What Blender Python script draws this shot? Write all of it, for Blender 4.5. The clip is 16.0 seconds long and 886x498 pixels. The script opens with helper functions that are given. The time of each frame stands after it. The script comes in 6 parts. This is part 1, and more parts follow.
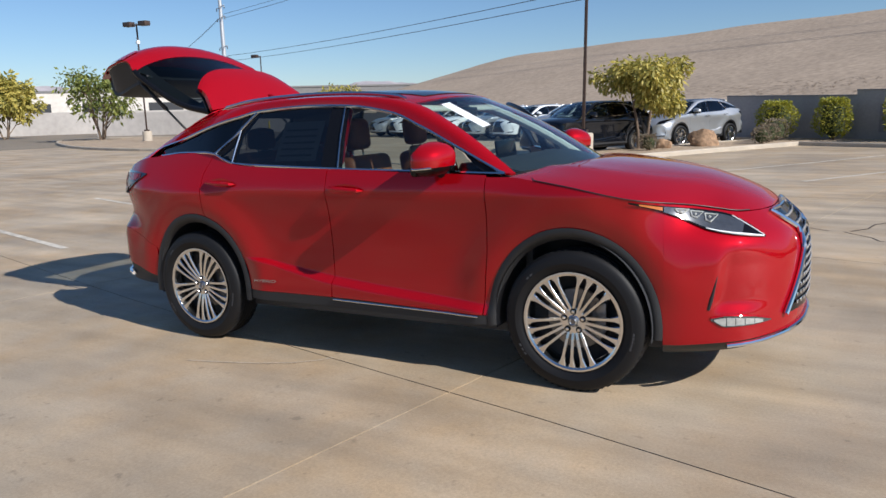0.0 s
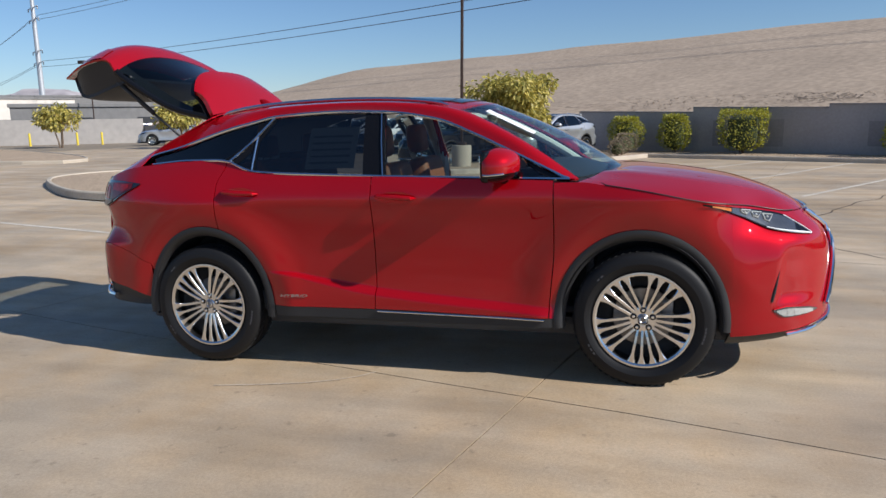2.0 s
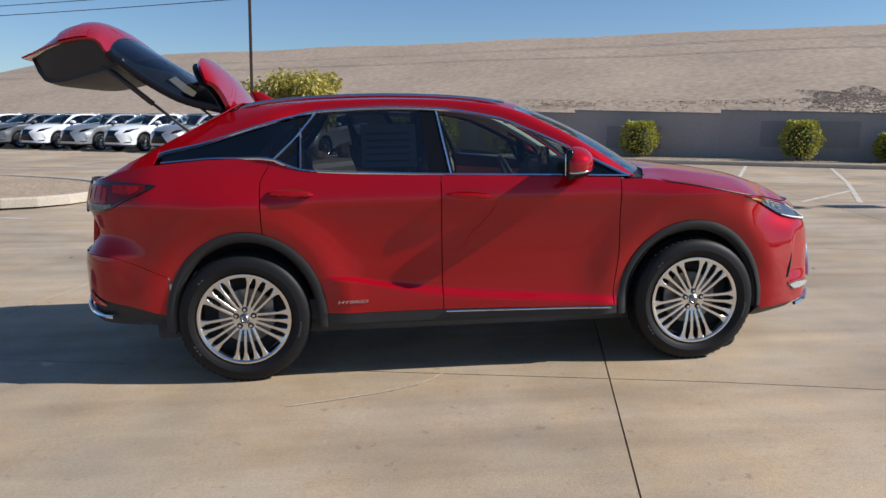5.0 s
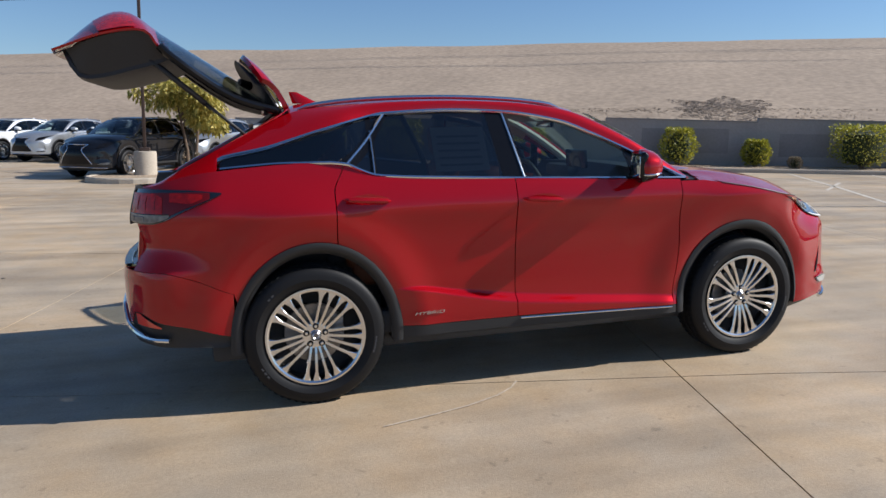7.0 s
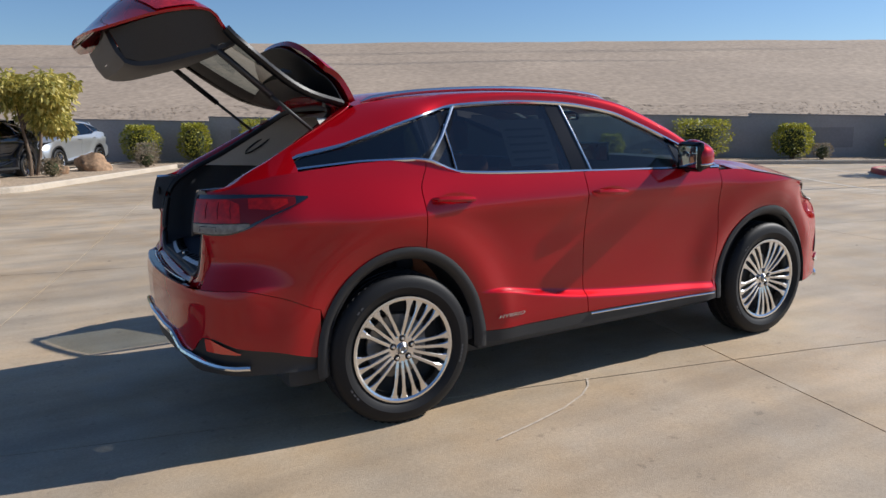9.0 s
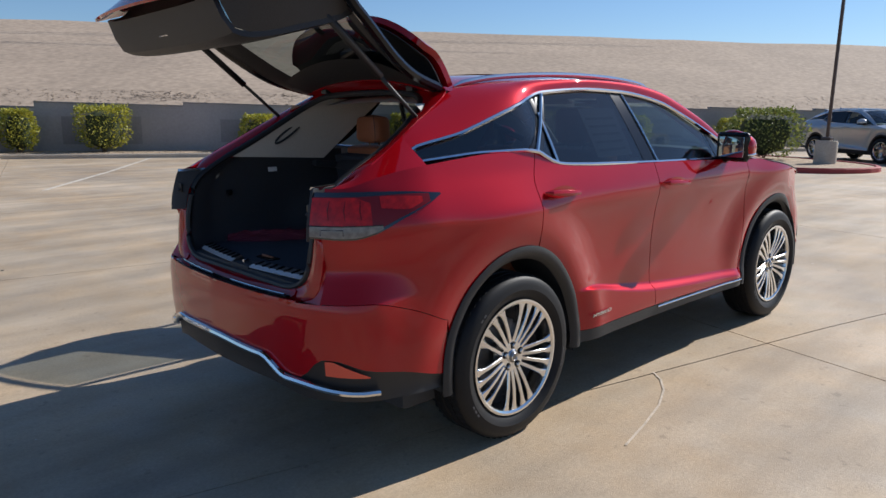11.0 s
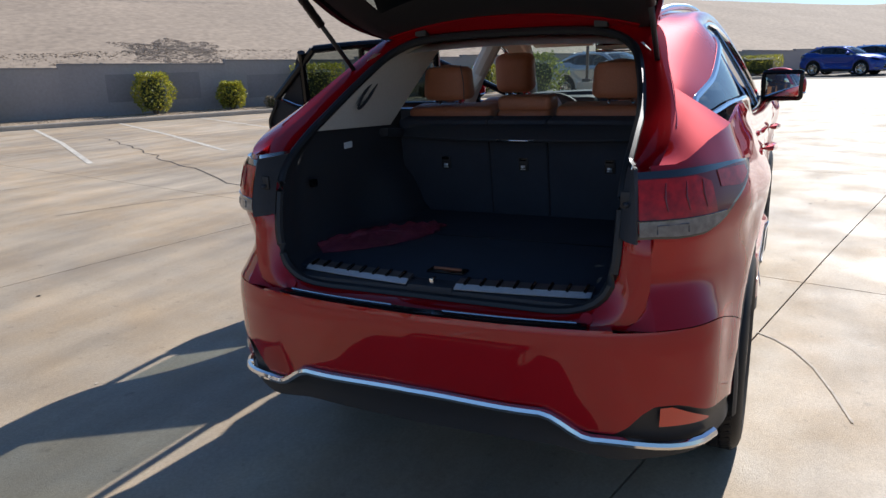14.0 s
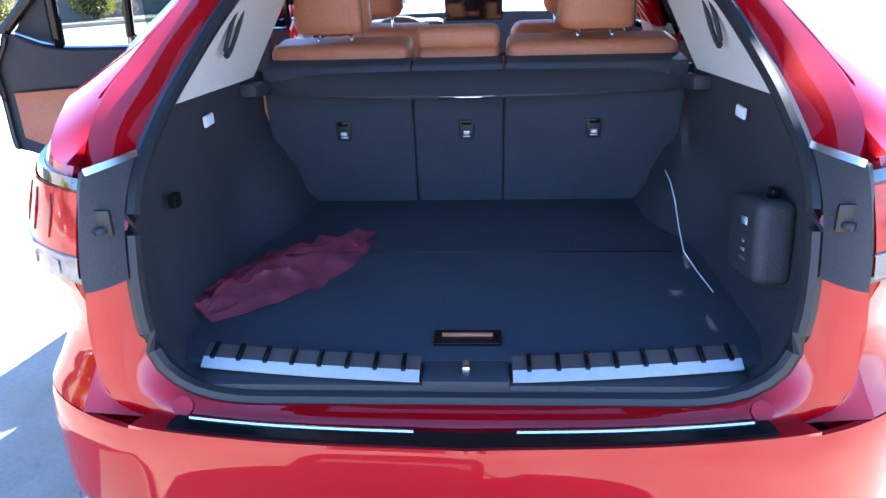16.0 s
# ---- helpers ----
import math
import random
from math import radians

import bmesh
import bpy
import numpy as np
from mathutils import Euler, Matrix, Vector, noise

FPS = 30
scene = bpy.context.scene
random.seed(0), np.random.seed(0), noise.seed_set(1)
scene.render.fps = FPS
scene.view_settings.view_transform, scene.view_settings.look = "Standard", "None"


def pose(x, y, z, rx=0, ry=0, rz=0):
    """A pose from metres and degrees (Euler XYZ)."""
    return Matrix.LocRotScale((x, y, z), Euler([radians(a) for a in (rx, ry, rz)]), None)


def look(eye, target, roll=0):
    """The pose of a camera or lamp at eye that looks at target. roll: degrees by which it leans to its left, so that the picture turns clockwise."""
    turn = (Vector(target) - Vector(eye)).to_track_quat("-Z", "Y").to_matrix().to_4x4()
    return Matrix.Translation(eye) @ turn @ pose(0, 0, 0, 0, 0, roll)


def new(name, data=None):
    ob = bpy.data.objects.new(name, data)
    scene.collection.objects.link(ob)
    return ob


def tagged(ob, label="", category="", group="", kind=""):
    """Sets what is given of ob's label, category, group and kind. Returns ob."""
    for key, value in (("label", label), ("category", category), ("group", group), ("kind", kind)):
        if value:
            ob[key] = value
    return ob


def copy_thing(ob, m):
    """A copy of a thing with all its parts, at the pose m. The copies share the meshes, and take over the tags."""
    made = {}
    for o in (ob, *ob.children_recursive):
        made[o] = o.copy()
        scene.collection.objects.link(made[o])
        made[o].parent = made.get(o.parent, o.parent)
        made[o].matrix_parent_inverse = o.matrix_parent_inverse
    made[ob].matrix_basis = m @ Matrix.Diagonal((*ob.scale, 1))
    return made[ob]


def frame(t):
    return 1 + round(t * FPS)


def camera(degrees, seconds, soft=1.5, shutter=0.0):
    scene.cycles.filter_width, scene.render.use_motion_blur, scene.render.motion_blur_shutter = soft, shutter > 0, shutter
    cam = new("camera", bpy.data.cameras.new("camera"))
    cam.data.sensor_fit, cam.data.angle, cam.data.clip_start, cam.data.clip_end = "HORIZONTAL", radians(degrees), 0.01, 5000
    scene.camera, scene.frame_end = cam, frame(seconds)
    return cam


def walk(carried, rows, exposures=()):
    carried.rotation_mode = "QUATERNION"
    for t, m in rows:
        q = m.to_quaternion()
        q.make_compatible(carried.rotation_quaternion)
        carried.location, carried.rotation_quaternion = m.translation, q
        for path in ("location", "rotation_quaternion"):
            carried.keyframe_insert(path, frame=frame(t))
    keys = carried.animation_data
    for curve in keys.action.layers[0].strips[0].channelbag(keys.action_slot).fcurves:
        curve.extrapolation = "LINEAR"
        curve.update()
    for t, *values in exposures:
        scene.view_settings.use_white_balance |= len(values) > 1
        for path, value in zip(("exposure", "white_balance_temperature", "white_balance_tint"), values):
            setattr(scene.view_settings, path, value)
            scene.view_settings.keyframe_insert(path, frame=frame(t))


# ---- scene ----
cam = camera(63.6, 16.0)
EXPOSURE = [(0, 0.24, 5700, 11), (11, 0.27, 5700, 11), (13, 0.27, 5700, 11), (14, 0.42, 5650, 11), (14.5, 0.62, 5600, 12), (15, 1.05, 5500, 13), (15.5, 1.9, 5300, 15), (16, 3.4, 5100, 15)]
PATH = [
    (0, (3.968, -4.466, 1.521), (3.023, -2.745, 1.142), -1.6),
    (0.5, (3.687, -4.604, 1.509), (2.839, -2.832, 1.133), -0.6),
    (1, (3.412, -4.776, 1.526), (2.691, -2.945, 1.166), -0.5),
    (1.5, (3.096, -4.861, 1.502), (2.464, -2.996, 1.148), -1.2),
    (2, (2.779, -4.925, 1.508), (2.24, -3.032, 1.155), -1.0),
    (2.5, (2.494, -5.067, 1.505), (2.082, -3.141, 1.159), -1.2),
    (3, (2.185, -5.145, 1.509), (1.891, -3.195, 1.172), -0.0),
    (3.2, (1.988, -5.128, 1.505), (1.765, -3.169, 1.167), -0.1),
    (5.3, (0.618, -5.121, 1.513), (0.86, -3.168, 1.154), 0.5),
    (5.5, (0.509, -5.12, 1.475), (0.784, -3.169, 1.132), 0.6),
    (6, (0.163, -5.087, 1.468), (0.537, -3.15, 1.142), 0.1),
    (6.5, (-0.14, -4.938, 1.459), (0.314, -3.018, 1.13), -0.0),
    (7, (-0.405, -4.76, 1.477), (0.151, -2.869, 1.14), 0.4),
    (7.5, (-0.723, -4.612, 1.462), (-0.058, -2.756, 1.125), 0.4),
    (8, (-0.996, -4.417, 1.459), (-0.229, -2.605, 1.103), -0.1),
    (8.5, (-1.265, -4.189, 1.467), (-0.398, -2.423, 1.106), 0.1),
    (8.7, (-1.368, -4.136, 1.445), (-0.466, -2.386, 1.094), 0.0),
    (10.8, (-2.347, -3.1, 1.438), (-1.025, -1.639, 1.091), -0.7),
    (11, (-2.413, -3.004, 1.437), (-1.076, -1.563, 1.069), 0.2),
    (11.5, (-2.554, -2.697, 1.445), (-1.149, -1.325, 1.065), -0.7),
    (12, (-2.652, -2.379, 1.445), (-1.177, -1.089, 1.044), 0.0),
    (12.5, (-2.769, -2.046, 1.441), (-1.183, -0.905, 1.015), -0.5),
    (13, (-2.777, -1.688, 1.444), (-1.144, -0.627, 0.990), -0.9),
    (13.5, (-2.805, -1.349, 1.434), (-1.133, -0.364, 0.958), -0.8),
    (14, (-2.834, -0.981, 1.438), (-1.092, -0.144, 0.939), -2.0),
    (14.5, (-2.727, -0.648, 1.425), (-0.925, 0.034, 0.909), -2.5),
    (15, (-2.535, -0.364, 1.440), (-0.691, 0.145, 0.877), -2.5),
    (15.5, (-2.296, -0.135, 1.453), (-0.429, 0.143, 0.809), -3.1),
    (16, (-2.014, -0.036, 1.451), (-0.157, 0.082, 0.723), -1.6),
]
walk(cam, [(t, look(eye, target, roll)) for t, eye, target, roll in PATH], EXPOSURE)

# ---- world, sun, exposure ----
SUN_AZ = math.atan2(-0.26, 1.37)
SUN_EL = radians(35.6)
world = bpy.data.worlds.new("sky")
scene.world = world
world.use_nodes = True
wn = world.node_tree.nodes
sky = wn.new("ShaderNodeTexSky")
sky.sky_type = "NISHITA"
sky.sun_disc = False
sky.sun_elevation = SUN_EL
sky.sun_rotation = math.pi / 2 - SUN_AZ
sky.air_density, sky.dust_density, sky.ozone_density = 1.0, 0.1, 4.0
wn["Background"].inputs["Strength"].default_value = 0.077
world.node_tree.links.new(sky.outputs["Color"], wn["Background"].inputs["Color"])
sun_data = bpy.data.lights.new("sun", "SUN")
sun_data.energy, sun_data.angle, sun_data.color = 5.2, radians(0.53), (1.0, 0.90, 0.75)
sun = new("sun", sun_data)
sun_way = Vector((math.cos(SUN_EL) * math.cos(SUN_AZ), math.cos(SUN_EL) * math.sin(SUN_AZ), math.sin(SUN_EL)))
sun.matrix_world = look(sun_way * 60, (0, 0, 0))


# ---- materials ----
def material(name, color, rough=0.5, metal=0.0, grain=0.0, scale=40.0, blotch=0.0, blotch_scale=1.5, bump=0.0, coat=0.0, spread=0.0, detail=4.0):
    """A procedural surface: a base colour varied by a fine grain and by wide blotches, with a bump of the fine one."""
    m = bpy.data.materials.new(name)
    m.use_nodes = True
    t, b = m.node_tree, m.node_tree.nodes["Principled BSDF"]
    b.inputs["Roughness"].default_value, b.inputs["Metallic"].default_value = rough, metal
    b.inputs["Coat Weight"].default_value, b.inputs["Coat Roughness"].default_value = coat, 0.03
    b.inputs["Base Color"].default_value = (*color, 1)
    if grain or blotch or bump or spread:
        tc = t.nodes.new("ShaderNodeTexCoord")
        fine, wide = t.nodes.new("ShaderNodeTexNoise"), t.nodes.new("ShaderNodeTexNoise")
        for n, s in ((fine, scale), (wide, blotch_scale)):
            n.inputs["Scale"].default_value, n.inputs["Detail"].default_value = s, detail
            t.links.new(tc.outputs["Object"], n.inputs["Vector"])
        def ramp(src, amount):
            r = t.nodes.new("ShaderNodeMapRange")
            r.inputs["From Min"].default_value, r.inputs["From Max"].default_value = 0.3, 0.7
            r.inputs["To Min"].default_value, r.inputs["To Max"].default_value = 1 - amount, 1 + amount
            t.links.new(src, r.inputs["Value"])
            return r.outputs["Result"]
        value = ramp(fine.outputs["Fac"], grain)
        other = ramp(wide.outputs["Fac"], blotch)
        mul = t.nodes.new("ShaderNodeMath")
        mul.operation = "MULTIPLY"
        t.links.new(value, mul.inputs[0])
        t.links.new(other, mul.inputs[1])
        last = mul.outputs[0]
        if spread:
            info = t.nodes.new("ShaderNodeObjectInfo")
            r = t.nodes.new("ShaderNodeMapRange")
            r.inputs["To Min"].default_value, r.inputs["To Max"].default_value = 1 - spread, 1 + spread
            t.links.new(info.outputs["Random"], r.inputs["Value"])
            m2 = t.nodes.new("ShaderNodeMath")
            m2.operation = "MULTIPLY"
            t.links.new(last, m2.inputs[0])
            t.links.new(r.outputs["Result"], m2.inputs[1])
            last = m2.outputs[0]
        mix = t.nodes.new("ShaderNodeVectorMath")
        mix.operation = "SCALE"
        mix.inputs[0].default_value = color
        t.links.new(last, mix.inputs["Scale"])
        t.links.new(mix.outputs[0], b.inputs["Base Color"])
        if bump:
            bp = t.nodes.new("ShaderNodeBump")
            bp.inputs["Strength"].default_value, bp.inputs["Distance"].default_value = bump, 0.02
            t.links.new(fine.outputs["Fac"], bp.inputs["Height"])
            t.links.new(bp.outputs["Normal"], b.inputs["Normal"])
    return m


def paint(name, color, metal=0.35, rough=0.45, coat_ior=1.5):
    """Car paint: a coloured base with fine metal flake under a sharp clear coat."""
    m = material(name, color, rough, metal, grain=0.05, scale=900, blotch=0.02, blotch_scale=3, coat=1.0)
    b = m.node_tree.nodes["Principled BSDF"]
    b.inputs["Coat Roughness"].default_value = 0.012
    b.inputs["Coat IOR"].default_value = coat_ior
    b.inputs["Specular IOR Level"].default_value = 0.0
    return m


def glass(name, color, rough=0.0, clear=0.3, ior=1.55):
    """Thin tinted pane: part mirror by Fresnel, part see-through."""
    m = bpy.data.materials.new(name)
    m.use_nodes = True
    t = m.node_tree
    t.nodes.remove(t.nodes["Principled BSDF"])
    gloss, trans, mix, facing, power, rise = (t.nodes.new("ShaderNode" + k) for k in ("BsdfGlossy", "BsdfTransparent", "MixShader", "LayerWeight", "Math", "MapRange"))
    gloss.inputs["Roughness"].default_value = rough
    gloss.inputs["Color"].default_value = (1, 1, 1, 1)
    trans.inputs["Color"].default_value = (*(c * clear for c in color), 1)
    facing.inputs["Blend"].default_value = 0.5
    power.operation = "POWER"
    power.inputs[1].default_value = 5.0
    rise.inputs["To Min"].default_value = ((ior - 1) / (ior + 1)) ** 2
    t.links.new(facing.outputs["Facing"], power.inputs[0])
    t.links.new(power.outputs[0], rise.inputs["Value"])
    t.links.new(rise.outputs["Result"], mix.inputs[0])
    t.links.new(trans.outputs[0], mix.inputs[1])
    t.links.new(gloss.outputs[0], mix.inputs[2])
    t.links.new(mix.outputs[0], t.nodes["Material Output"].inputs["Surface"])
    return m


def concrete_material():
    """Trowelled parking concrete: warm grey, with wide stains, streaks, tyre smears and fine pits."""
    m = bpy.data.materials.new("lot_concrete")
    m.use_nodes = True
    t, b = m.node_tree, m.node_tree.nodes["Principled BSDF"]
    tc = t.nodes.new("ShaderNodeTexCoord")
    geo = t.nodes.new("ShaderNodeNewGeometry")
    def noise_at(scale, detail, stretch=None, rough=0.55):
        n = t.nodes.new("ShaderNodeTexNoise")
        n.inputs["Scale"].default_value, n.inputs["Detail"].default_value, n.inputs["Roughness"].default_value = scale, detail, rough
        src = geo.outputs["Position"]
        if stretch:
            mp = t.nodes.new("ShaderNodeMapping")
            mp.inputs["Scale"].default_value = stretch
            mp.inputs["Rotation"].default_value = (0, 0, 0.5)
            t.links.new(src, mp.inputs["Vector"])
            src = mp.outputs["Vector"]
        t.links.new(src, n.inputs["Vector"])
        return n.outputs["Fac"]
    def remap(src, lo, hi, a, c):
        r = t.nodes.new("ShaderNodeMapRange")
        for k, v in (("From Min", lo), ("From Max", hi), ("To Min", a), ("To Max", c)):
            r.inputs[k].default_value = v
        t.links.new(src, r.inputs["Value"])
        return r.outputs["Result"]
    def times(a, c):
        n = t.nodes.new("ShaderNodeMath")
        n.operation = "MULTIPLY"
        t.links.new(a, n.inputs[0])
        t.links.new(c, n.inputs[1])
        return n.outputs[0]
    info = t.nodes.new("ShaderNodeObjectInfo")
    f = times(remap(noise_at(0.45, 6), 0.32, 0.68, 0.76, 1.16), remap(noise_at(2.2, 6), 0.3, 0.7, 0.90, 1.09))
    f = times(f, remap(noise_at(1.0, 5, (0.35, 2.4, 1)), 0.38, 0.68, 1.07, 0.78))
    f = times(f, remap(noise_at(70, 4), 0.25, 0.75, 0.86, 1.12))
    f = times(f, remap(noise_at(14, 5), 0.28, 0.36, 0.74, 1.0))
    f = times(f, remap(info.outputs["Random"], 0, 1, 0.95, 1.05))
    sc = t.nodes.new("ShaderNodeVectorMath")
    sc.operation = "SCALE"
    tone = t.nodes.new("ShaderNodeMix")
    tone.data_type = "RGBA"
    tone.inputs[6].default_value, tone.inputs[7].default_value = (0.44, 0.357, 0.256, 1), (0.43, 0.318, 0.196, 1)
    t.links.new(remap(times(noise_at(0.55, 5), remap(noise_at(3.1, 4), 0.3, 0.7, 0.8, 1.2)), 0.38, 0.66, 0.0, 1.0), tone.inputs[0])
    t.links.new(tone.outputs[2], sc.inputs[0])
    t.links.new(f, sc.inputs["Scale"])
    t.links.new(sc.outputs[0], b.inputs["Base Color"])
    t.links.new(remap(noise_at(1.6, 4), 0.3, 0.7, 0.55, 0.8), b.inputs["Roughness"])
    bp = t.nodes.new("ShaderNodeBump")
    bp.inputs["Strength"].default_value, bp.inputs["Distance"].default_value = 0.25, 0.01
    t.links.new(noise_at(160, 3), bp.inputs["Height"])
    t.links.new(bp.outputs["Normal"], b.inputs["Normal"])
    return m


M = {
    "concrete": concrete_material(),
    "joint_ground": material("joint_filler_and_far_concrete", (0.22, 0.18, 0.13), 0.9, grain=0.2, scale=3, blotch=0.1, blotch_scale=0.1),
    "joint": material("joint_filler", (0.05, 0.04, 0.032), 0.95, grain=0.3, scale=60, bump=0.4),
    "line": material("worn_line_paint", (0.54, 0.49, 0.41), 0.8, grain=0.25, scale=25, blotch=0.2, blotch_scale=4),
    "scuff": material("chalky_scuff", (0.50, 0.425, 0.33), 0.8, grain=0.2, scale=30),
    "kerb": material("kerb_concrete", (0.44, 0.38, 0.30), 0.85, grain=0.12, scale=30, blotch=0.12, bump=0.3),
    "red_kerb": material("red_kerb_paint", (0.33, 0.045, 0.04), 0.7, grain=0.15, scale=25, blotch=0.15),
    "gravel": material("desert_gravel", (0.37, 0.28, 0.19), 0.95, grain=0.5, scale=22, blotch=0.12, blotch_scale=0.5, bump=0.8),
    "slope": material("hill_gravel", (0.35, 0.272, 0.198), 0.95, grain=0.20, scale=3.2, blotch=0.10, blotch_scale=0.16, bump=0.35, detail=9),
    "dark_stones": material("dark_riprap", (0.265, 0.21, 0.165), 0.9, grain=0.45, scale=5, bump=0.6),
    "block": material("painted_block_wall", (0.36, 0.33, 0.31), 0.85, grain=0.06, scale=12, blotch=0.10, blotch_scale=0.35, bump=0.15, spread=0.05),
    "block_patch": material("repainted_wall_patch", (0.27, 0.25, 0.24), 0.85, grain=0.06, scale=12, blotch=0.05),
    "red": paint("red_car_paint", (0.325, 0.0008, 0.0045), 0.16, 0.42, 1.52),
    "black_paint": paint("black_car_paint", (0.006, 0.007, 0.010), 0.0),
    "silver_paint": paint("silver_car_paint", (0.48, 0.49, 0.50), 0.7, 0.35),
    "white_paint": paint("white_car_paint", (0.75, 0.76, 0.77), 0.0, 0.4),
    "blue_paint": paint("blue_car_paint", (0.015, 0.05, 0.30), 0.4),
    "bright_blue_paint": paint("bright_blue_car_paint", (0.02, 0.17, 0.52), 0.4),
    "grey_paint": paint("grey_car_paint", (0.16, 0.165, 0.17), 0.6),
    "black_plastic": material("black_plastic", (0.017, 0.017, 0.018), 0.55, grain=0.2, scale=300, bump=0.1),
    "gloss_black": material("gloss_black_trim", (0.006, 0.006, 0.007), 0.12),
    "carpet": material("black_carpet", (0.034, 0.038, 0.050), 0.95, grain=0.18, scale=300, blotch=0.10, blotch_scale=6, bump=0.3),
    "soft_black": material("soft_black_trim", (0.030, 0.032, 0.037), 0.65, grain=0.15, scale=200, bump=0.15),
    "beige": material("beige_headliner", (0.62, 0.59, 0.53), 0.9, grain=0.06, scale=150, bump=0.1),
    "tan": material("tan_leather", (0.36, 0.125, 0.055), 0.5, grain=0.10, scale=180, blotch=0.10, blotch_scale=5, bump=0.2),
    "rubber": material("tyre_rubber", (0.010, 0.010, 0.011), 0.55, grain=0.12, scale=240, bump=0.05),
    "seal": material("rubber_seal", (0.012, 0.012, 0.013), 0.5),
    "alloy": material("machined_alloy", (0.70, 0.69, 0.67), 0.20, 1.0, grain=0.06, scale=60),
    "alloy_dark": material("shadowed_alloy", (0.20, 0.20, 0.20), 0.35, 0.9),
    "disc": material("brake_disc", (0.25, 0.24, 0.23), 0.35, 1.0, grain=0.1, scale=90),
    "chrome": material("bright_chrome", (0.70, 0.71, 0.72), 0.09, 1.0),
    "satin": material("satin_metal", (0.62, 0.63, 0.65), 0.2, 1.0),
    "side_glass": glass("privacy_glass", (0.62, 0.72, 0.80), 0.0, 0.13, 1.75),
    "tint_glass": glass("tinted_door_glass", (0.80, 0.90, 0.88), 0.0, 0.46, 1.35),
    "front_glass": glass("side_window_glass", (0.80, 0.92, 0.88), 0.0, 0.52, 1.6),
    "windscreen": glass("windscreen_glass", (0.80, 0.93, 0.90), 0.0, 0.92, 1.85),
    "mirror": material("mirror_glass", (0.85, 0.87, 0.88), 0.02, 1.0),
    "lamp_red": material("red_lamp_lens", (0.36, 0.006, 0.005), 0.25, grain=0.35, scale=45, coat=1.0),
    "lamp_dark": material("smoked_red_lens", (0.14, 0.004, 0.005), 0.25, coat=1.0),
    "lamp_clear": material("clear_lamp_lens", (0.42, 0.42, 0.39), 0.10, coat=1.0, grain=0.15, scale=60),
    "lamp_frost": material("frosted_lamp_lens", (0.20, 0.185, 0.165), 0.3, coat=1.0, grain=0.35, scale=35),
    "lamp_amber": material("amber_lens", (0.55, 0.16, 0.03), 0.12, coat=1.0),
    "reflector": material("red_reflector", (0.62, 0.045, 0.02), 0.15, coat=1.0),
    "lamp_frame": material("dark_lamp_frame", (0.008, 0.008, 0.010), 0.08, coat=1.0),
    "lamp_smoke": material("smoked_lamp_bowl", (0.10, 0.105, 0.115), 0.25, 0.6, grain=0.2, scale=40, coat=1.0),
    "side_print": material("raised_tyre_print", (0.06, 0.06, 0.065), 0.6),
    "paper": material("white_paper", (0.78, 0.79, 0.80), 0.7, grain=0.04, scale=30),
    "ink": material("grey_print", (0.30, 0.31, 0.33), 0.7),
    "bark": material("tree_bark", (0.16, 0.115, 0.08), 0.9, grain=0.3, scale=30, bump=0.6),
    "boulder": material("tan_boulder", (0.30, 0.19, 0.11), 0.9, grain=0.3, scale=9, blotch=0.25, blotch_scale=2.5, bump=0.7),
    "pole": material("brown_steel_pole", (0.075, 0.05, 0.04), 0.45, 0.3, grain=0.1, scale=10),
    "galvanised": material("galvanised_pole", (0.55, 0.56, 0.57), 0.45, 0.5, grain=0.1, scale=6),
    "wire": material("power_wire", (0.06, 0.06, 0.065), 0.5),
    "stucco": material("pale_stucco", (0.62, 0.58, 0.52), 0.9, grain=0.08, scale=1.5, blotch=0.08, blotch_scale=0.2),
    "grey_wall": material("grey_building_wall", (0.20, 0.195, 0.19), 0.9, grain=0.1, scale=2),
    "far_wall": material("far_block_wall", (0.42, 0.39, 0.36), 0.9, grain=0.08, scale=2, blotch=0.1, blotch_scale=0.2),
    "mountain": material("hazy_mountain", (0.36, 0.33, 0.34), 1.0, grain=0.25, scale=0.02, blotch=0.2, blotch_scale=0.006, detail=8),
    "brushed": material("brushed_sill_metal", (0.66, 0.67, 0.68), 0.42, 0.5, grain=0.06, scale=80),
    "lining_black": material("tailgate_lining", (0.020, 0.020, 0.022), 0.55, grain=0.15, scale=200, bump=0.15),
    "plate_brown": material("brown_grey_sill_plate", (0.11, 0.09, 0.08), 0.35, 0.3, grain=0.1, scale=60),
    "plastic_bag": None,
    "yellow": material("yellow_bollard_paint", (0.65, 0.50, 0.03), 0.6, grain=0.1, scale=20),
}


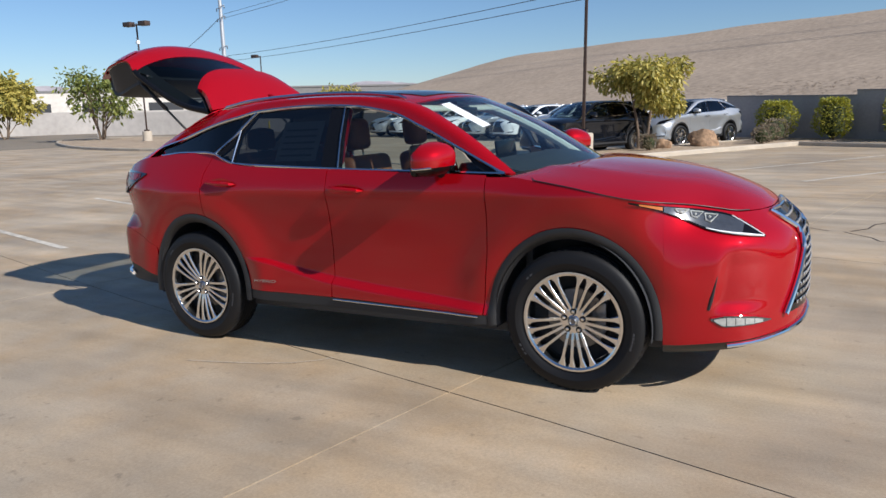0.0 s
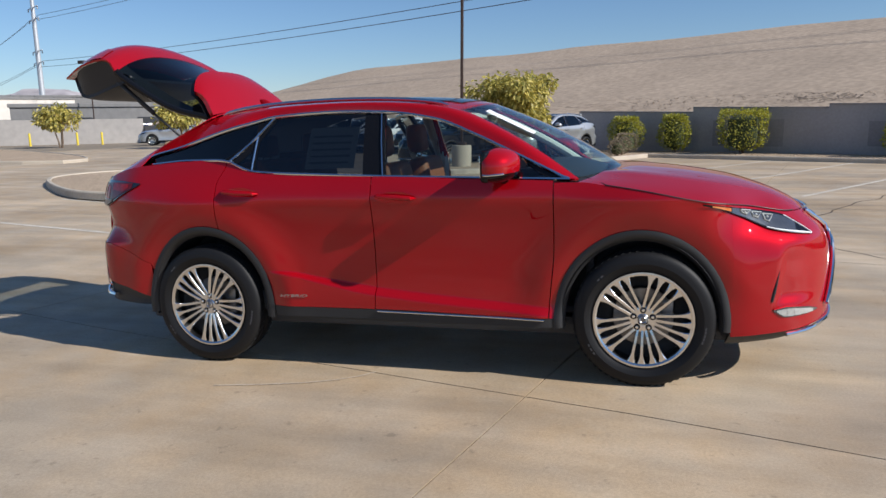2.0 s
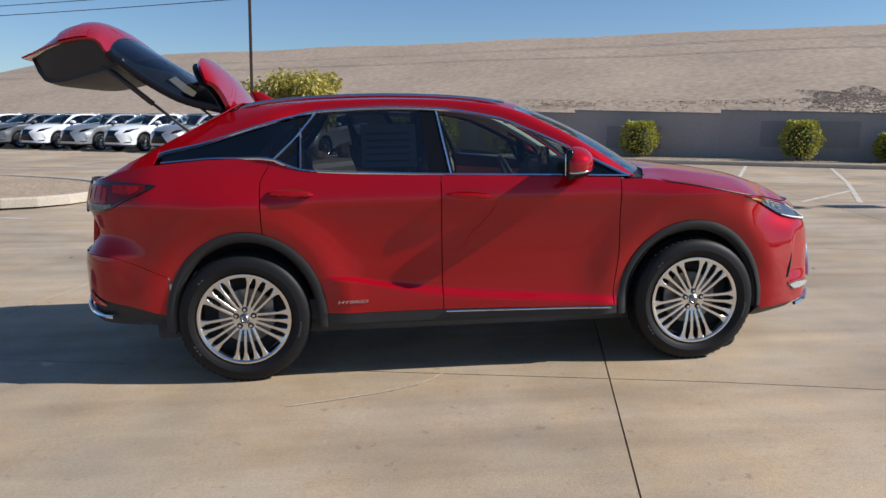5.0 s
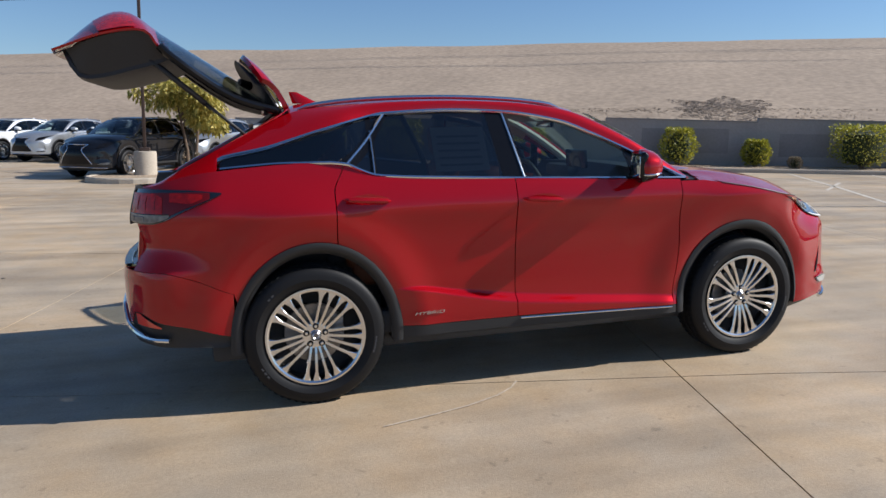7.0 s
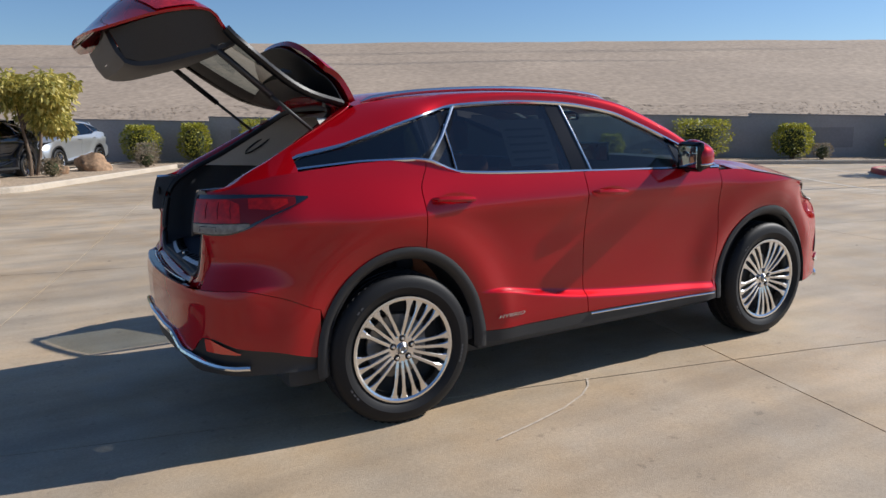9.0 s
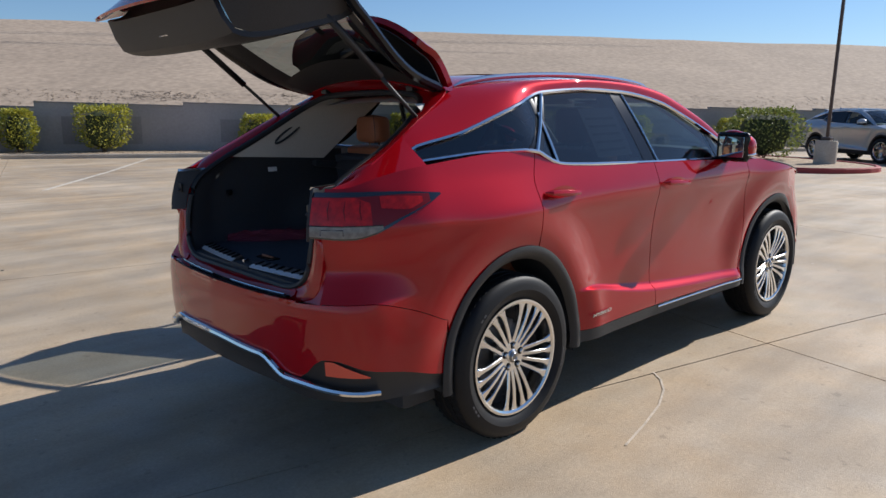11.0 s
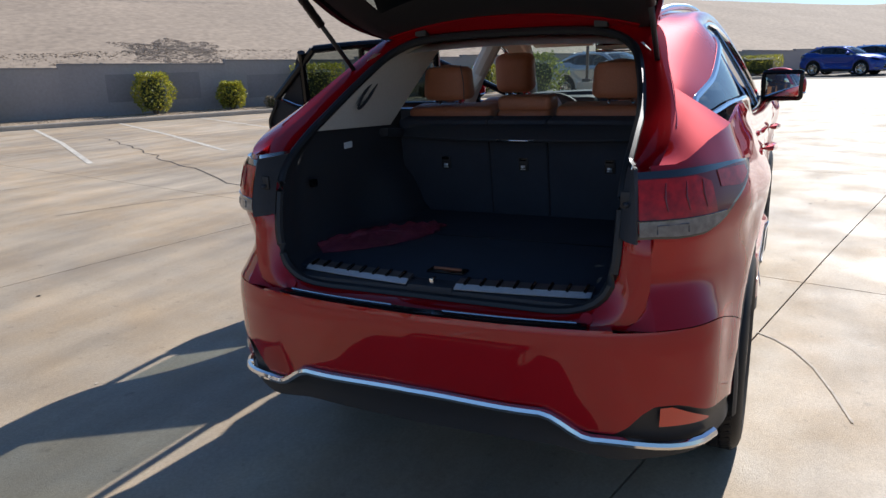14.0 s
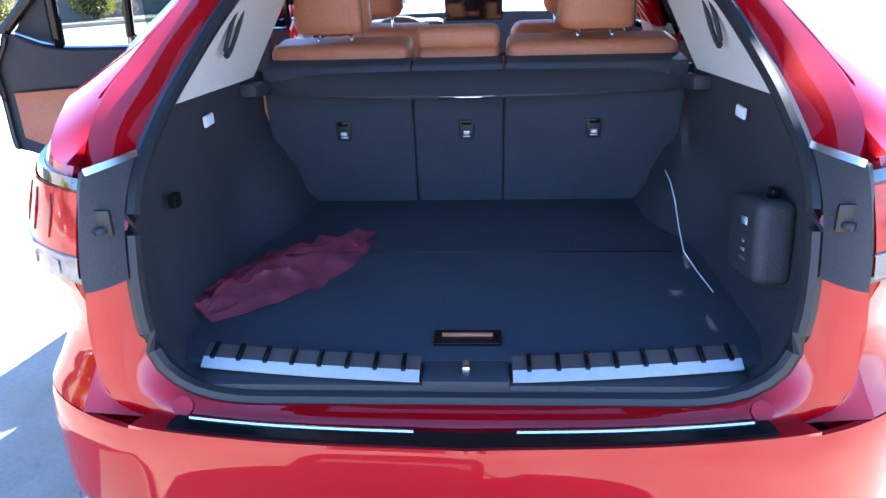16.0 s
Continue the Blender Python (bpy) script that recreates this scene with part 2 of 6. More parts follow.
def leaf_material(name, dark, light):
    m = bpy.data.materials.new(name)
    m.use_nodes = True
    t, b = m.node_tree, m.node_tree.nodes["Principled BSDF"]
    geo, ramp = t.nodes.new("ShaderNodeNewGeometry"), t.nodes.new("ShaderNodeValToRGB")
    e = ramp.color_ramp.elements
    e[0].color, e[1].color = (*dark, 1), (*light, 1)
    t.links.new(geo.outputs["Random Per Island"], ramp.inputs["Fac"])
    t.links.new(ramp.outputs["Color"], b.inputs["Base Color"])
    b.inputs["Roughness"].default_value = 0.55
    b.inputs["Transmission Weight"].default_value = 0.0
    tr, mix = t.nodes.new("ShaderNodeBsdfTranslucent"), t.nodes.new("ShaderNodeMixShader")
    mix.inputs[0].default_value = 0.35
    t.links.new(ramp.outputs["Color"], tr.inputs["Color"])
    t.links.new(b.outputs[0], mix.inputs[1])
    t.links.new(tr.outputs[0], mix.inputs[2])
    t.links.new(mix.outputs[0], t.nodes["Material Output"].inputs["Surface"])
    return m


def bag_material():
    m = material("pink_plastic_film", (0.30, 0.055, 0.085), 0.16, grain=0.35, scale=14, bump=0.5)
    t = m.node_tree
    b, tr, mix = t.nodes["Principled BSDF"], t.nodes.new("ShaderNodeBsdfTransparent"), t.nodes.new("ShaderNodeMixShader")
    tr.inputs["Color"].default_value = (0.9, 0.45, 0.5, 1)
    mix.inputs[0].default_value = 0.45
    t.links.new(b.outputs[0], mix.inputs[1])
    t.links.new(tr.outputs[0], mix.inputs[2])
    t.links.new(mix.outputs[0], t.nodes["Material Output"].inputs["Surface"])
    return m


M["plastic_bag"] = bag_material()
M["rubber"].node_tree.nodes["Principled BSDF"].inputs["Specular IOR Level"].default_value = 0.25
M["gloss_black"].node_tree.nodes["Principled BSDF"].inputs["Specular IOR Level"].default_value = 0.3
for _k in ("lamp_red", "lamp_dark", "lamp_frost"):
    M[_k].node_tree.nodes["Principled BSDF"].inputs["Specular IOR Level"].default_value = 0.1
    M[_k].node_tree.nodes["Principled BSDF"].inputs["Coat Weight"].default_value = 0.6
M["leaf_shrub"] = leaf_material("shrub_leaf", (0.16, 0.18, 0.02), (0.52, 0.47, 0.05))
M["leaf_tree"] = leaf_material("dry_tree_leaf", (0.20, 0.20, 0.035), (0.68, 0.56, 0.14))
M["leaf_dark"] = leaf_material("dark_tree_leaf", (0.07, 0.10, 0.02), (0.30, 0.32, 0.07))
M["dry_twig"] = leaf_material("dry_twig", (0.16, 0.12, 0.08), (0.36, 0.30, 0.20))


# ---- mesh helpers ----
def smooth01(a, b, x):
    t = min(1.0, max(0.0, (x - a) / (b - a)))
    return t * t * (3 - 2 * t)


def curve1(*pairs):
    """A smooth function through (x, y) pairs in rising x, level beyond its ends."""
    xs, ys = [p[0] for p in pairs], [p[1] for p in pairs]
    n = len(xs)
    d = [(ys[i + 1] - ys[i]) / (xs[i + 1] - xs[i]) for i in range(n - 1)]
    m = [d[0]] + [0.0 if d[i - 1] * d[i] <= 0 else 2 * d[i - 1] * d[i] / (d[i - 1] + d[i]) for i in range(1, n - 1)] + [d[-1]]
    def f(x):
        if x <= xs[0]:
            return ys[0]
        if x >= xs[-1]:
            return ys[-1]
        i = 0
        while x > xs[i + 1]:
            i += 1
        h = xs[i + 1] - xs[i]
        t = (x - xs[i]) / h
        return ((1 + 2 * t) * (1 - t) ** 2 * ys[i] + t * (1 - t) ** 2 * h * m[i] + t * t * (3 - 2 * t) * ys[i + 1] + t * t * (t - 1) * h * m[i + 1])
    return f


def spline(points, closed=False):
    """A Catmull-Rom curve through points, by a parameter 0..1 of even arc length."""
    p = [Vector(q) for q in points]
    n = len(p)
    def at(i):
        return p[i % n] if closed else (p[i] if 0 <= i < n else (2 * p[0] - p[1] if i < 0 else 2 * p[-1] - p[-2]))
    fine = []
    for i in range(n if closed else n - 1):
        a, b, c, d = at(i - 1), at(i), at(i + 1), at(i + 2)
        for k in range(16):
            t = k / 16
            fine.append(0.5 * (2 * b + (c - a) * t + (2 * a - 5 * b + 4 * c - d) * t * t + (3 * b - a - 3 * c + d) * t ** 3))
    fine.append(at(0) if closed else p[-1])
    run = [0.0]
    for a, b in zip(fine, fine[1:]):
        run.append(run[-1] + (b - a).length)
    def f(s):
        want = min(max(s, 0.0), 1.0) * run[-1]
        i = min(max(int(np.searchsorted(run, want)) - 1, 0), len(fine) - 2)
        h = run[i + 1] - run[i]
        return fine[i].lerp(fine[i + 1], (want - run[i]) / h if h > 0 else 0)
    return f


def grid_bm(nu, nv, f, bm=None, wrap=False):
    """Quads over f(u, v), u and v from 0 to 1."""
    bm = bm or bmesh.new()
    rows = [[bm.verts.new(f(i / nu, j / nv)) for j in range(nv + 1)] for i in range(nu if wrap else nu + 1)]
    for i in range(nu):
        a, b = rows[i], rows[(i + 1) % len(rows)]
        for j in range(nv):
            try:
                bm.faces.new((a[j], b[j], b[j + 1], a[j + 1]))
            except ValueError:
                pass
    return bm


def box_bm(size, at=(0, 0, 0), bevel=0.0, turn=None, bm=None, segments=2):
    """A bevelled block round at, turned by a matrix."""
    one = bmesh.new()
    bmesh.ops.create_cube(one, size=1.0)
    bmesh.ops.scale(one, vec=size, verts=one.verts)
    if bevel:
        bmesh.ops.bevel(one, geom=one.edges[:], offset=bevel, segments=segments, profile=0.6, affect="EDGES")
    if turn is not None:
        bmesh.ops.transform(one, matrix=turn, verts=one.verts)
    bmesh.ops.translate(one, vec=at, verts=one.verts)
    return join_bm(bm, one)


def join_bm(bm, one):
    if bm is None:
        return one
    index = {v: bm.verts.new(v.co) for v in one.verts}
    for f in one.faces:
        bm.faces.new([index[v] for v in f.verts])
    one.free()
    return bm


def tube_bm(points, radius, sides=8, bm=None, closed=False, squash=1.0):
    """A round bar along points; radius may be a list."""
    bm = bm or bmesh.new()
    pts = [Vector(p) for p in points]
    n = len(pts)
    rings = []
    for i, p in enumerate(pts):
        a, b = pts[(i - 1) % n if closed else max(i - 1, 0)], pts[(i + 1) % n if closed else min(i + 1, n - 1)]
        way = (b - a).normalized()
        up = Vector((0, 0, 1)) if abs(way.z) < 0.95 else Vector((1, 0, 0))
        right = way.cross(up).normalized()
        up = right.cross(way)
        r = radius[i] if isinstance(radius, (list, tuple)) else radius
        rings.append([bm.verts.new(p + right * (r * math.cos(k * math.tau / sides)) + up * (r * squash * math.sin(k * math.tau / sides))) for k in range(sides)])
    for i in range(n if closed else n - 1):
        a, b = rings[i], rings[(i + 1) % n]
        for k in range(sides):
            bm.faces.new((a[k], a[(k + 1) % sides], b[(k + 1) % sides], b[k]))
    if not closed:
        bm.faces.new(rings[0])
        bm.faces.new(rings[-1][::-1])
    return bm


def lathe_bm(profile, sides=48, bm=None, axis="y"):
    """A turned body from (radius, along) pairs round an axis."""
    bm = bm or bmesh.new()
    rings = []
    for r, h in profile:
        ring = []
        for k in range(sides):
            c, s = r * math.cos(k * math.tau / sides), r * math.sin(k * math.tau / sides)
            ring.append(bm.verts.new((c, h, s) if axis == "y" else (c, s, h)))
        rings.append(ring)
    for a, b in zip(rings, rings[1:]):
        for k in range(sides):
            bm.faces.new((a[k], a[(k + 1) % sides], b[(k + 1) % sides], b[k]))
    return bm


def part(name, bm, mat, parent=None, label="", smooth=True, thick=0.0, merge=True):
    """Links a bmesh as one mesh object, under a thing or under a part."""
    if merge and len(bm.verts) < 60000:
        bmesh.ops.remove_doubles(bm, verts=bm.verts, dist=0.0002)
    bmesh.ops.recalc_face_normals(bm, faces=bm.faces)
    if smooth:
        for e in bm.edges:
            e.smooth = len(e.link_faces) == 2 and e.calc_face_angle(0.0) < 0.61
    me = bpy.data.meshes.new(name)
    bm.to_mesh(me)
    bm.free()
    me.materials.append(M[mat] if isinstance(mat, str) else mat)
    if smooth:
        me.polygons.foreach_set("use_smooth", [True] * len(me.polygons))
    ob = new(name, me)
    if parent is not None:
        ob.parent = parent
    if label:
        ob["label"] = label
    if thick:
        away = sum((p.normal.dot(p.center - Vector((1.2, 0, 0.9))) * p.area for p in me.polygons), 0.0)
        if away < 0:
            me.flip_normals()
        mod = ob.modifiers.new("thickness", "SOLIDIFY")
        mod.thickness, mod.offset = thick, -1.0
    return ob


def thing(name, label, category, group="", kind=""):
    return tagged(new(name), label, category, group, kind)

# ---- the car's shape: x ahead from the rear axle, y to its left, z up from the ground ----
PLAN = spline([(3.89, 0, 0), (3.872, 0.25, 0), (3.80, 0.48, 0), (3.63, 0.71, 0), (3.34, 0.855, 0), (3.0, 0.905, 0), (2.79, 0.918, 0), (2.3, 0.912, 0), (1.2, 0.912, 0), (0.5, 0.918, 0), (0.0, 0.928, 0),
               (-0.35, 0.922, 0), (-0.62, 0.898, 0), (-0.83, 0.825, 0), (-0.960, 0.64, 0), (-1.015, 0.36, 0), (-1.035, 0, 0)])
FRONT_LEAN = curve1((0.2, -0.12), (0.28, -0.01), (0.40, 0.0), (0.61, 0.0), (0.72, -0.006), (0.80, -0.030), (0.85, -0.060), (0.89, -0.10), (0.95, -0.165), (1.0, -0.225), (1.05, -0.28))
SIDE_SOFT = curve1((0.25, -0.05), (0.33, -0.034), (0.42, -0.034), (0.6, -0.048), (0.72, -0.048), (0.85, -0.040), (0.95, -0.027), (1.03, -0.011), (1.075, 0.0), (1.10, -0.004), (1.15, -0.020), (1.20, -0.040), (1.26, -0.066), (1.36, -0.10))
REAR_LEAN = curve1((0.28, -0.12), (0.36, -0.03), (0.45, -0.012), (0.6, 0.0), (0.72, 0.0), (0.785, -0.008), (0.83, -0.035), (0.92, -0.075), (1.0, -0.062), (1.04, -0.052), (1.2, -0.085), (1.34, -0.16))
CREASE_RISE = curve1((0.3, 0.19), (0.56, 0.183), (0.86, 0.130), (1.2, 0.075), (2.27, -0.018))
CREASE_HALF = curve1((0.50, 0.008), (0.75, 0.016), (1.2, 0.027), (2.25, 0.028))


def plan_at_x(x):
    lo, hi = 0.0, 1.0
    for _ in range(26):
        mid = (lo + hi) / 2
        if PLAN(mid).x > x:
            lo = mid
        else:
            hi = mid
    return lo


A_TABLE = [plan_at_x(3.80 - i * 4.78 / 240) for i in range(241)]


def a_of(x):
    k = min(max((3.80 - x) / 4.78 * 240, 0), 239.999)
    i = int(k)
    return A_TABLE[i] + (A_TABLE[i + 1] - A_TABLE[i]) * (k - i)


def shell(a, z, out=0.0):
    """The body's skin, left half: a runs from the nose (0) round to the tail's middle (1)."""
    p = PLAN(a)
    t = (PLAN(min(a + 0.004, 1)) - PLAN(max(a - 0.004, 0))).normalized()
    n = Vector((t.y, -t.x, 0))
    wf, wr = smooth01(3.1, 3.62, p.x), smooth01(-0.45, -0.85, p.x)
    wc = smooth01(0.46, 0.66, p.x) * smooth01(2.40, 2.22, p.x)
    fold = z - 0.437 - CREASE_RISE(p.x) if -0.2 < p.x < 3 else 1.0
    off = wf * FRONT_LEAN(z) + wr * REAR_LEAN(z) + (1 - wf - wr) * (SIDE_SOFT(z) + 0.036 * wc * (1 - smooth01(-CREASE_HALF(p.x), CREASE_HALF(p.x), fold)))
    for hub in (0.0, 2.79):
        r = math.hypot(p.x - hub, (z - 0.375) * 0.92)
        off += 0.034 * math.exp(-((r - 0.565) / 0.12) ** 2) * (1 - 0.6 * (wf + wr)) * (1 - 0.6 * smooth01(0.62, 0.45, z))
    if wf > 0:
        d = p.x - 3.478 - 0.165 * (z - 0.483)
        off -= 0.028 * smooth01(0.0, 0.06, d) * smooth01(0.34, 0.10, d) * smooth01(0.45, 0.53, z) * smooth01(0.82, 0.70, z)
    q = p + n * (off + out)
    return Vector((q.x, q.y, z))


def a_of_y(y, rear=False):
    """The skin's parameter where the plan is y wide, ahead or behind."""
    lo, hi = (0.0, 0.24) if not rear else (1.0, 0.78)
    for _ in range(22):
        mid = (lo + hi) / 2
        if PLAN(mid).y < y:
            lo = mid
        else:
            hi = mid
    return lo



A_END = a_of_y(0.712, True)
X_END = PLAN(A_END).x


def arch(x, grow=0.0):
    """The height of the wheel arch's edge over x, or nothing beside it."""
    for hub, rx, rz in ((0.03, 0.467, 0.535), (2.785, 0.475, 0.520)):
        d = abs(x - hub) / (rx + grow)
        if d < 1:
            return 0.375 + (rz + grow) * math.sqrt(1 - d * d)
    return 0.0


BELT = curve1((-0.86, 1.235), (-0.70, 1.272), (-0.66, 1.282), (-0.56, 1.300), (-0.30, 1.325), (-0.10, 1.337), (0.12, 1.337), (0.226, 1.325), (0.31, 1.285), (0.40, 1.258), (0.85, 1.233), (1.2, 1.218), (1.9, 1.194), (2.34, 1.178), (2.5, 1.172))
WIN_TOP = curve1((-0.66, 1.286), (-0.56, 1.304), (-0.54, 1.312), (-0.43, 1.376), (-0.40, 1.384), (-0.20, 1.424), (-0.14, 1.441), (0.124, 1.520), (0.325, 1.572), (0.48, 1.604), (0.87, 1.620), (1.2, 1.608), (1.57, 1.550), (1.79, 1.465), (2.01, 1.363), (2.38, 1.182))
HOOD_EDGE = curve1((2.30, 1.168), (2.45, 1.168), (2.6, 1.148), (2.8, 1.115), (3.1, 1.052), (3.4, 1.008), (3.6, 0.975), (3.75, 0.955), (3.9, 0.95))
BELT_Y = curve1((-0.66, 0.698), (-0.56, 0.722), (-0.2, 0.79), (0.2, 0.835), (0.8, 0.85), (1.4, 0.848), (2.0, 0.83), (2.4, 0.80))
BUMPER_SEAM = curve1((-1.0, 0.79), (-0.80, 0.79), (-0.6, 0.74), (-0.42, 0.66))


def side_glass(x, z, out=0.0):
    """The cabin's side, leaning in above the belt."""
    d = max(0.0, z - BELT(x))
    y = BELT_Y(x) - 0.50 * d - 0.22 * d * d
    return Vector((x, y + out, z))


ROOF_EDGE = spline([(2.44, 0.765, 1.178), (2.2, 0.70, 1.345), (1.95, 0.632, 1.49), (1.70, 0.58, 1.602), (1.4, 0.565, 1.652), (0.9, 0.57, 1.672), (0.4, 0.56, 1.664), (0.1, 0.545, 1.640), (-0.08, 0.545, 1.600), (-0.35, 0.63, 1.472), (-0.56, 0.685, 1.36), (-0.64, 0.70, 1.32)])
OPENING = [(-0.89, 0.0, 0.805), (-0.89, 0.25, 0.805), (-0.89, 0.44, 0.81), (-0.88, 0.54, 0.85), (-0.87, 0.578, 0.93), (-0.85, 0.588, 1.05), (-0.80, 0.588, 1.18), (-0.66, 0.585, 1.275), (-0.50, 0.575, 1.355), (-0.33, 0.54, 1.455), (-0.19, 0.485, 1.545), (-0.13, 0.38, 1.595), (-0.11, 0.2, 1.61), (-0.105, 0.0, 1.613)]
RIM = [(-0.95, 0.0, 0.775), (-0.945, 0.27, 0.775), (-0.93, 0.50, 0.775), (-0.905, 0.64, 0.80), (-0.885, 0.68, 0.90), (-0.865, 0.675, 1.04), (-0.805, 0.672, 1.19), (-0.70, 0.690, 1.285), (-0.53, 0.68, 1.375), (-0.34, 0.63, 1.478), (-0.10, 0.56, 1.605), (-0.045, 0.42, 1.652), (-0.03, 0.2, 1.675), (-0.03, 0.0, 1.68)]


def flip(p, side):
    return Vector((p[0], p[1] * side, p[2]))


def side_panel(side, xl, xr, zlo, zhi, nu, nv, out=0.0, dense=False, crease=False):
    """A panel of the skin between x limits (by height) and height limits (by x)."""
    def f(u, v):
        if dense:
            u = 0.5 - 0.5 * math.cos(math.pi * u)
        x = xl(0.8) + (xr(0.8) - xl(0.8)) * u
        def height(x):
            low, high = zlo(x), zhi(x)
            if not crease:
                return low + (high - low) * v
            fold = 0.437 + CREASE_RISE(x)
            z1 = max(fold - 0.034, low + 0.012)
            z2 = max(fold + 0.034, z1 + 0.02)
            if v < 0.2:
                return low + (z1 - low) * v / 0.2
            return z1 + (z2 - z1) * (v - 0.2) / 0.4 if v < 0.6 else z2 + (high - z2) * (v - 0.6) / 0.4
        for _ in range(3):
            z = height(x)
            x = xl(z) + (xr(z) - xl(z)) * u
        return flip(shell(a_of(x), height(x), out), side)
    return grid_bm(nu, nv, f)


def skin_patch(a0, a1, zlo, zhi, nu, nv, side=1, out=0.004):
    def f(u, v):
        a = a0 + (a1 - a0) * u
        return flip(shell(a, zlo(u) + (zhi(u) - zlo(u)) * v, out), side)
    return grid_bm(nu, nv, f)


def a_at(x, z):
    """The skin's parameter where it stands at x at that height."""
    lo, hi = 0.0, 1.0
    for _ in range(20):
        mid = (lo + hi) / 2
        if shell(mid, z).x > x:
            lo = mid
        else:
            hi = mid
    return lo


def skin_area(x0, x1, lo, hi, nu, nv, side=1, out=0.004):
    """A patch on the skin between two x, its lower and upper edges given over x; out may be a function of u and v."""
    def f(u, v):
        x = x0 + (x1 - x0) * u
        z = lo(x) + (hi(x) - lo(x)) * v
        return flip(shell(a_at(x, z), z, out(u, v) if callable(out) else out), side)
    return grid_bm(nu, nv, f)


def skin_line(points, side=1, out=0.01):
    return [flip(shell(a_at(x, z), z, out), side) for x, z in points]


def glass_patch(side, corners, nu=8, nv=6, out=-0.012):
    """A pane on the cabin's side between a lower and an upper edge: four (x, z) corners, low front, low rear, top rear, top front, or two functions."""
    lo, hi, xl, xr = corners
    def f(u, v):
        x = (xl(0) + (xl(1) - xl(0)) * v) * (1 - u) + (xr(0) + (xr(1) - xr(0)) * v) * u
        return flip(side_glass(x, lo(x) + max(hi(x) - lo(x), 0.003) * v, out), side)
    return grid_bm(nu, nv, f)


def line2(a, b):
    return lambda t: a + (b - a) * t


def wheel(parent, fine=True):
    """Tyre, rim with ten pairs of thin spokes, hub cap, nuts and disc; its outer face looks along -y."""
    sides = 72 if fine else 28
    w = new("wheel")
    w.parent = parent
    tread = [(0.386, 0.088), (0.391, 0.07), (0.392, 0.052), (0.385, 0.050), (0.385, 0.043), (0.392, 0.041), (0.392, 0.010), (0.385, 0.008)]
    wall = [(0.272, 0.085), (0.290, 0.106), (0.318, 0.116), (0.324, 0.1185), (0.330, 0.117), (0.345, 0.116), (0.366, 0.109), (0.379, 0.100)]
    outline = [(r, -y) for r, y in wall] + [(r, -y) for r, y in tread]
    tyre = part("tyre", lathe_bm(outline + [(r, -y) for r, y in outline[::-1]], sides), "rubber", w)
    if fine:
        for k in range(60):
            a = k * math.tau / 60
            for y, tilt in ((-0.066, 0.5), (0.066, -0.5)):
                block = box_bm((0.018, 0.040, 0.003), (0, y, 0.3905), 0.0, Matrix.Rotation(tilt, 4, "Z"))
                bmesh.ops.rotate(block, verts=block.verts, matrix=Matrix.Rotation(a, 3, "Y"))
                if k == 0:
                    lugs = {}
                key = y
                lugs[key] = join_bm(lugs.get(key), block)
        for key in lugs:
            part("tread", lugs[key], "rubber", tyre, smooth=False, merge=False)
        for a in (0.10, 0.16, 0.22, 0.28, 0.34, 2.5, 2.58, 2.66, 3.9, 3.98):
            mark = box_bm((0.016, 0.0015, 0.009), (0, -0.1175, 0.335), 0.0)
            bmesh.ops.rotate(mark, verts=mark.verts, matrix=Matrix.Rotation(a + math.pi / 2, 3, "Y"))
            part("sidewall_mark", mark, "side_print", tyre, smooth=False)
    rim = lathe_bm([(0.274, -0.085), (0.278, -0.100), (0.276, -0.106), (0.266, -0.107), (0.256, -0.101), (0.250, -0.080), (0.246, -0.02), (0.246, 0.08), (0.27, 0.085)], sides)
    part("rim", rim, "alloy", w)
    part("rim_well", lathe_bm([(0.245, -0.015), (0.23, 0.0), (0.20, 0.02), (0.06, 0.03), (0.0, 0.03)], sides), "black_plastic", w)
    part("brake_disc", lathe_bm([(0.165, -0.012), (0.168, -0.008), (0.168, 0.008), (0.06, 0.01), (0.06, -0.012), (0.165, -0.012)], sides), "disc", w)
    if fine:
        box = box_bm((0.07, 0.05, 0.16), (0.13, 0.0, 0.02), 0.015)
        part("brake_caliper", box, "disc", w)
    for k in range(10):
        base, lean = k * math.tau / 10 + 0.10, 0.075 if k % 2 else -0.075
        for s in (-1, 1):
            a0, a1 = base + s * 0.20 - lean * 0.4, base + s * 0.112 + lean
            p0, p1 = Vector((0.062 * math.cos(a0), 0, 0.062 * math.sin(a0))), Vector((0.264 * math.cos(a1), 0, 0.264 * math.sin(a1)))
            across = Vector((0, 1, 0)).cross(p1 - p0).normalized()
            bm, rows = bmesh.new(), []
            for t in (0.0, 0.2, 0.45, 0.7, 0.84, 0.93, 1.0):
                wd = 0.0095 + 0.0005 * t + 0.016 * max(0.0, t - 0.78) / 0.22 * (0.9 if s * lean > 0 else 1.0)
                y = -0.080 - 0.008 * math.sin(math.pi * t) - 0.020 * t
                mid = p0.lerp(p1, t)
                rows.append([bm.verts.new(mid + across * c + Vector((0, d, 0))) for c, d in ((-wd, y + 0.004), (-wd * 0.7, y), (wd * 0.7, y), (wd, y + 0.004), (wd * 0.8, y + 0.034), (-wd * 0.8, y + 0.034))])
            for c, d in zip(rows, rows[1:]):
                for j in range(6):
                    bm.faces.new((c[j], c[(j + 1) % 6], d[(j + 1) % 6], d[j]))
            part("spoke", bm, "alloy", w, smooth=False)
    hub = lathe_bm([(0.0, -0.082), (0.028, -0.083), (0.034, -0.078), (0.060, -0.082), (0.074, -0.078), (0.080, -0.03)], 32)
    part("hub", hub, "alloy", w)
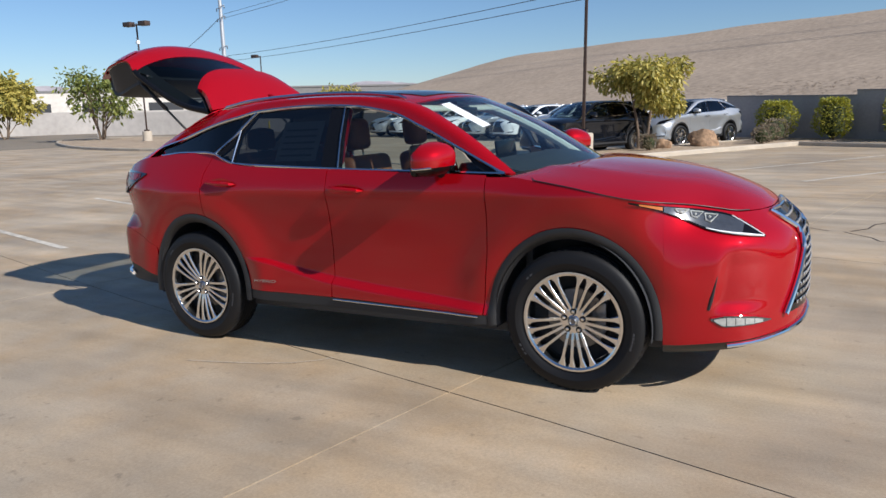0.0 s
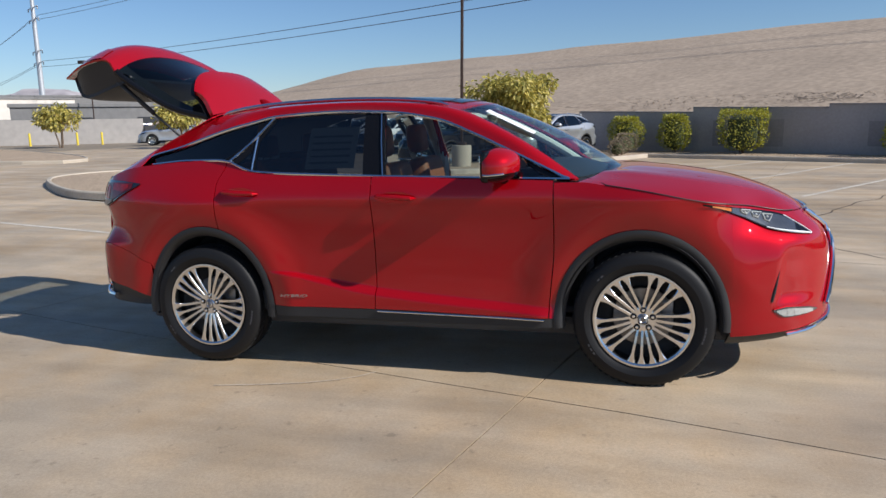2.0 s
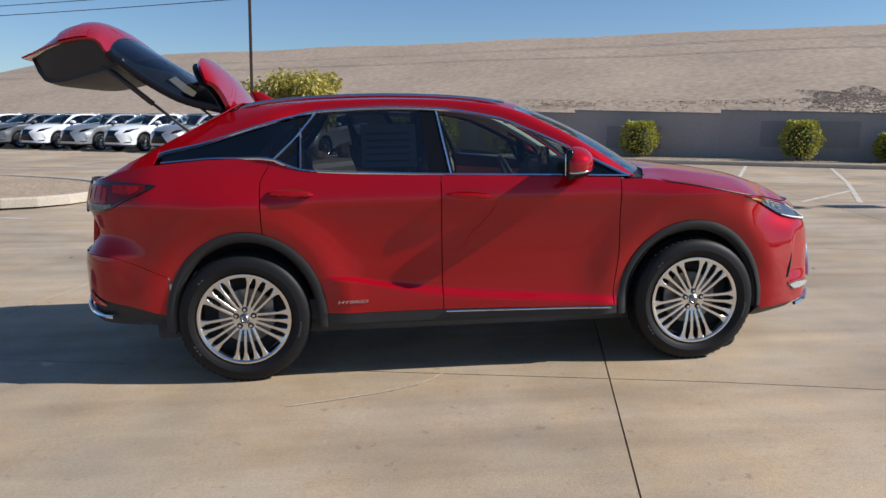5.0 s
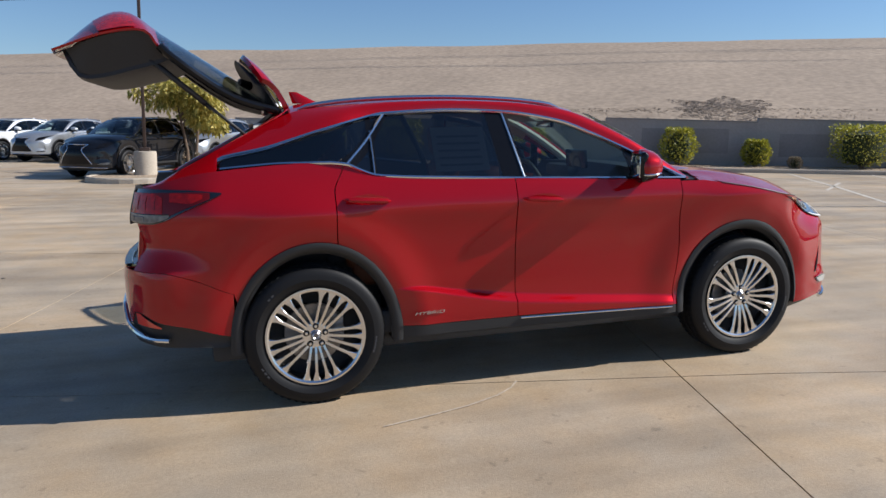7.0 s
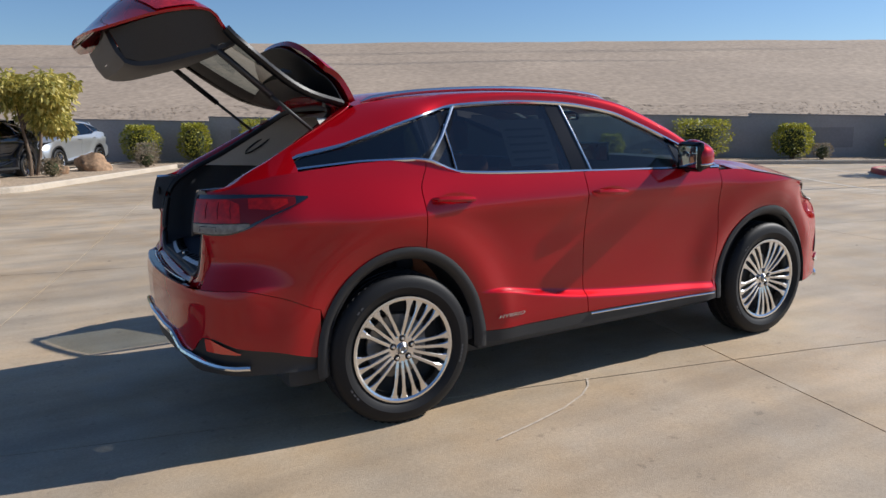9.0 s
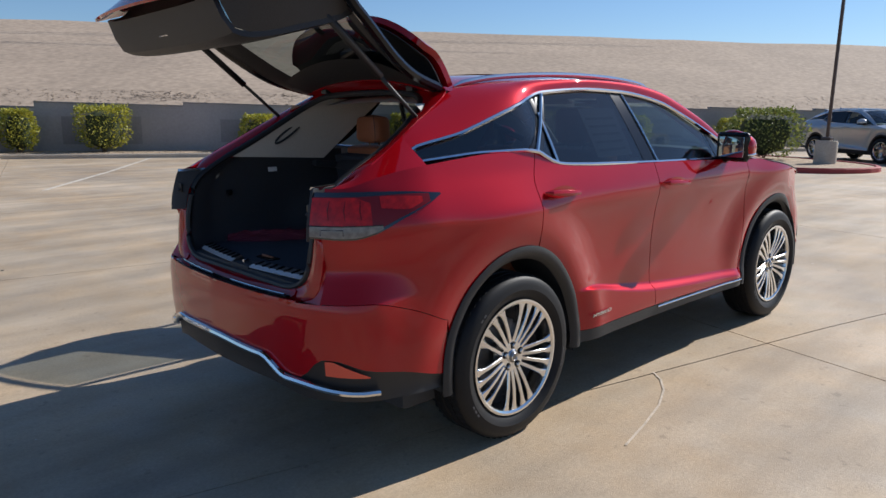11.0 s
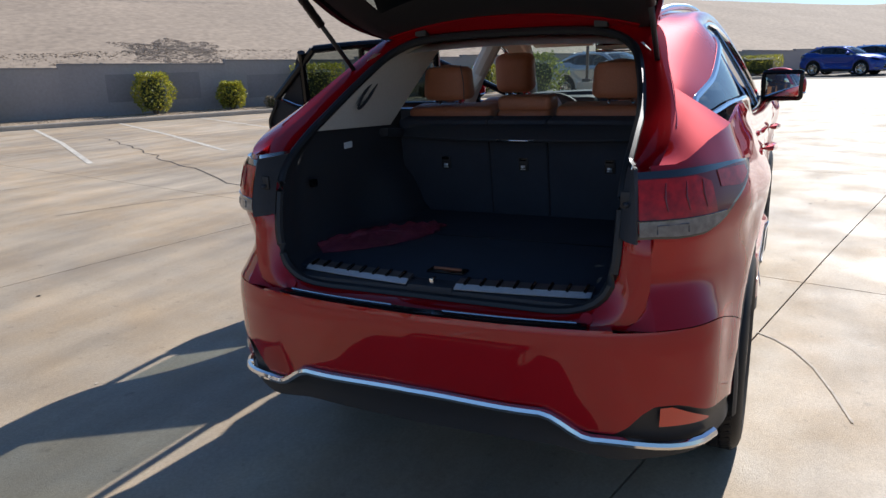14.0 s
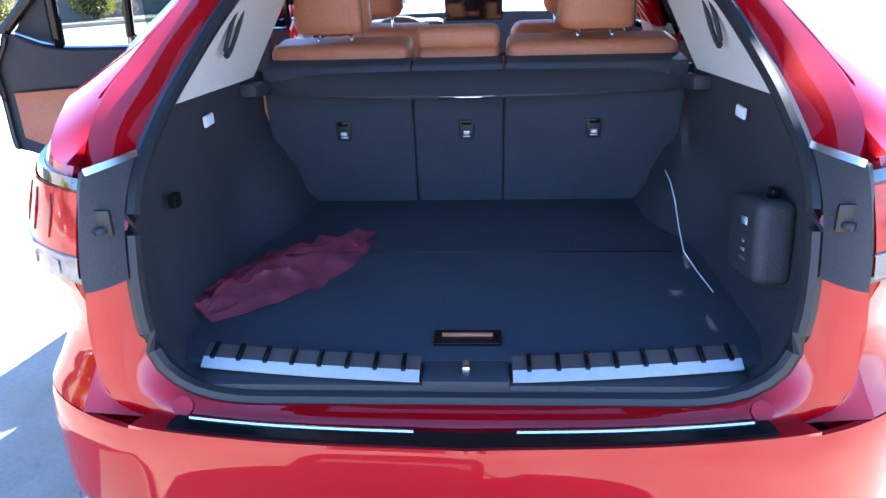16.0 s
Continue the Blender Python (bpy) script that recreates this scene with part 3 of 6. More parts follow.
    if fine:
        cap = part("hub_cap", lathe_bm([(0.0, -0.092), (0.022, -0.091), (0.028, -0.086), (0.029, -0.08)], 24), "alloy_dark", w)
        part("cap_ring", lathe_bm([(0.014, -0.0915), (0.017, -0.0945), (0.020, -0.0915)], 24), "alloy", cap)
        for k in range(5):
            a = k * math.tau / 5 + 0.3
            at = (0.055 * math.cos(a), 0, 0.055 * math.sin(a))
            seat = lathe_bm([(0.0, -0.0835), (0.017, -0.0835), (0.019, -0.080)], 12)
            bmesh.ops.translate(seat, vec=at, verts=seat.verts)
            nut = lathe_bm([(0.0, -0.094), (0.008, -0.093), (0.011, -0.088), (0.011, -0.07)], 8)
            bmesh.ops.translate(nut, vec=at, verts=nut.verts)
            part("nut_seat", seat, "gloss_black", w)
            part("wheel_nut", nut, "alloy", w)
    return w


def mirror_housing(car, side, colour, fine, shift=(0, 0, 0)):
    """A door mirror: painted shell, dark lower half, glass and stalk."""
    m = new("door_mirror")
    m.parent = car
    m.location = shift
    def f(u, v, low=0.0, high=1.0):
        th = math.pi * (low + (high - low) * v)
        ph = math.tau * u
        x, y, z = math.sin(th) * math.cos(ph), math.sin(th) * math.sin(ph), math.cos(th)
        boxy = lambda c: (1 if c >= 0 else -1) * abs(c) ** 0.72
        x, y, z = boxy(x), boxy(y), boxy(z)
        thin = 1 - 0.18 * max(0, y)
        return Vector((2.005 + (0.105 * x if x > 0 else 0.06 * x) - 0.035 * y, side * (0.955 + 0.125 * y), 1.274 + 0.098 * z * thin * (1 - 0.2 * max(0, x)) - 0.008 * y))
    part("mirror_shell", grid_bm(24, 10, lambda u, v: f(u, v, 0, 0.62), wrap=True), colour, m)
    part("lower_shell", grid_bm(24, 6, lambda u, v: f(u, v, 0.62, 1.0), wrap=True), "gloss_black", m)
    part("accent_strip", tube_bm([f(k / 24, 0.62) for k in range(3, 22)], 0.006, 6), "chrome", m)
    part("mirror_bezel", box_bm((0.05, 0.235, 0.178), (1.970, side * 0.95, 1.272), 0.03, Matrix.Rotation(side * 0.26, 4, "Z"), segments=3), "gloss_black", m)
    part("mirror_glass", box_bm((0.006, 0.185, 0.126), (1.944, side * 0.95, 1.272), 0.002, Matrix.Rotation(side * 0.26, 4, "Z")), "mirror", m)
    part("stalk", tube_bm([(2.03, side * 0.83, 1.175), (2.025, side * 0.87, 1.19), (2.01, side * 0.91, 1.225)], [0.035, 0.03, 0.035], 10), "gloss_black", m)
    return m


def build_car(name, label, colour, fine=True, open_up=False):
    """An SUV of the dealer's kind. fine: all of its parts; open_up: tailgate and left rear door stand open."""
    car = thing(name, label, "car")
    q = 1 if fine else 0.45
    N = lambda n: max(3, int(n * q))
    shut_r = lambda z: 0.146 + 0.06 * smooth01(1.18, 1.33, z) + 0.03 * smooth01(0.95, 0.75, z)
    shut_b = lambda z: 1.205
    shut_f = lambda z: 2.275 + 0.032 * smooth01(0.4, 0.8, z)
    bottom = lambda x: max(0.405 - 0.02 * smooth01(1.2, 2.2, x), arch(x) + 0.002 if arch(x) else 0)
    gap = 0.0028
    for side in (-1, 1):
        part("front_fender", side_panel(side, lambda z: shut_f(z) + gap, lambda z: 3.2675, bottom, HOOD_EDGE, N(56), N(22), dense=True), colour, car, thick=0.012)
        if not (open_up and side > 0):
            part("front_door", side_panel(side, lambda z: shut_b(z) + gap, lambda z: shut_f(z) - gap, bottom, BELT, N(44), N(40), crease=True), colour, car, thick=0.012)
            part("rear_door", side_panel(side, lambda z: shut_r(z) + gap, lambda z: shut_b(z) - gap, bottom, BELT, N(48), N(40), crease=True), colour, car, thick=0.012)
        part("quarter_panel", side_panel(side, lambda z: X_END, lambda z: shut_r(z) - gap, lambda x: max(BUMPER_SEAM(x) + 0.003 if x < -0.40 else 0.0, bottom(x)), BELT, N(60), N(28)), colour, car, thick=0.012)
        lo = lambda x: 0.343 - 0.012 * smooth01(1.2, 2.2, x)
        part("rocker", side_panel(side, lambda z: 0.44, lambda z: 2.36, lo, lambda x: 0.402 - 0.02 * smooth01(1.2, 2.2, x), N(30), 4), "black_plastic", car, thick=0.03)
        if fine:
            part("rocker_trim", tube_bm([flip(shell(a_of(1.22 + 1.03 * k / 10), 0.394 - 0.018 * k / 10, 0.008), side) for k in range(11)], 0.006, 6), "chrome", car)
        for hub, rx, rz in ((0.03, 0.467, 0.535), (2.785, 0.475, 0.520)):
            def flare(u, v, hub=hub, rx=rx, rz=rz, side=side):
                a = math.pi * (-0.03 + 1.06 * u)
                k = v * 0.064
                x, z = hub + (rx + 0.008 - k) * math.cos(a), 0.375 + (rz + 0.008 - k) * math.sin(a)
                p = shell(a_of(x), max(z, 0.30), 0.012 * math.sin(math.pi * min(1, v * 1.0)) + 0.006 - 0.03 * max(0, v - 0.7))
                return flip(p, side)
            part("arch_flare", grid_bm(N(48), 6, flare), "black_plastic", car, thick=0.02)
            def liner(u, v, hub=hub, rx=rx, rz=rz, side=side):
                a = math.pi * (-0.04 + 1.08 * u)
                return Vector((hub + (rx - 0.04) * math.cos(a), side * (0.90 - 0.34 * v), 0.375 + (rz - 0.04) * math.sin(a)))
            part("wheel_liner", grid_bm(N(32), 3, liner), "soft_black", car)
            part("wheelhouse_wall", grid_bm(N(24), 3, lambda u, v, liner=liner, hub=hub, side=side: liner(u, 1.0).lerp(Vector((hub, side * 0.56, 0.36)), v)), "soft_black", car)
        # cabin side: painted rail and pillars over the windows
        def rail(u, v, side=side):
            x = 2.42 - 3.08 * u
            lowp, top = side_glass(x, WIN_TOP(x), 0.004), ROOF_EDGE(u ** 0.985)
            p = lowp.lerp(top, v)
            out = Vector((0, 0.6, 0.8)) * (0.030 * math.sin(math.pi * v) * smooth01(0, 0.15, u) * (1 - 0.85 * smooth01(0.6, 0.9, u)))
            return flip(p + out, side)
        part("roof_side", grid_bm(N(72), N(8), rail), colour, car, thick=0.012)
        tops = [flip(side_glass(x, WIN_TOP(x), 0.006), side) for x in [2.39 - i * 2.945 / 90 for i in range(91)]]
        part("upper_window_trim", tube_bm(tops, 0.0105, 6), "chrome", car)
        lows = [flip(side_glass(x, BELT(x) + 0.004, 0.007), side) for x in [2.39 - i * 2.945 / 60 for i in range(61)]]
        if not (open_up and side > 0):
            part("lower_window_trim", tube_bm(lows, 0.0095, 6), "chrome", car)
        else:
            part("lower_window_trim", tube_bm(lows[45:], 0.0095, 6), "chrome", car)
        inset = lambda f, d: (lambda x: f(x) + d)
        spans = [(2.02, 2.08, 1.98, 2.04), (2.31, 2.40, 2.10, 2.40)]
        spans += [(0.18, 0.25, 0.44, 0.475)] if open_up and side > 0 else [(0.17, 0.26, 0.43, 0.50), (0.36, 0.395, 0.36, 0.395), (1.14, 1.29, 1.095, 1.22)]
        for b0, b1, t0, t1 in spans:
            part("window_pillar", glass_patch(side, (BELT, WIN_TOP, line2(b0, t0), line2(b1, t1)), 4, N(10), -0.004), "gloss_black", car, thick=0.02)
        if not (open_up and side > 0):
            part("front_window", glass_patch(side, (inset(BELT, 0.012), inset(WIN_TOP, -0.014), line2(1.285, 1.215), line2(2.03, 1.99)), N(20), N(8), -0.006), "front_glass", car)
            part("front_quarter_window", glass_patch(side, (inset(BELT, 0.012), inset(WIN_TOP, -0.016), line2(2.06, 2.02), line2(2.31, 2.10)), N(8), N(5), -0.006), "front_glass", car)
        part("rear_quarter_window", glass_patch(side, (inset(BELT, 0.012), inset(WIN_TOP, -0.014), line2(-0.535, -0.41), line2(0.18, 0.44)), N(20), N(6), -0.006), "side_glass", car)
        if not (open_up and side > 0):
            part("rear_window", glass_patch(side, (inset(BELT, 0.012), inset(WIN_TOP, -0.014), line2(0.39, 0.39), line2(1.15, 1.10)), N(20), N(8), -0.006), "side_glass", car)
            part("rear_vent_window", glass_patch(side, (inset(BELT, 0.014), inset(WIN_TOP, -0.014), line2(0.25, 0.365), line2(0.365, 0.365)), N(6), N(6), -0.006), "side_glass", car)
            part("window_divider", tube_bm([flip(side_glass(0.378, z, 0.004), side) for z in (BELT(0.378), 1.36, WIN_TOP(0.378) - 0.08)], 0.006, 6), "chrome", car)
            part("door_edge_trim", tube_bm([flip(side_glass(x, z, 0.004), side) for x, z in ((0.22, BELT(0.22)), (0.34, 1.44), (0.475, WIN_TOP(0.475)))], 0.009, 6), "chrome", car)
            part("pillar_trim", tube_bm([flip(side_glass(x, z, 0.002), side) for x, z in ((1.272, BELT(1.27)), (1.235, 1.42), (1.205, WIN_TOP(1.2)))], 0.006, 6), "chrome", car)
        # handles
        for x0, z0 in ((0.32, 1.135), (1.365, 1.098)):
            if open_up and side > 0:
                continue
            pts = [shell(a_of(x0 + d), z0 - 0.07 * d, o) for d, o in ((-0.13, 0.004), (-0.105, 0.026), (0.0, 0.038), (0.105, 0.026), (0.13, 0.004))]
            part("door_handle", tube_bm([flip(p, side) for p in pts], [0.004, 0.014, 0.017, 0.014, 0.004], 8, squash=0.95), colour, car)
            cup = lambda u, z0=z0: 0.038 * math.sin(math.pi * u) ** 0.8
            part("handle_recess", grid_bm(16, 6, lambda u, v, x0=x0, z0=z0, cup=cup: flip(shell(a_of(x0 + 0.135 - 0.27 * u), z0 + cup(u) * (2 * v - 1) - 0.006, 0.002 + 0.016 * v * v * math.sin(math.pi * u)), side)), colour, car)
        if not (open_up and side > 0):
            mirror_housing(car, side, colour, fine)
        # lamps
        lamp_hi = curve1((3.10, 1.042), (3.2, 1.026), (3.31, 1.004), (3.43, 0.977), (3.52, 0.955), (3.60, 0.915), (3.70, 0.842))
        lamp_lo = curve1((3.10, 1.034), (3.2, 1.004), (3.315, 0.955), (3.413, 0.904), (3.464, 0.882), (3.563, 0.860), (3.70, 0.836))
        lamp = part("headlamp_housing", skin_area(3.10, 3.70, lamp_lo, lamp_hi, N(32), 6, side, 0.010), "gloss_black", car)
        if fine:
            inner = lambda q: (lambda x: lamp_lo(x) + (lamp_hi(x) - lamp_lo(x)) * q)
            part("side_marker", skin_area(3.15, 3.25, inner(0.25), inner(0.80), 6, 3, side, 0.0125), "lamp_amber", lamp)
            part("lamp_bowl", skin_area(3.255, 3.60, inner(0.10), inner(0.90), 14, 4, side, 0.0125), "lamp_smoke", lamp)
            for k in range(3):
                x0 = 3.300 + 0.062 * k
                zt, zb = inner(0.80)(x0), inner(0.38)(x0 + 0.02)
                hook = [(x0, zt), (x0 + 0.055, zt - 0.010), (x0 + 0.030, zb), (x0 + 0.008, zb + 0.012), (x0, zt)]
                part("lamp_element", tube_bm(skin_line(hook, side, 0.0155), 0.0048, 6), "lamp_clear", lamp)
                part("lamp_lens", tube_bm(skin_line([(x0 + 0.018, zt - 0.014), (x0 + 0.026, zt - 0.022)], side, 0.0155), 0.009, 8), "lamp_clear", lamp)
            low = [(3.44, 0.897), (3.50, 0.880), (3.56, 0.868), (3.63, 0.855), (3.69, 0.842)]
            part("running_light", tube_bm(skin_line(low, side, 0.0145), [0.003, 0.005, 0.006, 0.007, 0.004], 6), "paper", lamp)
            part("lamp_edge", tube_bm(skin_line([(3.54, 0.945), (3.60, 0.908), (3.66, 0.868), (3.69, 0.846)], side, 0.014), 0.003, 6), "paper", lamp)
        fog_hi = curve1((3.485, 0.446), (3.55, 0.457), (3.68, 0.441), (3.745, 0.414))
        fog_lo = curve1((3.485, 0.438), (3.55, 0.400), (3.68, 0.402), (3.745, 0.409))
        fog = part("fog_lamp", skin_area(3.485, 3.745, fog_lo, fog_hi, 12, 4, side, 0.005), "lamp_smoke", car)
        if fine:
            for k, (u0, u1) in enumerate(((3.50, 3.55), (3.556, 3.59), (3.596, 3.63), (3.636, 3.67), (3.676, 3.705))):
                part("fog_reflector", skin_area(u0, u1, lambda x: fog_lo(x) + 0.007, lambda x: fog_hi(x) - 0.007, 3, 2, side, lambda u, v: 0.008 + 0.006 * u), "lamp_clear", fog)
            part("fog_trim", tube_bm(skin_line([(x, fog_hi(x) + 0.004) for x in (3.485, 3.55, 3.62, 3.68, 3.74)], side, 0.006), 0.004, 6), colour, fog)
        part("bumper_vent", tube_bm(skin_line([(3.512, 0.66), (3.500, 0.60), (3.488, 0.545), (3.476, 0.49)], side, -0.001), [0.002, 0.006, 0.010, 0.008], 6), "seal", car)
        over = lambda pairs: curve1(*sorted((a_at(x, z), z) for x, z in pairs))
        a_in, a_tip = a_of_y(0.662, True), a_at(-0.44, 1.20)
        at_x = lambda x: a_at(x, 1.13)
        tail_hi = over(((-0.88, 1.222), (-0.76, 1.224), (-0.60, 1.219), (-0.44, 1.204)))
        tail_lo = over(((-0.88, 1.046), (-0.84, 1.042), (-0.795, 1.043), (-0.735, 1.060), (-0.63, 1.112), (-0.51, 1.165), (-0.44, 1.196)))
        def span(a0, a1, lo, hi, nu, nv, out):
            return skin_patch(a0, a1, lambda u: lo(a0 + (a1 - a0) * u), lambda u: hi(a0 + (a1 - a0) * u), nu, nv, side, out)
        lens = part("tail_lamp_housing", span(a_tip, a_in, tail_lo, tail_hi, N(30), 8, 0.012), "lamp_frame", car, "smoked red tail lamp with a dark frame", thick=0.01)
        if fine:
            zone = lambda q: (lambda a: tail_lo(a) + (tail_hi(a) - tail_lo(a)) * q)
            part("tail_lamp_lens", span(at_x(-0.50), a_in - 0.0005, zone(0.10), zone(0.90), 20, 6, 0.0145), "lamp_dark", lens)
            a_red, a_w0, a_w1, a_white = at_x(-0.735), at_x(-0.535), at_x(-0.70), at_x(-0.70)
            part("tail_lamp_red", span(a_red, a_in - 0.001, lambda a: 1.098, lambda a: tail_hi(a) - 0.020 - 0.02 * smooth01(a_red + 0.012, a_red, a), 16, 6, 0.017), "lamp_red", lens, "bright red lamp lens")
            part("tail_lamp_wedge", span(a_w0, a_w1, lambda a: max(tail_lo(a) + 0.022, 1.145 + 0.016 * (a - a_w0) / (a_w1 - a_w0)), lambda a: tail_hi(a) - 0.016, 10, 4, 0.017), "lamp_red", lens, "bright red lamp lens")
            part("reversing_lamp", span(a_white, a_in - 0.001, lambda a: tail_lo(a) + 0.008, lambda a: max(tail_lo(a) + 0.010, 1.094), 16, 4, 0.017), "lamp_frost", lens, "clear reversing lamp")
            on = lambda points: [flip(shell(a, z, 0.0178), side) for a, z in points]
            for k in range(3):
                a0 = a_red + (a_in - a_red) * (0.16 + 0.26 * k)
                part("lamp_guide", tube_bm(on(((a0, 1.192), (a0 + 0.001, 1.155), (a0, 1.118))), [0.0015, 0.003, 0.0015], 6), "lamp_dark", lens)
            a0, a1 = a_red + (a_in - a_red) * 0.45, a_red + (a_in - a_red) * 0.80
            part("lamp_mark", tube_bm(on(((a0, 1.060), (a0, 1.082), (a1, 1.082), (a1, 1.060))), 0.0025, 6), "lamp_smoke", lens)
            part("lamp_divider", tube_bm(on([(a_white + (a_in - a_white) * k / 8, 1.0965) for k in range(9)]), 0.0025, 6), "lamp_frame", lens)
        part("rear_reflector", skin_patch(a_of(-0.79), a_of_y(0.725, True), lambda u: 0.492 + 0.012 * u, lambda u: 0.498 + 0.066 * min(1, u * 1.25), 10, 4, side, 0.004), "reflector", car)
    # bonnet
    def bonnet(u, v):
        w = v * 2 - 1
        t = 1 - (1 - u) ** 1.5
        x = 2.44 + (3.722 - 2.44) * t
        a_lo = a_of(min(x + 0.0, 3.795))
        e = edge_at(x)
        zc = BONNET_MID(x)
        z = zc + (e.z - zc) * abs(w) ** 2.6 + 0.010 * math.exp(-((abs(w) - 0.62) / 0.10) ** 2) * (1 - t)
        return Vector((x + 0.20 * (1 - t) ** 5 * (1 - w * w), e.y * w, z))
    part("bonnet", grid_bm(N(44), N(40), bonnet), colour, car, thick=0.012)
    if fine:
        for side in (-1, 1):
            seam = [flip(edge_at(x) + Vector((0, 0.001, 0.003)), side) for x in [2.60 + 0.03 * k for k in range(35)]]
            part("bonnet_seam", tube_bm([flip(Vector((2.47, 0.735, 1.186)), side), flip(Vector((2.53, 0.80, 1.170)), side)] + seam, 0.0032, 6), "seal", car)
    part("cowl", grid_bm(4, 20, lambda u, v: Vector((2.36 + 0.16 * u + 0.24 * (1 - (2 * v - 1) ** 2), 0.80 * (2 * v - 1), 1.168 + 0.035 * (1 - (2 * v - 1) ** 2)))), "black_plastic", car, thick=0.01)
    # nose
    def nose(u, v):
        side = 1 if u >= 0.5 else -1
        k = abs(2 * u - 1)
        a = a_of(3.268) * k
        p = PLAN(a)
        top = HOOD_EDGE(p.x) - 0.004
        low = 0.30 + 0.04 * (1 - k * k)
        return flip(shell(a, low + (top - low) * v), side)
    part("front_bumper", grid_bm(N(100), N(36), nose), colour, car, thick=0.012)
    def grille(u, v, out=0.008):
        w = 2 * u - 1
        z = 0.42 + 0.520 * v
        half = curve1((0.42, 0.48), (0.50, 0.43), (0.66, 0.32), (0.78, 0.235), (0.83, 0.225), (0.88, 0.29), (0.94, 0.36))(z)
        side = 1 if w >= 0 else -1
        a = a_of_y(abs(w) * half)
        return flip(shell(a, z, out), side)
    part("grille", grid_bm(24, 16, grille), "gloss_black", car, thick=0.01)
    frame = [grille(0, k / 16, 0.014) for k in range(17)] + [grille(k / 24, 1, 0.014) for k in range(1, 25)] + [grille(1, 1 - k / 16, 0.014) for k in range(1, 17)]
    part("grille_frame", tube_bm(frame, 0.014, 8), "chrome", car)
    if fine:
        for j in range(1, 12):
            for i in range(1, 16):
                c = grille((i + 0.5 * (j % 2)) / 16.5, j / 12, 0.014)
                part("grille_link", box_bm((0.010, 0.030, 0.020), c, 0.004, segments=1), "satin", car, smooth=False)
    def valance(u, v):
        side = 1 if u >= 0.5 else -1
        k = abs(2 * u - 1)
        return flip(shell(a_of(3.268) * k, 0.235 + (0.075 + 0.04 * (1 - k * k)) * v, -0.02 - 0.05 * (1 - v)), side)
    part("front_valance", grid_bm(N(40), 4, valance), "black_plastic", car, thick=0.012)
    part("front_lip", tube_bm([flip(shell(a_of_y(abs(y)), 0.338 - 0.036 * (y / 0.76) ** 2, 0.010), 1 if y >= 0 else -1) for y in [-0.76 + 1.52 * k / 40 for k in range(41)]], 0.012, 8), "chrome", car)
    # tail
    seam_a = a_of(-0.415)
    skirt_top = curve1((seam_a, 0.432), (a_of(-0.46), 0.441), (a_of(-0.63), 0.492), (a_of(-0.80), 0.530), (a_of_y(0.755, True), 0.574), (a_of_y(0.715, True), 0.574), (a_of_y(0.61, True), 0.488), (a_of_y(0.50, True), 0.500), (a_of_y(0.40, True), 0.545), (1.0, 0.560))
    def tail(u, v):
        side = 1 if u < 0.5 else -1
        k = 1 - abs(2 * u - 1)
        a = seam_a + (1 - seam_a) * k
        p = PLAN(a)
        top = BUMPER_SEAM(p.x)
        low = skirt_top(a) - 0.006
        return flip(shell(a, low + (top - low) * v), side)
    part("rear_bumper", grid_bm(N(72), N(22), tail), colour, car, thick=0.014)
    def skirt(u, v):
        side = 1 if u < 0.5 else -1
        k = 1 - abs(2 * u - 1)
        a = seam_a + (1 - seam_a) * k
        p = PLAN(a)
        top = skirt_top(a)
        low = 0.362 + 0.045 * smooth01(0.70, 0.42, abs(p.y))
        return flip(shell(a, low + (top - low) * v, -0.004 - 0.010 * math.sin(math.pi * v) if v > 0.1 else -0.12), side)
    part("rear_skirt", grid_bm(N(60), 8, skirt), "black_plastic", car, thick=0.014)
    y_strip = [-0.865 + 1.73 * k / 60 for k in range(61)]
    strip = []
    for y in y_strip:
        ay = abs(y)
        z = 0.553 - 0.012 * smooth01(0.0, 0.40, ay) - 0.072 * smooth01(0.40, 0.55, ay) - 0.040 * smooth01(0.55, 0.87, ay)
        strip.append(flip(shell(a_of_y(ay, True), z, 0.010), 1 if y >= 0 else -1))
    part("rear_chrome_strip", tube_bm(strip, 0.0145, 8), "chrome", car)
    # glass ahead, roof
    def screen(u, v):
        w = 2 * v - 1
        b = Vector((2.41 + 0.25 * (1 - w * w), 0.76 * w, 1.182 + 0.022 * (1 - w * w)))
        t = Vector((1.70 + 0.10 * (1 - w * w), 0.575 * w, 1.603 + 0.040 * (1 - w * w)))
        p = b.lerp(t, u)
        return p + Vector((0.5, 0, 0.85)) * (0.030 * math.sin(math.pi * u))
    part("windscreen", grid_bm(N(16), N(24), screen), "windscreen", car)
    def roof(u, v):
        w = 2 * v - 1
        x = 1.70 - 1.75 * u
        e = roof_edge_at(x)
        crown = 0.042 * (1 - abs(w) ** 2.2)
        return Vector((x + 0.10 * (1 - w * w) * (1 - u) ** 3, e.y * w, e.z + crown))
    part("roof", grid_bm(N(36), N(20), roof), colour, car, thick=0.012)
    part("sunroof", grid_bm(14, 14, lambda u, v: roof(0.04 + 0.62 * u, 0.14 + 0.72 * v) + Vector((0, 0, 0.005))), "gloss_black", car, thick=0.006)
    for side in (-1, 1):
        rails = [flip(roof_edge_at(x) + Vector((0, -0.03, 0.018 * math.sin(math.pi * min(1, max(0, (1.62 - x) / 1.62))) ** 0.35 + 0.008)), side) for x in [1.62 - k * 1.62 / 30 for k in range(31)]]
        part("roof_rail", tube_bm(rails, [0.005] + [0.011] * 29 + [0.005], 8, squash=1.2), "satin", car)
    fin = bmesh.new()
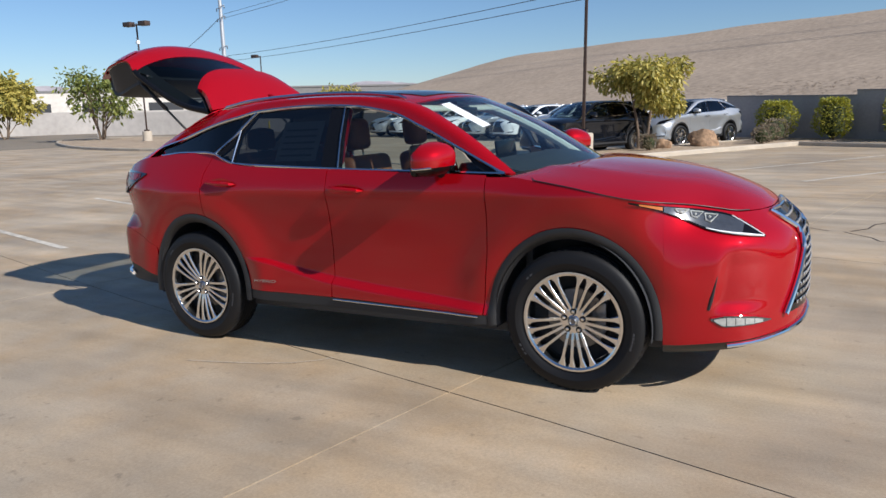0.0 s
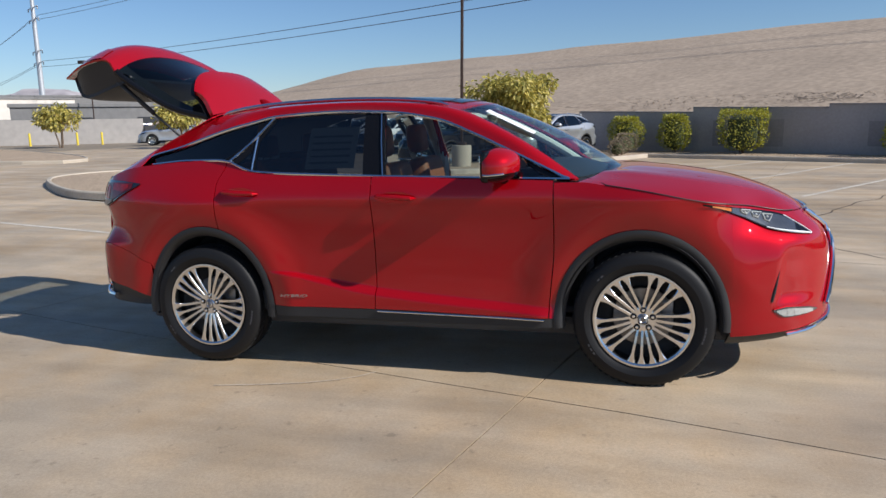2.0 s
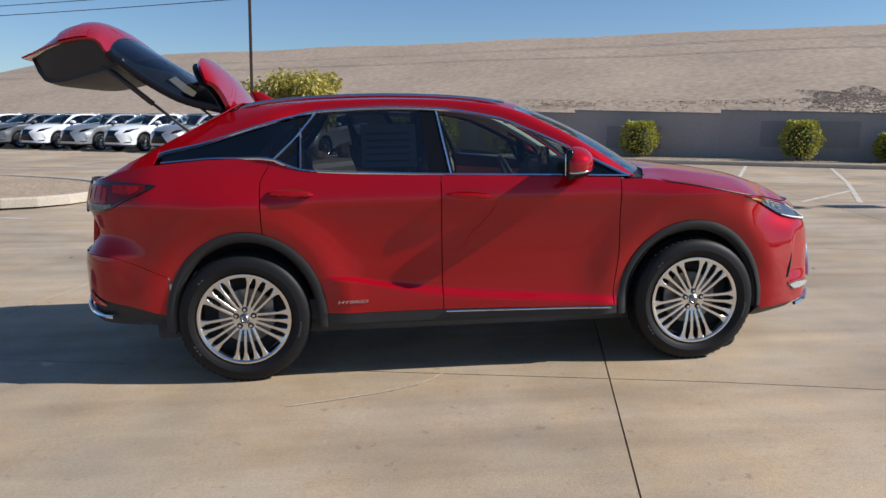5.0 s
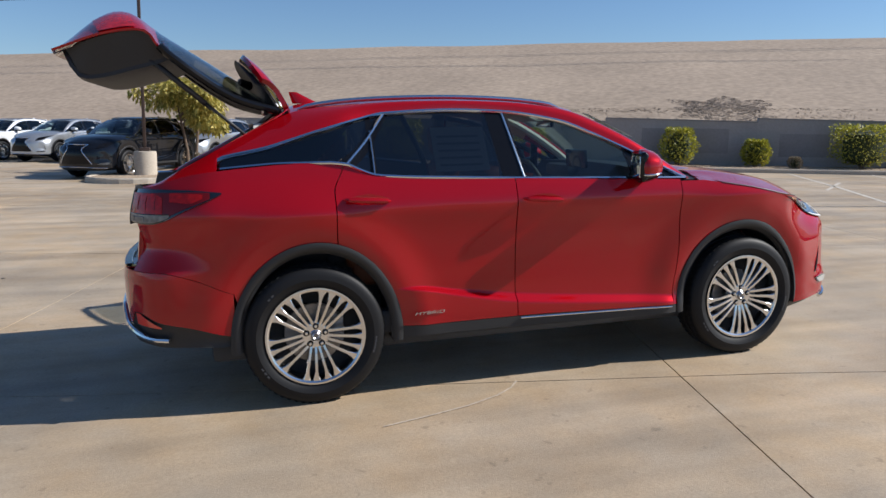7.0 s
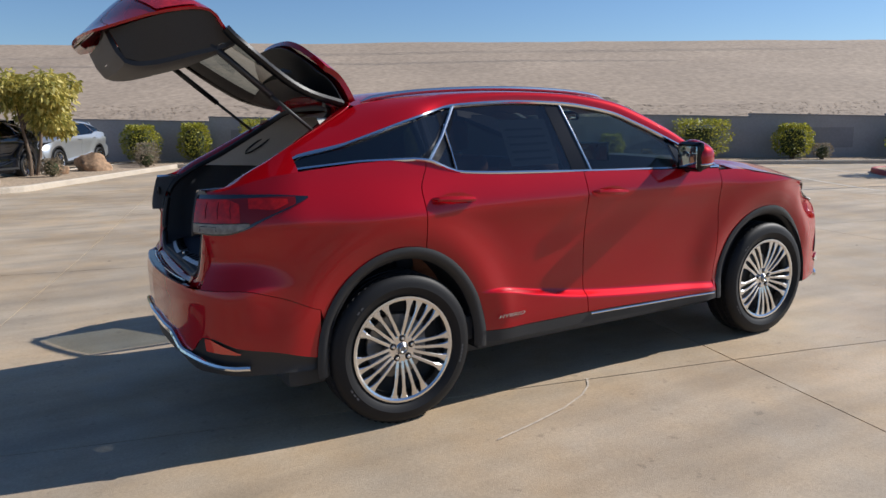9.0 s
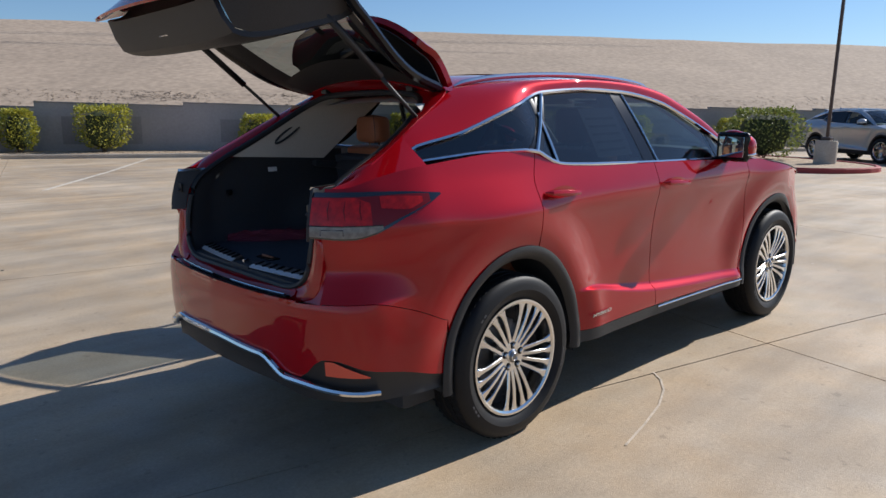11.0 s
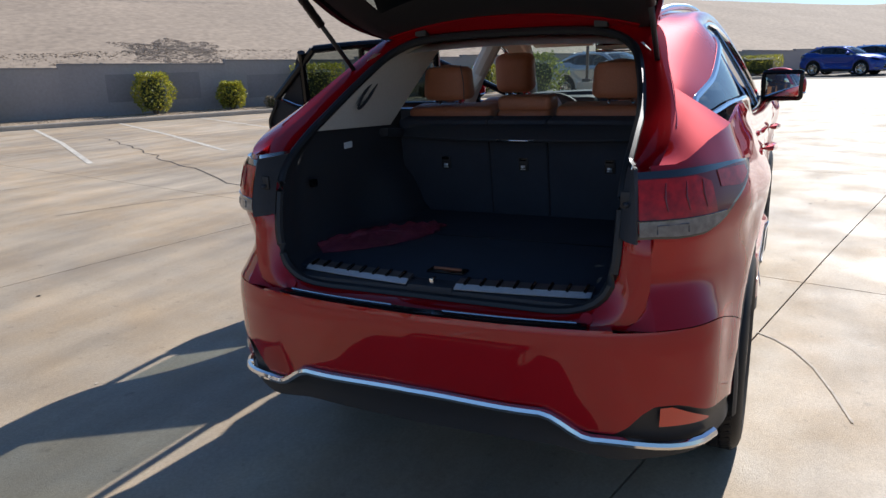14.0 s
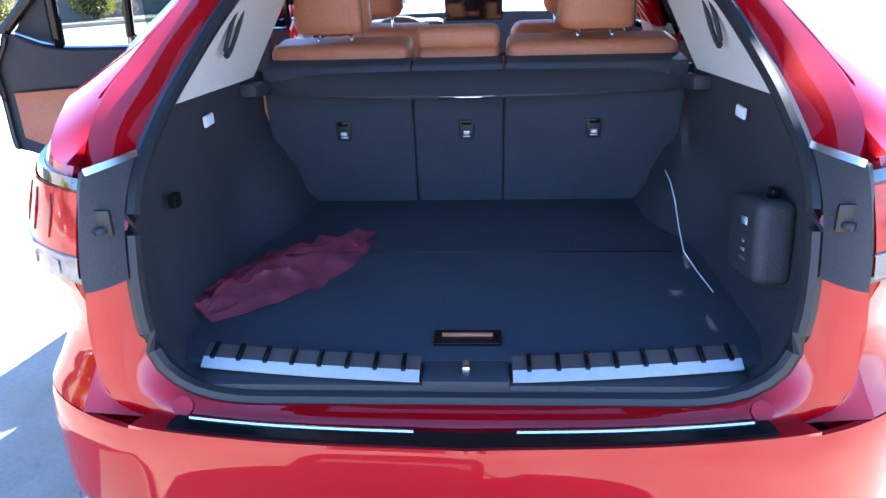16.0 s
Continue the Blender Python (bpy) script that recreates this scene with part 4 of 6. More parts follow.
    ring0 = [fin.verts.new((0.10 - 0.085 + 0.17 * (0.5 + 0.5 * math.cos(k * math.tau / 16)), 0.026 * math.sin(k * math.tau / 16), 1.680)) for k in range(16)]
    ring1 = [fin.verts.new((-0.005 + 0.05 * (0.5 + 0.5 * math.cos(k * math.tau / 16)), 0.004 * math.sin(k * math.tau / 16), 1.752)) for k in range(16)]
    for k in range(16):
        fin.faces.new((ring0[k], ring0[(k + 1) % 16], ring1[(k + 1) % 16], ring1[k]))
    fin.faces.new(ring1)
    part("antenna_fin", fin, colour, car)
    # tail opening: painted flange, deck over the lamps
    opening, rim = spline(OPENING), spline(RIM)
    for side in (-1, 1):
        part("opening_flange", grid_bm(N(64), 6, lambda u, v, side=side: flip(opening(u).lerp(rim(u), v) + Vector((-0.012, 0, 0.006)) * math.sin(math.pi * v), side)), colour, car, thick=0.006)
        def shelf(u, v, side=side):
            r = rim(0.235 * u)
            o = shell(a_of_y(max(r.y * 1.03, 0), True), 0.79)
            return flip(r.lerp(o, v), side)
        part("bumper_shelf", grid_bm(N(16), 3, shelf), colour, car, thick=0.006)
        def deck(u, v, side=side):
            r = rim(0.235 + 0.365 * u)
            if u < 0.62:
                k = u / 0.62
                z = 0.79 + (1.235 - 0.79) * k
                o = shell(A_END, z)
            else:
                k = (u - 0.62) / 0.38
                x = X_END + 0.46 * k
                o = shell(a_of(x), BELT(x))
            return flip(r.lerp(o, v), side)
        part("quarter_deck", grid_bm(N(30), 4, deck), colour, car, thick=0.006)
        def cover(u, v, side=side):
            z = 1.035 + 0.20 * u
            t = 0.2
            while opening(t).z < z:
                t += 0.003
            return flip(opening(t).lerp(shell(a_of_y(0.664, True), z, 0.006), 0.06 + 0.94 * v) + Vector((-0.020 * math.sin(math.pi * (0.15 + 0.7 * v)) - 0.006, 0, 0)), side)
        inner = part("lamp_inner_cover", grid_bm(8, 6, cover), "soft_black", car, thick=0.01)
        part("cover_cap", grid_bm(6, 2, lambda u, v, cover=cover: cover(1.0, 0.04 + 0.92 * u) + Vector((0.045 * v - 0.006, 0, 0.007 - 0.004 * v))), "satin", inner, thick=0.012)
        part("latch_recess", box_bm((0.010, 0.034, 0.048), cover(0.55, 0.40) + Vector((-0.004, 0, 0)), 0.005), "seal", inner)
        part("latch_pin", tube_bm([cover(0.50, 0.30) + Vector((-0.010, 0, 0)), cover(0.50, 0.50) + Vector((-0.010, 0, 0))], 0.007, 8), "soft_black", inner)
    wheels_at = ((0.01, -1), (0.01, 1), (2.80, -1), (2.80, 1))
    first = wheel(car, fine)
    for x, side in wheels_at:
        turn = pose(x, side * 0.805, 0.391, 0, 0, 0 if side < 0 else 180)
        if first is not None:
            first.matrix_basis = turn
            base, first = first, None
        else:
            copy_thing(base, turn)
    part("underbody", box_bm((3.9, 1.5, 0.12), (1.4, 0, 0.30), 0.04), "soft_black", car)
    return car


BONNET_MID = curve1((2.44, 1.205), (2.65, 1.214), (2.9, 1.198), (3.3, 1.138), (3.52, 1.068), (3.65, 1.008), (3.722, 0.958))
EDGE_LINE = []
for _i in range(121):
    _a = a_of(2.42) * _i / 120
    EDGE_LINE.append(shell(_a, HOOD_EDGE(PLAN(_a).x)))
ROOF_LINE = [ROOF_EDGE(_i / 200) for _i in range(201)]


def edge_at(x):
    best = EDGE_LINE[0]
    for p, r in zip(EDGE_LINE, EDGE_LINE[1:]):
        if r.x <= x <= p.x:
            return p.lerp(r, (p.x - x) / max(p.x - r.x, 1e-6))
    return EDGE_LINE[-1] if x < EDGE_LINE[-1].x else Vector((x, 0.02, best.z))


def roof_edge_at(x):
    for p, r in zip(ROOF_LINE, ROOF_LINE[1:]):
        if r.x <= x <= p.x:
            return p.lerp(r, (p.x - x) / max(p.x - r.x, 1e-6))
    return ROOF_LINE[0]


def open_door(car, front, colour, angle):
    """A door of the left side standing open on its forward edge, with its lining, window and frame."""
    hx, hy = (2.29, 0.895) if front else (1.20, 0.90)
    x0, x1 = (1.21, 2.28) if front else (0.15, 1.20)
    bottom = lambda x: max(0.405 - 0.02 * smooth01(1.2, 2.2, x), arch(x) + 0.002 if arch(x) else 0)
    lo = (lambda z: x0) if front else (lambda z: 0.15 + 0.06 * smooth01(1.18, 1.33, z) + 0.03 * smooth01(0.95, 0.75, z))
    def here(bm):
        bmesh.ops.translate(bm, vec=(-hx, -hy, 0), verts=bm.verts)
        return bm
    name = "front_door" if front else "rear_door"
    door = part(name, here(side_panel(1, lo, lambda z: x1, bottom, BELT, 30, 22)), colour, car, "open door with tan lining")
    door.matrix_basis = pose(hx, hy, 0, 0, 0, -angle)
    ins = lambda d: (lambda x: BELT(x) + d)
    part("door_shell", here(side_panel(1, lambda z: lo(z) + 0.004, lambda z: x1 - 0.004, lambda x: bottom(x) + 0.004, BELT, 24, 14, -0.06)), "soft_black", door)
    def edge(u, v):
        z = bottom(x0 + 0.02) + (BELT(x0 + 0.1) - bottom(x0 + 0.02)) * u
        x = lo(z) + 0.002
        return shell(a_of(x), max(z, bottom(x)), -0.075 * v)
    part("door_edge", here(grid_bm(16, 2, edge)), colour if front else "soft_black", door)
    part("door_seal", here(tube_bm([edge(k / 16, 0.8) + Vector((0.012, -0.01, 0)) for k in range(17)], 0.009, 6)), "seal", door)
    part("upper_lining", here(side_panel(1, lambda z: lo(z) + 0.05, lambda z: x1 - 0.03, lambda x: 1.115, lambda x: BELT(x) - 0.005, 16, 6, -0.085)), "soft_black", door)
    part("tan_lining", here(side_panel(1, lambda z: lo(z) + 0.05 + 0.12 * smooth01(0.95, 0.55, z), lambda z: x1 - 0.05, lambda x: max(0.52, bottom(x) + 0.06), lambda x: 1.105, 16, 12, -0.092)), "tan", door)
    part("armrest", here(tube_bm([shell(a_of(x), 1.0, -0.115) for x in (x0 + 0.32, x0 + 0.45, x1 - 0.12)], [0.012, 0.03, 0.03], 8, squash=0.7)), "gloss_black", door)
    if front:
        corner = (ins(0.0), WIN_TOP, line2(1.22, 1.20), line2(2.36, 2.36))
        pane = (ins(0.012), lambda x: WIN_TOP(x) - 0.03, line2(1.30, 1.26), line2(2.03, 1.99))
        posts = [(1.22, 1.20), (2.04, 2.0)]
    else:
        corner = (ins(0.0), WIN_TOP, line2(0.20, 0.46), line2(1.18, 1.16))
        pane = (ins(0.012), lambda x: WIN_TOP(x) - 0.035, line2(0.39, 0.40), line2(1.13, 1.10))
        posts = [(0.215, 0.465), (0.385, 0.395), (1.165, 1.135)]
        part("vent_window", here(glass_patch(1, (ins(0.01), lambda x: WIN_TOP(x) - 0.02, line2(0.25, 0.37), line2(0.37, 0.37)), 4, 6, -0.012)), "soft_black", door)
    part("window", here(glass_patch(1, pane, 12, 8, -0.01)), "front_glass" if front else "tint_glass", door)
    for a, b in posts:
        bar = [side_glass(a + (b - a) * t, ins(0)(a) + (WIN_TOP(b) - 0.01 - ins(0)(a)) * t, -0.02) for t in (0, 0.25, 0.5, 0.75, 1)]
        part("window_frame", here(tube_bm(bar, 0.022, 8)), "gloss_black", door)
    xs = [posts[0][1] + (((2.33 if front else 1.15) - posts[0][1]) * k / 16) for k in range(17)]
    part("window_frame", here(tube_bm([side_glass(x, WIN_TOP(x) - 0.012, -0.02) for x in xs], 0.022, 8)), "gloss_black", door)
    part("sill_trim", here(tube_bm([side_glass(x, BELT(x) + 0.004, -0.03) for x in [x0 + 0.1 + (x1 - x0 - 0.15) * k / 12 for k in range(13)]], 0.008, 6)), "chrome", door)
    if front:
        mirror_housing(door, 1, colour, True, (-hx, -hy, 0))
    return door

# ---- plan of the lot: u along the wall, n across towards it ----
def lot(u, n, z=0.0):
    return Vector((u * 0.872 + n * 0.489, -u * 0.489 + n * 0.872, z))


WALL_TURN = -29.3


def ground_z(x, y):
    """The lot falls a little towards the tail of the car."""
    d = min(max(2.9 - x, 0.0), 4.6)
    soft = d if d < 4.0 else 4.0 + 0.3 * math.sin((d - 4.0) / 0.6 * math.pi / 2)
    fall = smooth01(13.0, 5.0, y) * smooth01(-14.0, -8.0, y) * smooth01(-16.0, -7.0, x)
    return -0.0214 * soft * fall


steps = [-1600, -500, -200, -100, -60, -40, -28] + [-20 + k for k in range(41)] + [28, 40, 60, 100, 200, 500, 1600]
ground = tagged(part("ground", grid_bm(len(steps) - 1, len(steps) - 1, lambda u, v: Vector((steps[round(u * (len(steps) - 1))], steps[round(v * (len(steps) - 1))], ground_z(steps[round(u * (len(steps) - 1))], steps[round(v * (len(steps) - 1))]) - 0.018))), "joint_ground"), "wide flat parking lot of pale worn concrete", "ground", kind="structure")


def strip(name, pts, width, mat, lift=0.005, parent=None, height=None, label="", kind="structure", category="", dense=True):
    """A thin painted or worn band on the ground along points."""
    path, bm, rows = [], bmesh.new(), []
    for a, b in zip(pts, pts[1:]):
        n = max(1, int((Vector(b) - Vector(a)).length / 0.4)) if dense else 1
        path += [Vector(a).lerp(Vector(b), k / n) for k in range(n)]
    path.append(Vector(pts[-1]))
    for i, p in enumerate(path):
        w = (path[min(i + 1, len(path) - 1)] - path[max(i - 1, 0)])
        side = Vector((-w.y, w.x, 0)).normalized() * width / 2
        rows.append([bm.verts.new((q.x, q.y, (ground_z(q.x, q.y) if height is None else height) + lift)) for q in (p - side, p + side)])
    for a, b in zip(rows, rows[1:]):
        bm.faces.new((a[0], b[0], b[1], a[1]))
    ob = part(name, bm, mat, parent, smooth=False)
    return tagged(ob, label, category, "", kind) if parent is None else ob


# ---- the red car ----
CAR = pose(0, 0, -0.062, 0, -1.226, 0)
hero = build_car("red_suv", "glossy red crossover SUV with its tailgate and two doors open", "red", True, True)
open_door(hero, False, "red", 60)
open_door(hero, True, "red", 52)


def hatch(car):
    """The raised tailgate: glass, spoiler, painted lower panel, black lining and its two struts."""
    C = spline([(-0.10, 0, 1.655), (-0.40, 0, 1.87), (-0.72, 0, 2.075), (-0.90, 0, 2.195), (-1.06, 0, 2.155), (-1.29, 0, 1.945)])
    E = spline([(-0.08, 0, 1.625), (-0.37, 0, 1.71), (-0.67, 0, 1.925), (-0.765, 0, 2.035), (-0.96, 0, 2.020), (-1.23, 0, 1.945)])
    half = curve1((0.0, 0.53), (0.3, 0.62), (0.55, 0.68), (0.75, 0.68), (1.0, 0.56))
    def outer(s, w, lift=0.0):
        p = C(s).lerp(E(s), abs(w) ** 2.2)
        return Vector((p.x - 0.5 * lift, half(s) * w, p.z + 0.85 * lift))
    gate = new("tailgate")
    gate.parent = car
    part("rear_window", grid_bm(18, 20, lambda u, v: outer(0.06 + 0.50 * u, -0.96 + 1.92 * v)), "tint_glass", gate)
    part("lower_panel", grid_bm(16, 28, lambda u, v: outer(0.545 + 0.455 * u, -1 + 2 * v, 0.004)), "red", gate, thick=0.012)
    for side in (-1, 1):
        part("window_edge", tube_bm([outer(0.03 + 0.53 * k / 14, side * 0.985, -0.012) for k in range(15)], 0.022, 8), "gloss_black", gate)
        part("side_lining", grid_bm(14, 5, lambda u, v, side=side: outer(0.05 + 0.56 * u, side * (0.78 + 0.22 * v), -0.03 - 0.025 * math.sin(math.pi * v))), "lining_black", gate)
        a, b = Vector((-0.275, side * 0.585, 1.475)), Vector((-0.80, side * 0.60, 1.93))
        part("strut_tube", tube_bm([a.lerp(b, 0.42), b], 0.016, 10), "black_plastic", gate)
        part("strut_rod", tube_bm([a, a.lerp(b, 0.45)], 0.009, 8), "black_plastic", gate)
        part("strut_ball", tube_bm([a + Vector((0, -side * 0.02, 0)), a + Vector((0, side * 0.02, 0))], 0.014, 8), "satin", gate)
    part("top_lining", grid_bm(6, 16, lambda u, v: outer(0.075 + 0.115 * u, -0.92 + 1.84 * v, -0.05)), "lining_black", gate)
    part("hinge_panel", grid_bm(4, 16, lambda u, v: outer(0.005 + 0.075 * u, -0.90 + 1.80 * v, -0.045 - 0.01 * u)), "red", gate, "painted inner panel by the hinges", thick=0.006)
    for side in (-1, 1):
        part("gate_lamp", grid_bm(8, 6, lambda u, v, side=side: outer(0.66 + 0.14 * u, side * (0.72 + 0.27 * v - 0.10 * u * (1 - v)), 0.012)), "lamp_red", gate, "red lamp on the tailgate")
        part("wire_sleeve", tube_bm([(-0.10, side * 0.44, 1.612), (-0.13, side * 0.45, 1.655), (-0.17, side * 0.44, 1.665)], 0.011, 6), "seal", gate)
    blade = lambda u, v: Vector((-0.075 - (0.22 - 0.10 * (2 * v - 1) ** 4) * u, 0.555 * (2 * v - 1) * (1 - 0.04 * u), 1.662 - 0.035 * (2 * v - 1) ** 2 + (0.285 - 0.13 * (2 * v - 1) ** 4) * u ** 0.9 + 0.03 * math.sin(math.pi * u)))
    part("spoiler", grid_bm(10, 24, blade), "red", gate, thick=0.028)
    part("spoiler_lining", grid_bm(10, 24, lambda u, v: blade(0.0 + 0.985 * u, 0.005 + 0.99 * v) + Vector((-0.034, 0, -0.012))), "lining_black", gate, thick=0.004)
    part("rear_wiper", tube_bm([(-0.25, 0.0, 1.79), (-0.30, -0.16, 1.81), (-0.31, -0.34, 1.79)], [0.03, 0.016, 0.010], 8), "black_plastic", gate)
    # lining of the lower half, a shallow tray with a pull and a label
    def tray(u, v):
        w = 2 * v - 1
        x = -0.64 - 0.53 * u
        z = curve1((-1.17, 1.935), (-1.145, 1.865), (-1.11, 1.812), (-1.07, 1.802), (-0.82, 1.852), (-0.70, 1.885), (-0.64, 1.915))(x)
        return Vector((x, (0.615 - 0.09 * u * u) * w, z + 0.015 * abs(w) ** 6))
    part("lower_lining", grid_bm(18, 20, tray), "lining_black", gate, thick=0.02)
    part("lining_side", grid_bm(10, 4, lambda u, v: tray(u, 0).lerp(outer(0.56 + 0.31 * u, -0.97, -0.02), v)), "lining_black", gate)
    part("lining_side", grid_bm(10, 4, lambda u, v: tray(u, 1).lerp(outer(0.56 + 0.31 * u, 0.97, -0.02), v)), "lining_black", gate)
    part("lining_end", grid_bm(16, 3, lambda u, v: tray(1.0, u).lerp(outer(0.87, -0.97 + 1.94 * u, -0.03), v)), "lining_black", gate)
    part("pull_handle", box_bm((0.08, 0.15, 0.02), (-0.98, -0.20, 1.818), 0.008, Matrix.Rotation(0.2, 4, "Y")), "gloss_black", gate)
    part("power_switch", box_bm((0.05, 0.12, 0.015), (-1.0, 0.10, 1.815), 0.005, Matrix.Rotation(0.2, 4, "Y")), "alloy_dark", gate)
    part("gate_latch", box_bm((0.05, 0.10, 0.04), (-1.13, 0.0, 1.855), 0.01), "satin", gate)
    part("warning_label", box_bm((0.06, 0.09, 0.003), (-1.118, 0.24, 1.838), 0.0, Matrix.Rotation(0.85, 4, "Y")), "paper", gate)
    for side in (-1, 1):
        part("gate_hinge", box_bm((0.10, 0.05, 0.03), (-0.10, side * 0.36, 1.628), 0.008), "seal", gate)
    part("gate_seal", tube_bm([outer(0.02, -0.9 + 1.8 * k / 12, -0.02) for k in range(13)], 0.014, 6), "seal", gate)


hatch(hero)


def cushion(size, at, bevel, mat, name, parent, tilt=0.0, label=""):
    return part(name, box_bm(size, at, bevel, Matrix.Rotation(tilt, 4, "Y"), segments=4), mat, parent, label)


def rounded_side(c, power):
    return (1 if c >= 0 else -1) * abs(c) ** power


def crown_in(v):
    """Draws a cushion in at its lower and upper ends."""
    return max(0.0, 1 - abs(2 * v - 1) ** 7) ** 0.5


def cabin(car):
    """Seats, lining, dashboard and load space of the red car."""
    opening = spline(OPENING)
    ring = [opening(k / 60) for k in range(61)]
    loop = [flip(p, -1) for p in ring[::-1]] + ring[1:-1]
    part("opening_seal", tube_bm(loop, 0.016, 8, closed=True), "seal", car)
    # load floor and sides
    part("load_floor", box_bm((0.95, 1.16, 0.02), (-0.345, 0, 0.835), 0.006), "carpet", car)
    part("sill_base", box_bm((0.075, 1.02, 0.03), (-0.850, 0, 0.818), 0.008), "soft_black", car)
    part("floor_lid_seam", box_bm((0.004, 1.0, 0.003), (-0.30, 0, 0.8465), 0.0), "seal", car)
    pull = part("floor_pull", box_bm((0.055, 0.135, 0.008), (-0.742, 0, 0.848), 0.004), "gloss_black", car)
    part("pull_bar", tube_bm([(-0.742, -0.05, 0.855), (-0.742, 0.05, 0.855)], 0.005, 6), "tan", pull, "brown bar")
    for side in (-1, 1):
        sweep = lambda y: -0.838 - 0.048 * (1 - (abs(y) / 0.50) ** 1.6)
        def plate_at(u, v, z0, z1, d0, d1, side=side):
            y = 0.085 + 0.42 * u
            return Vector((sweep(y) + d0 + (d1 - d0) * v, side * y, z0 + (z1 - z0) * v))
        plate = part("sill_plate", grid_bm(14, 2, lambda u, v, f=plate_at: f(u, v, 0.851, 0.858, 0.018, 0.056)), "plate_brown", car, "ribbed brown-grey sill plate", thick=0.008)
        part("plate_edge", grid_bm(14, 2, lambda u, v, f=plate_at: f(u, v, 0.841, 0.8515, -0.004, 0.018)), "brushed", plate, "bright brushed front edge", thick=0.004)
        for k in range(8):
            y = 0.115 + k * 0.053
            part("plate_rib", box_bm((0.044, 0.009, 0.008), (sweep(y) + 0.034, side * y, 0.857), 0.002, Matrix.Rotation(-0.18, 4, "Y")), "gloss_black", plate)
        def wall(u, v, side=side):
            o = opening(0.165 + 0.345 * v)
            k = smooth01(0, 0.16, u)
            x = o.x + 0.012 + (0.12 - o.x) * u
            y = o.y + 0.035 * k - 0.085 * smooth01(0.55, 0.85, u) * smooth01(1.12, 0.95, o.z)
            return Vector((x, side * y, o.z - 0.004 + 0.02 * k * smooth01(1.1, 1.3, o.z)))
        part("load_side_lining", grid_bm(26, 12, wall), "soft_black", car)
        def upper(u, v, side=side):
            a = opening(0.52 + 0.30 * u) + Vector((0.015, -0.005, -0.004))
            b = Vector((-0.10 + 0.45 * (0.2 + 0.8 * u), 0.60 - 0.10 * u, 1.25 + 0.33 * u))
            return flip(a.lerp(b, v), side)
        part("rear_pillar_lining", grid_bm(12, 8, upper), "beige", car)
        part("belt_guide", tube_bm([flip(Vector((-0.27 + 0.085 * math.cos(k), 0.546, 1.405 + 0.02 * math.sin(k) + 0.6 * 0.085 * math.cos(k))), side) for k in [i * math.tau / 20 for i in range(20)]], 0.006, 6, closed=True), "soft_black", car)
        part("shelf_corner", box_bm((0.16, 0.05, 0.04), (0.0, side * 0.60, 1.215), 0.015, Matrix.Rotation(0.12, 4, "Y")), "soft_black", car)
        light = part("load_light", box_bm((0.055, 0.008, 0.026), (-0.345, side * 0.612, 1.205), 0.004), "paper", car, "lit white load lamp lens")
        part("bag_hook", box_bm((0.03, 0.02, 0.03), (-0.62, side * 0.60, 1.10), 0.006), "gloss_black", car)
        spot = flip(opening(0.222).lerp(spline(RIM)(0.222), 0.5) + Vector((-0.012, 0, 0.006)), side)
        part("gate_stop", tube_bm([spot, spot + Vector((-0.004, 0, 0.003))], 0.019, 16), "red", car)
    latch = part("latch_cover", box_bm((0.09, 0.16, 0.03), (-0.845, 0, 0.828), 0.008), "soft_black", car)
    part("latch", box_bm((0.03, 0.014, 0.03), (-0.855, 0, 0.845), 0.003), "satin", latch)
    bumper_plate = part("bumper_scuff_plate", grid_bm(24, 2, lambda u, v: flip(shell(a_of_y(abs(1.06 * u - 0.53), True), 0.7935, -0.010 - 0.035 * v), 1 if u >= 0.5 else -1)), "gloss_black", car, thick=0.006)
    for y0, y1 in ((-0.50, -0.09), (0.09, 0.50)):
        part("scuff_strip", tube_bm([flip(shell(a_of_y(abs(y0 + (y1 - y0) * k / 10), True), 0.801, -0.036), 1 if y0 > 0 else -1) for k in range(11)], 0.0035, 6), "satin", bumper_plate)
    # rear seat
    seat = new("rear_seat")
    seat.parent = car
    for y0, y1 in ((-0.60, -0.095), (-0.088, 0.168), (0.175, 0.60)):
        w, c = y1 - y0, (y0 + y1) / 2
        cushion((0.10, w + 0.005, 0.54), (0.150, c, 1.0), 0.012, "carpet", "seat_back_panel", seat, -0.12)
        cushion((0.15, w - 0.008, 0.58), (0.285, c, 0.985), 0.05, "tan", "seat_back", seat, -0.10)
        cushion((0.15, w - 0.012, 0.11 if w > 0.3 else 0.07), (0.225, c, 1.262 if w > 0.3 else 1.270), 0.035, "tan", "seat_top", seat, -0.1)
        cushion((0.50, w - 0.01, 0.16), (0.52, c, 0.66), 0.05, "tan", "seat_cushion", seat)
    part("seat_frame", box_bm((0.03, 1.16, 0.50), (0.200, 0, 0.99), 0.01, Matrix.Rotation(-0.12, 4, "Y")), "soft_black", seat)
    cushion((0.13, 0.245, 0.065), (0.225, 0.04, 1.322), 0.028, "tan", "centre_headrest", seat)
    for c in (0.412, -0.362):
        head = grid_bm(20, 12, lambda u, v, c=c: Vector((0.22 + 0.065 * rounded_side(math.cos(math.tau * u), 0.6) * crown_in(v), c + (0.118 - 0.016 * v) * rounded_side(math.sin(math.tau * u), 0.5) * crown_in(v), 1.328 + 0.168 * v)), wrap=True)
        part("headrest", head, "tan", seat)
        part("headrest_seam", tube_bm([(0.158, c + d * 0.098, 1.335 + 0.155 * k) for d, k in ((-1, 0), (-1, 0.5), (-0.88, 1.0))], 0.002, 5), "seal", seat)
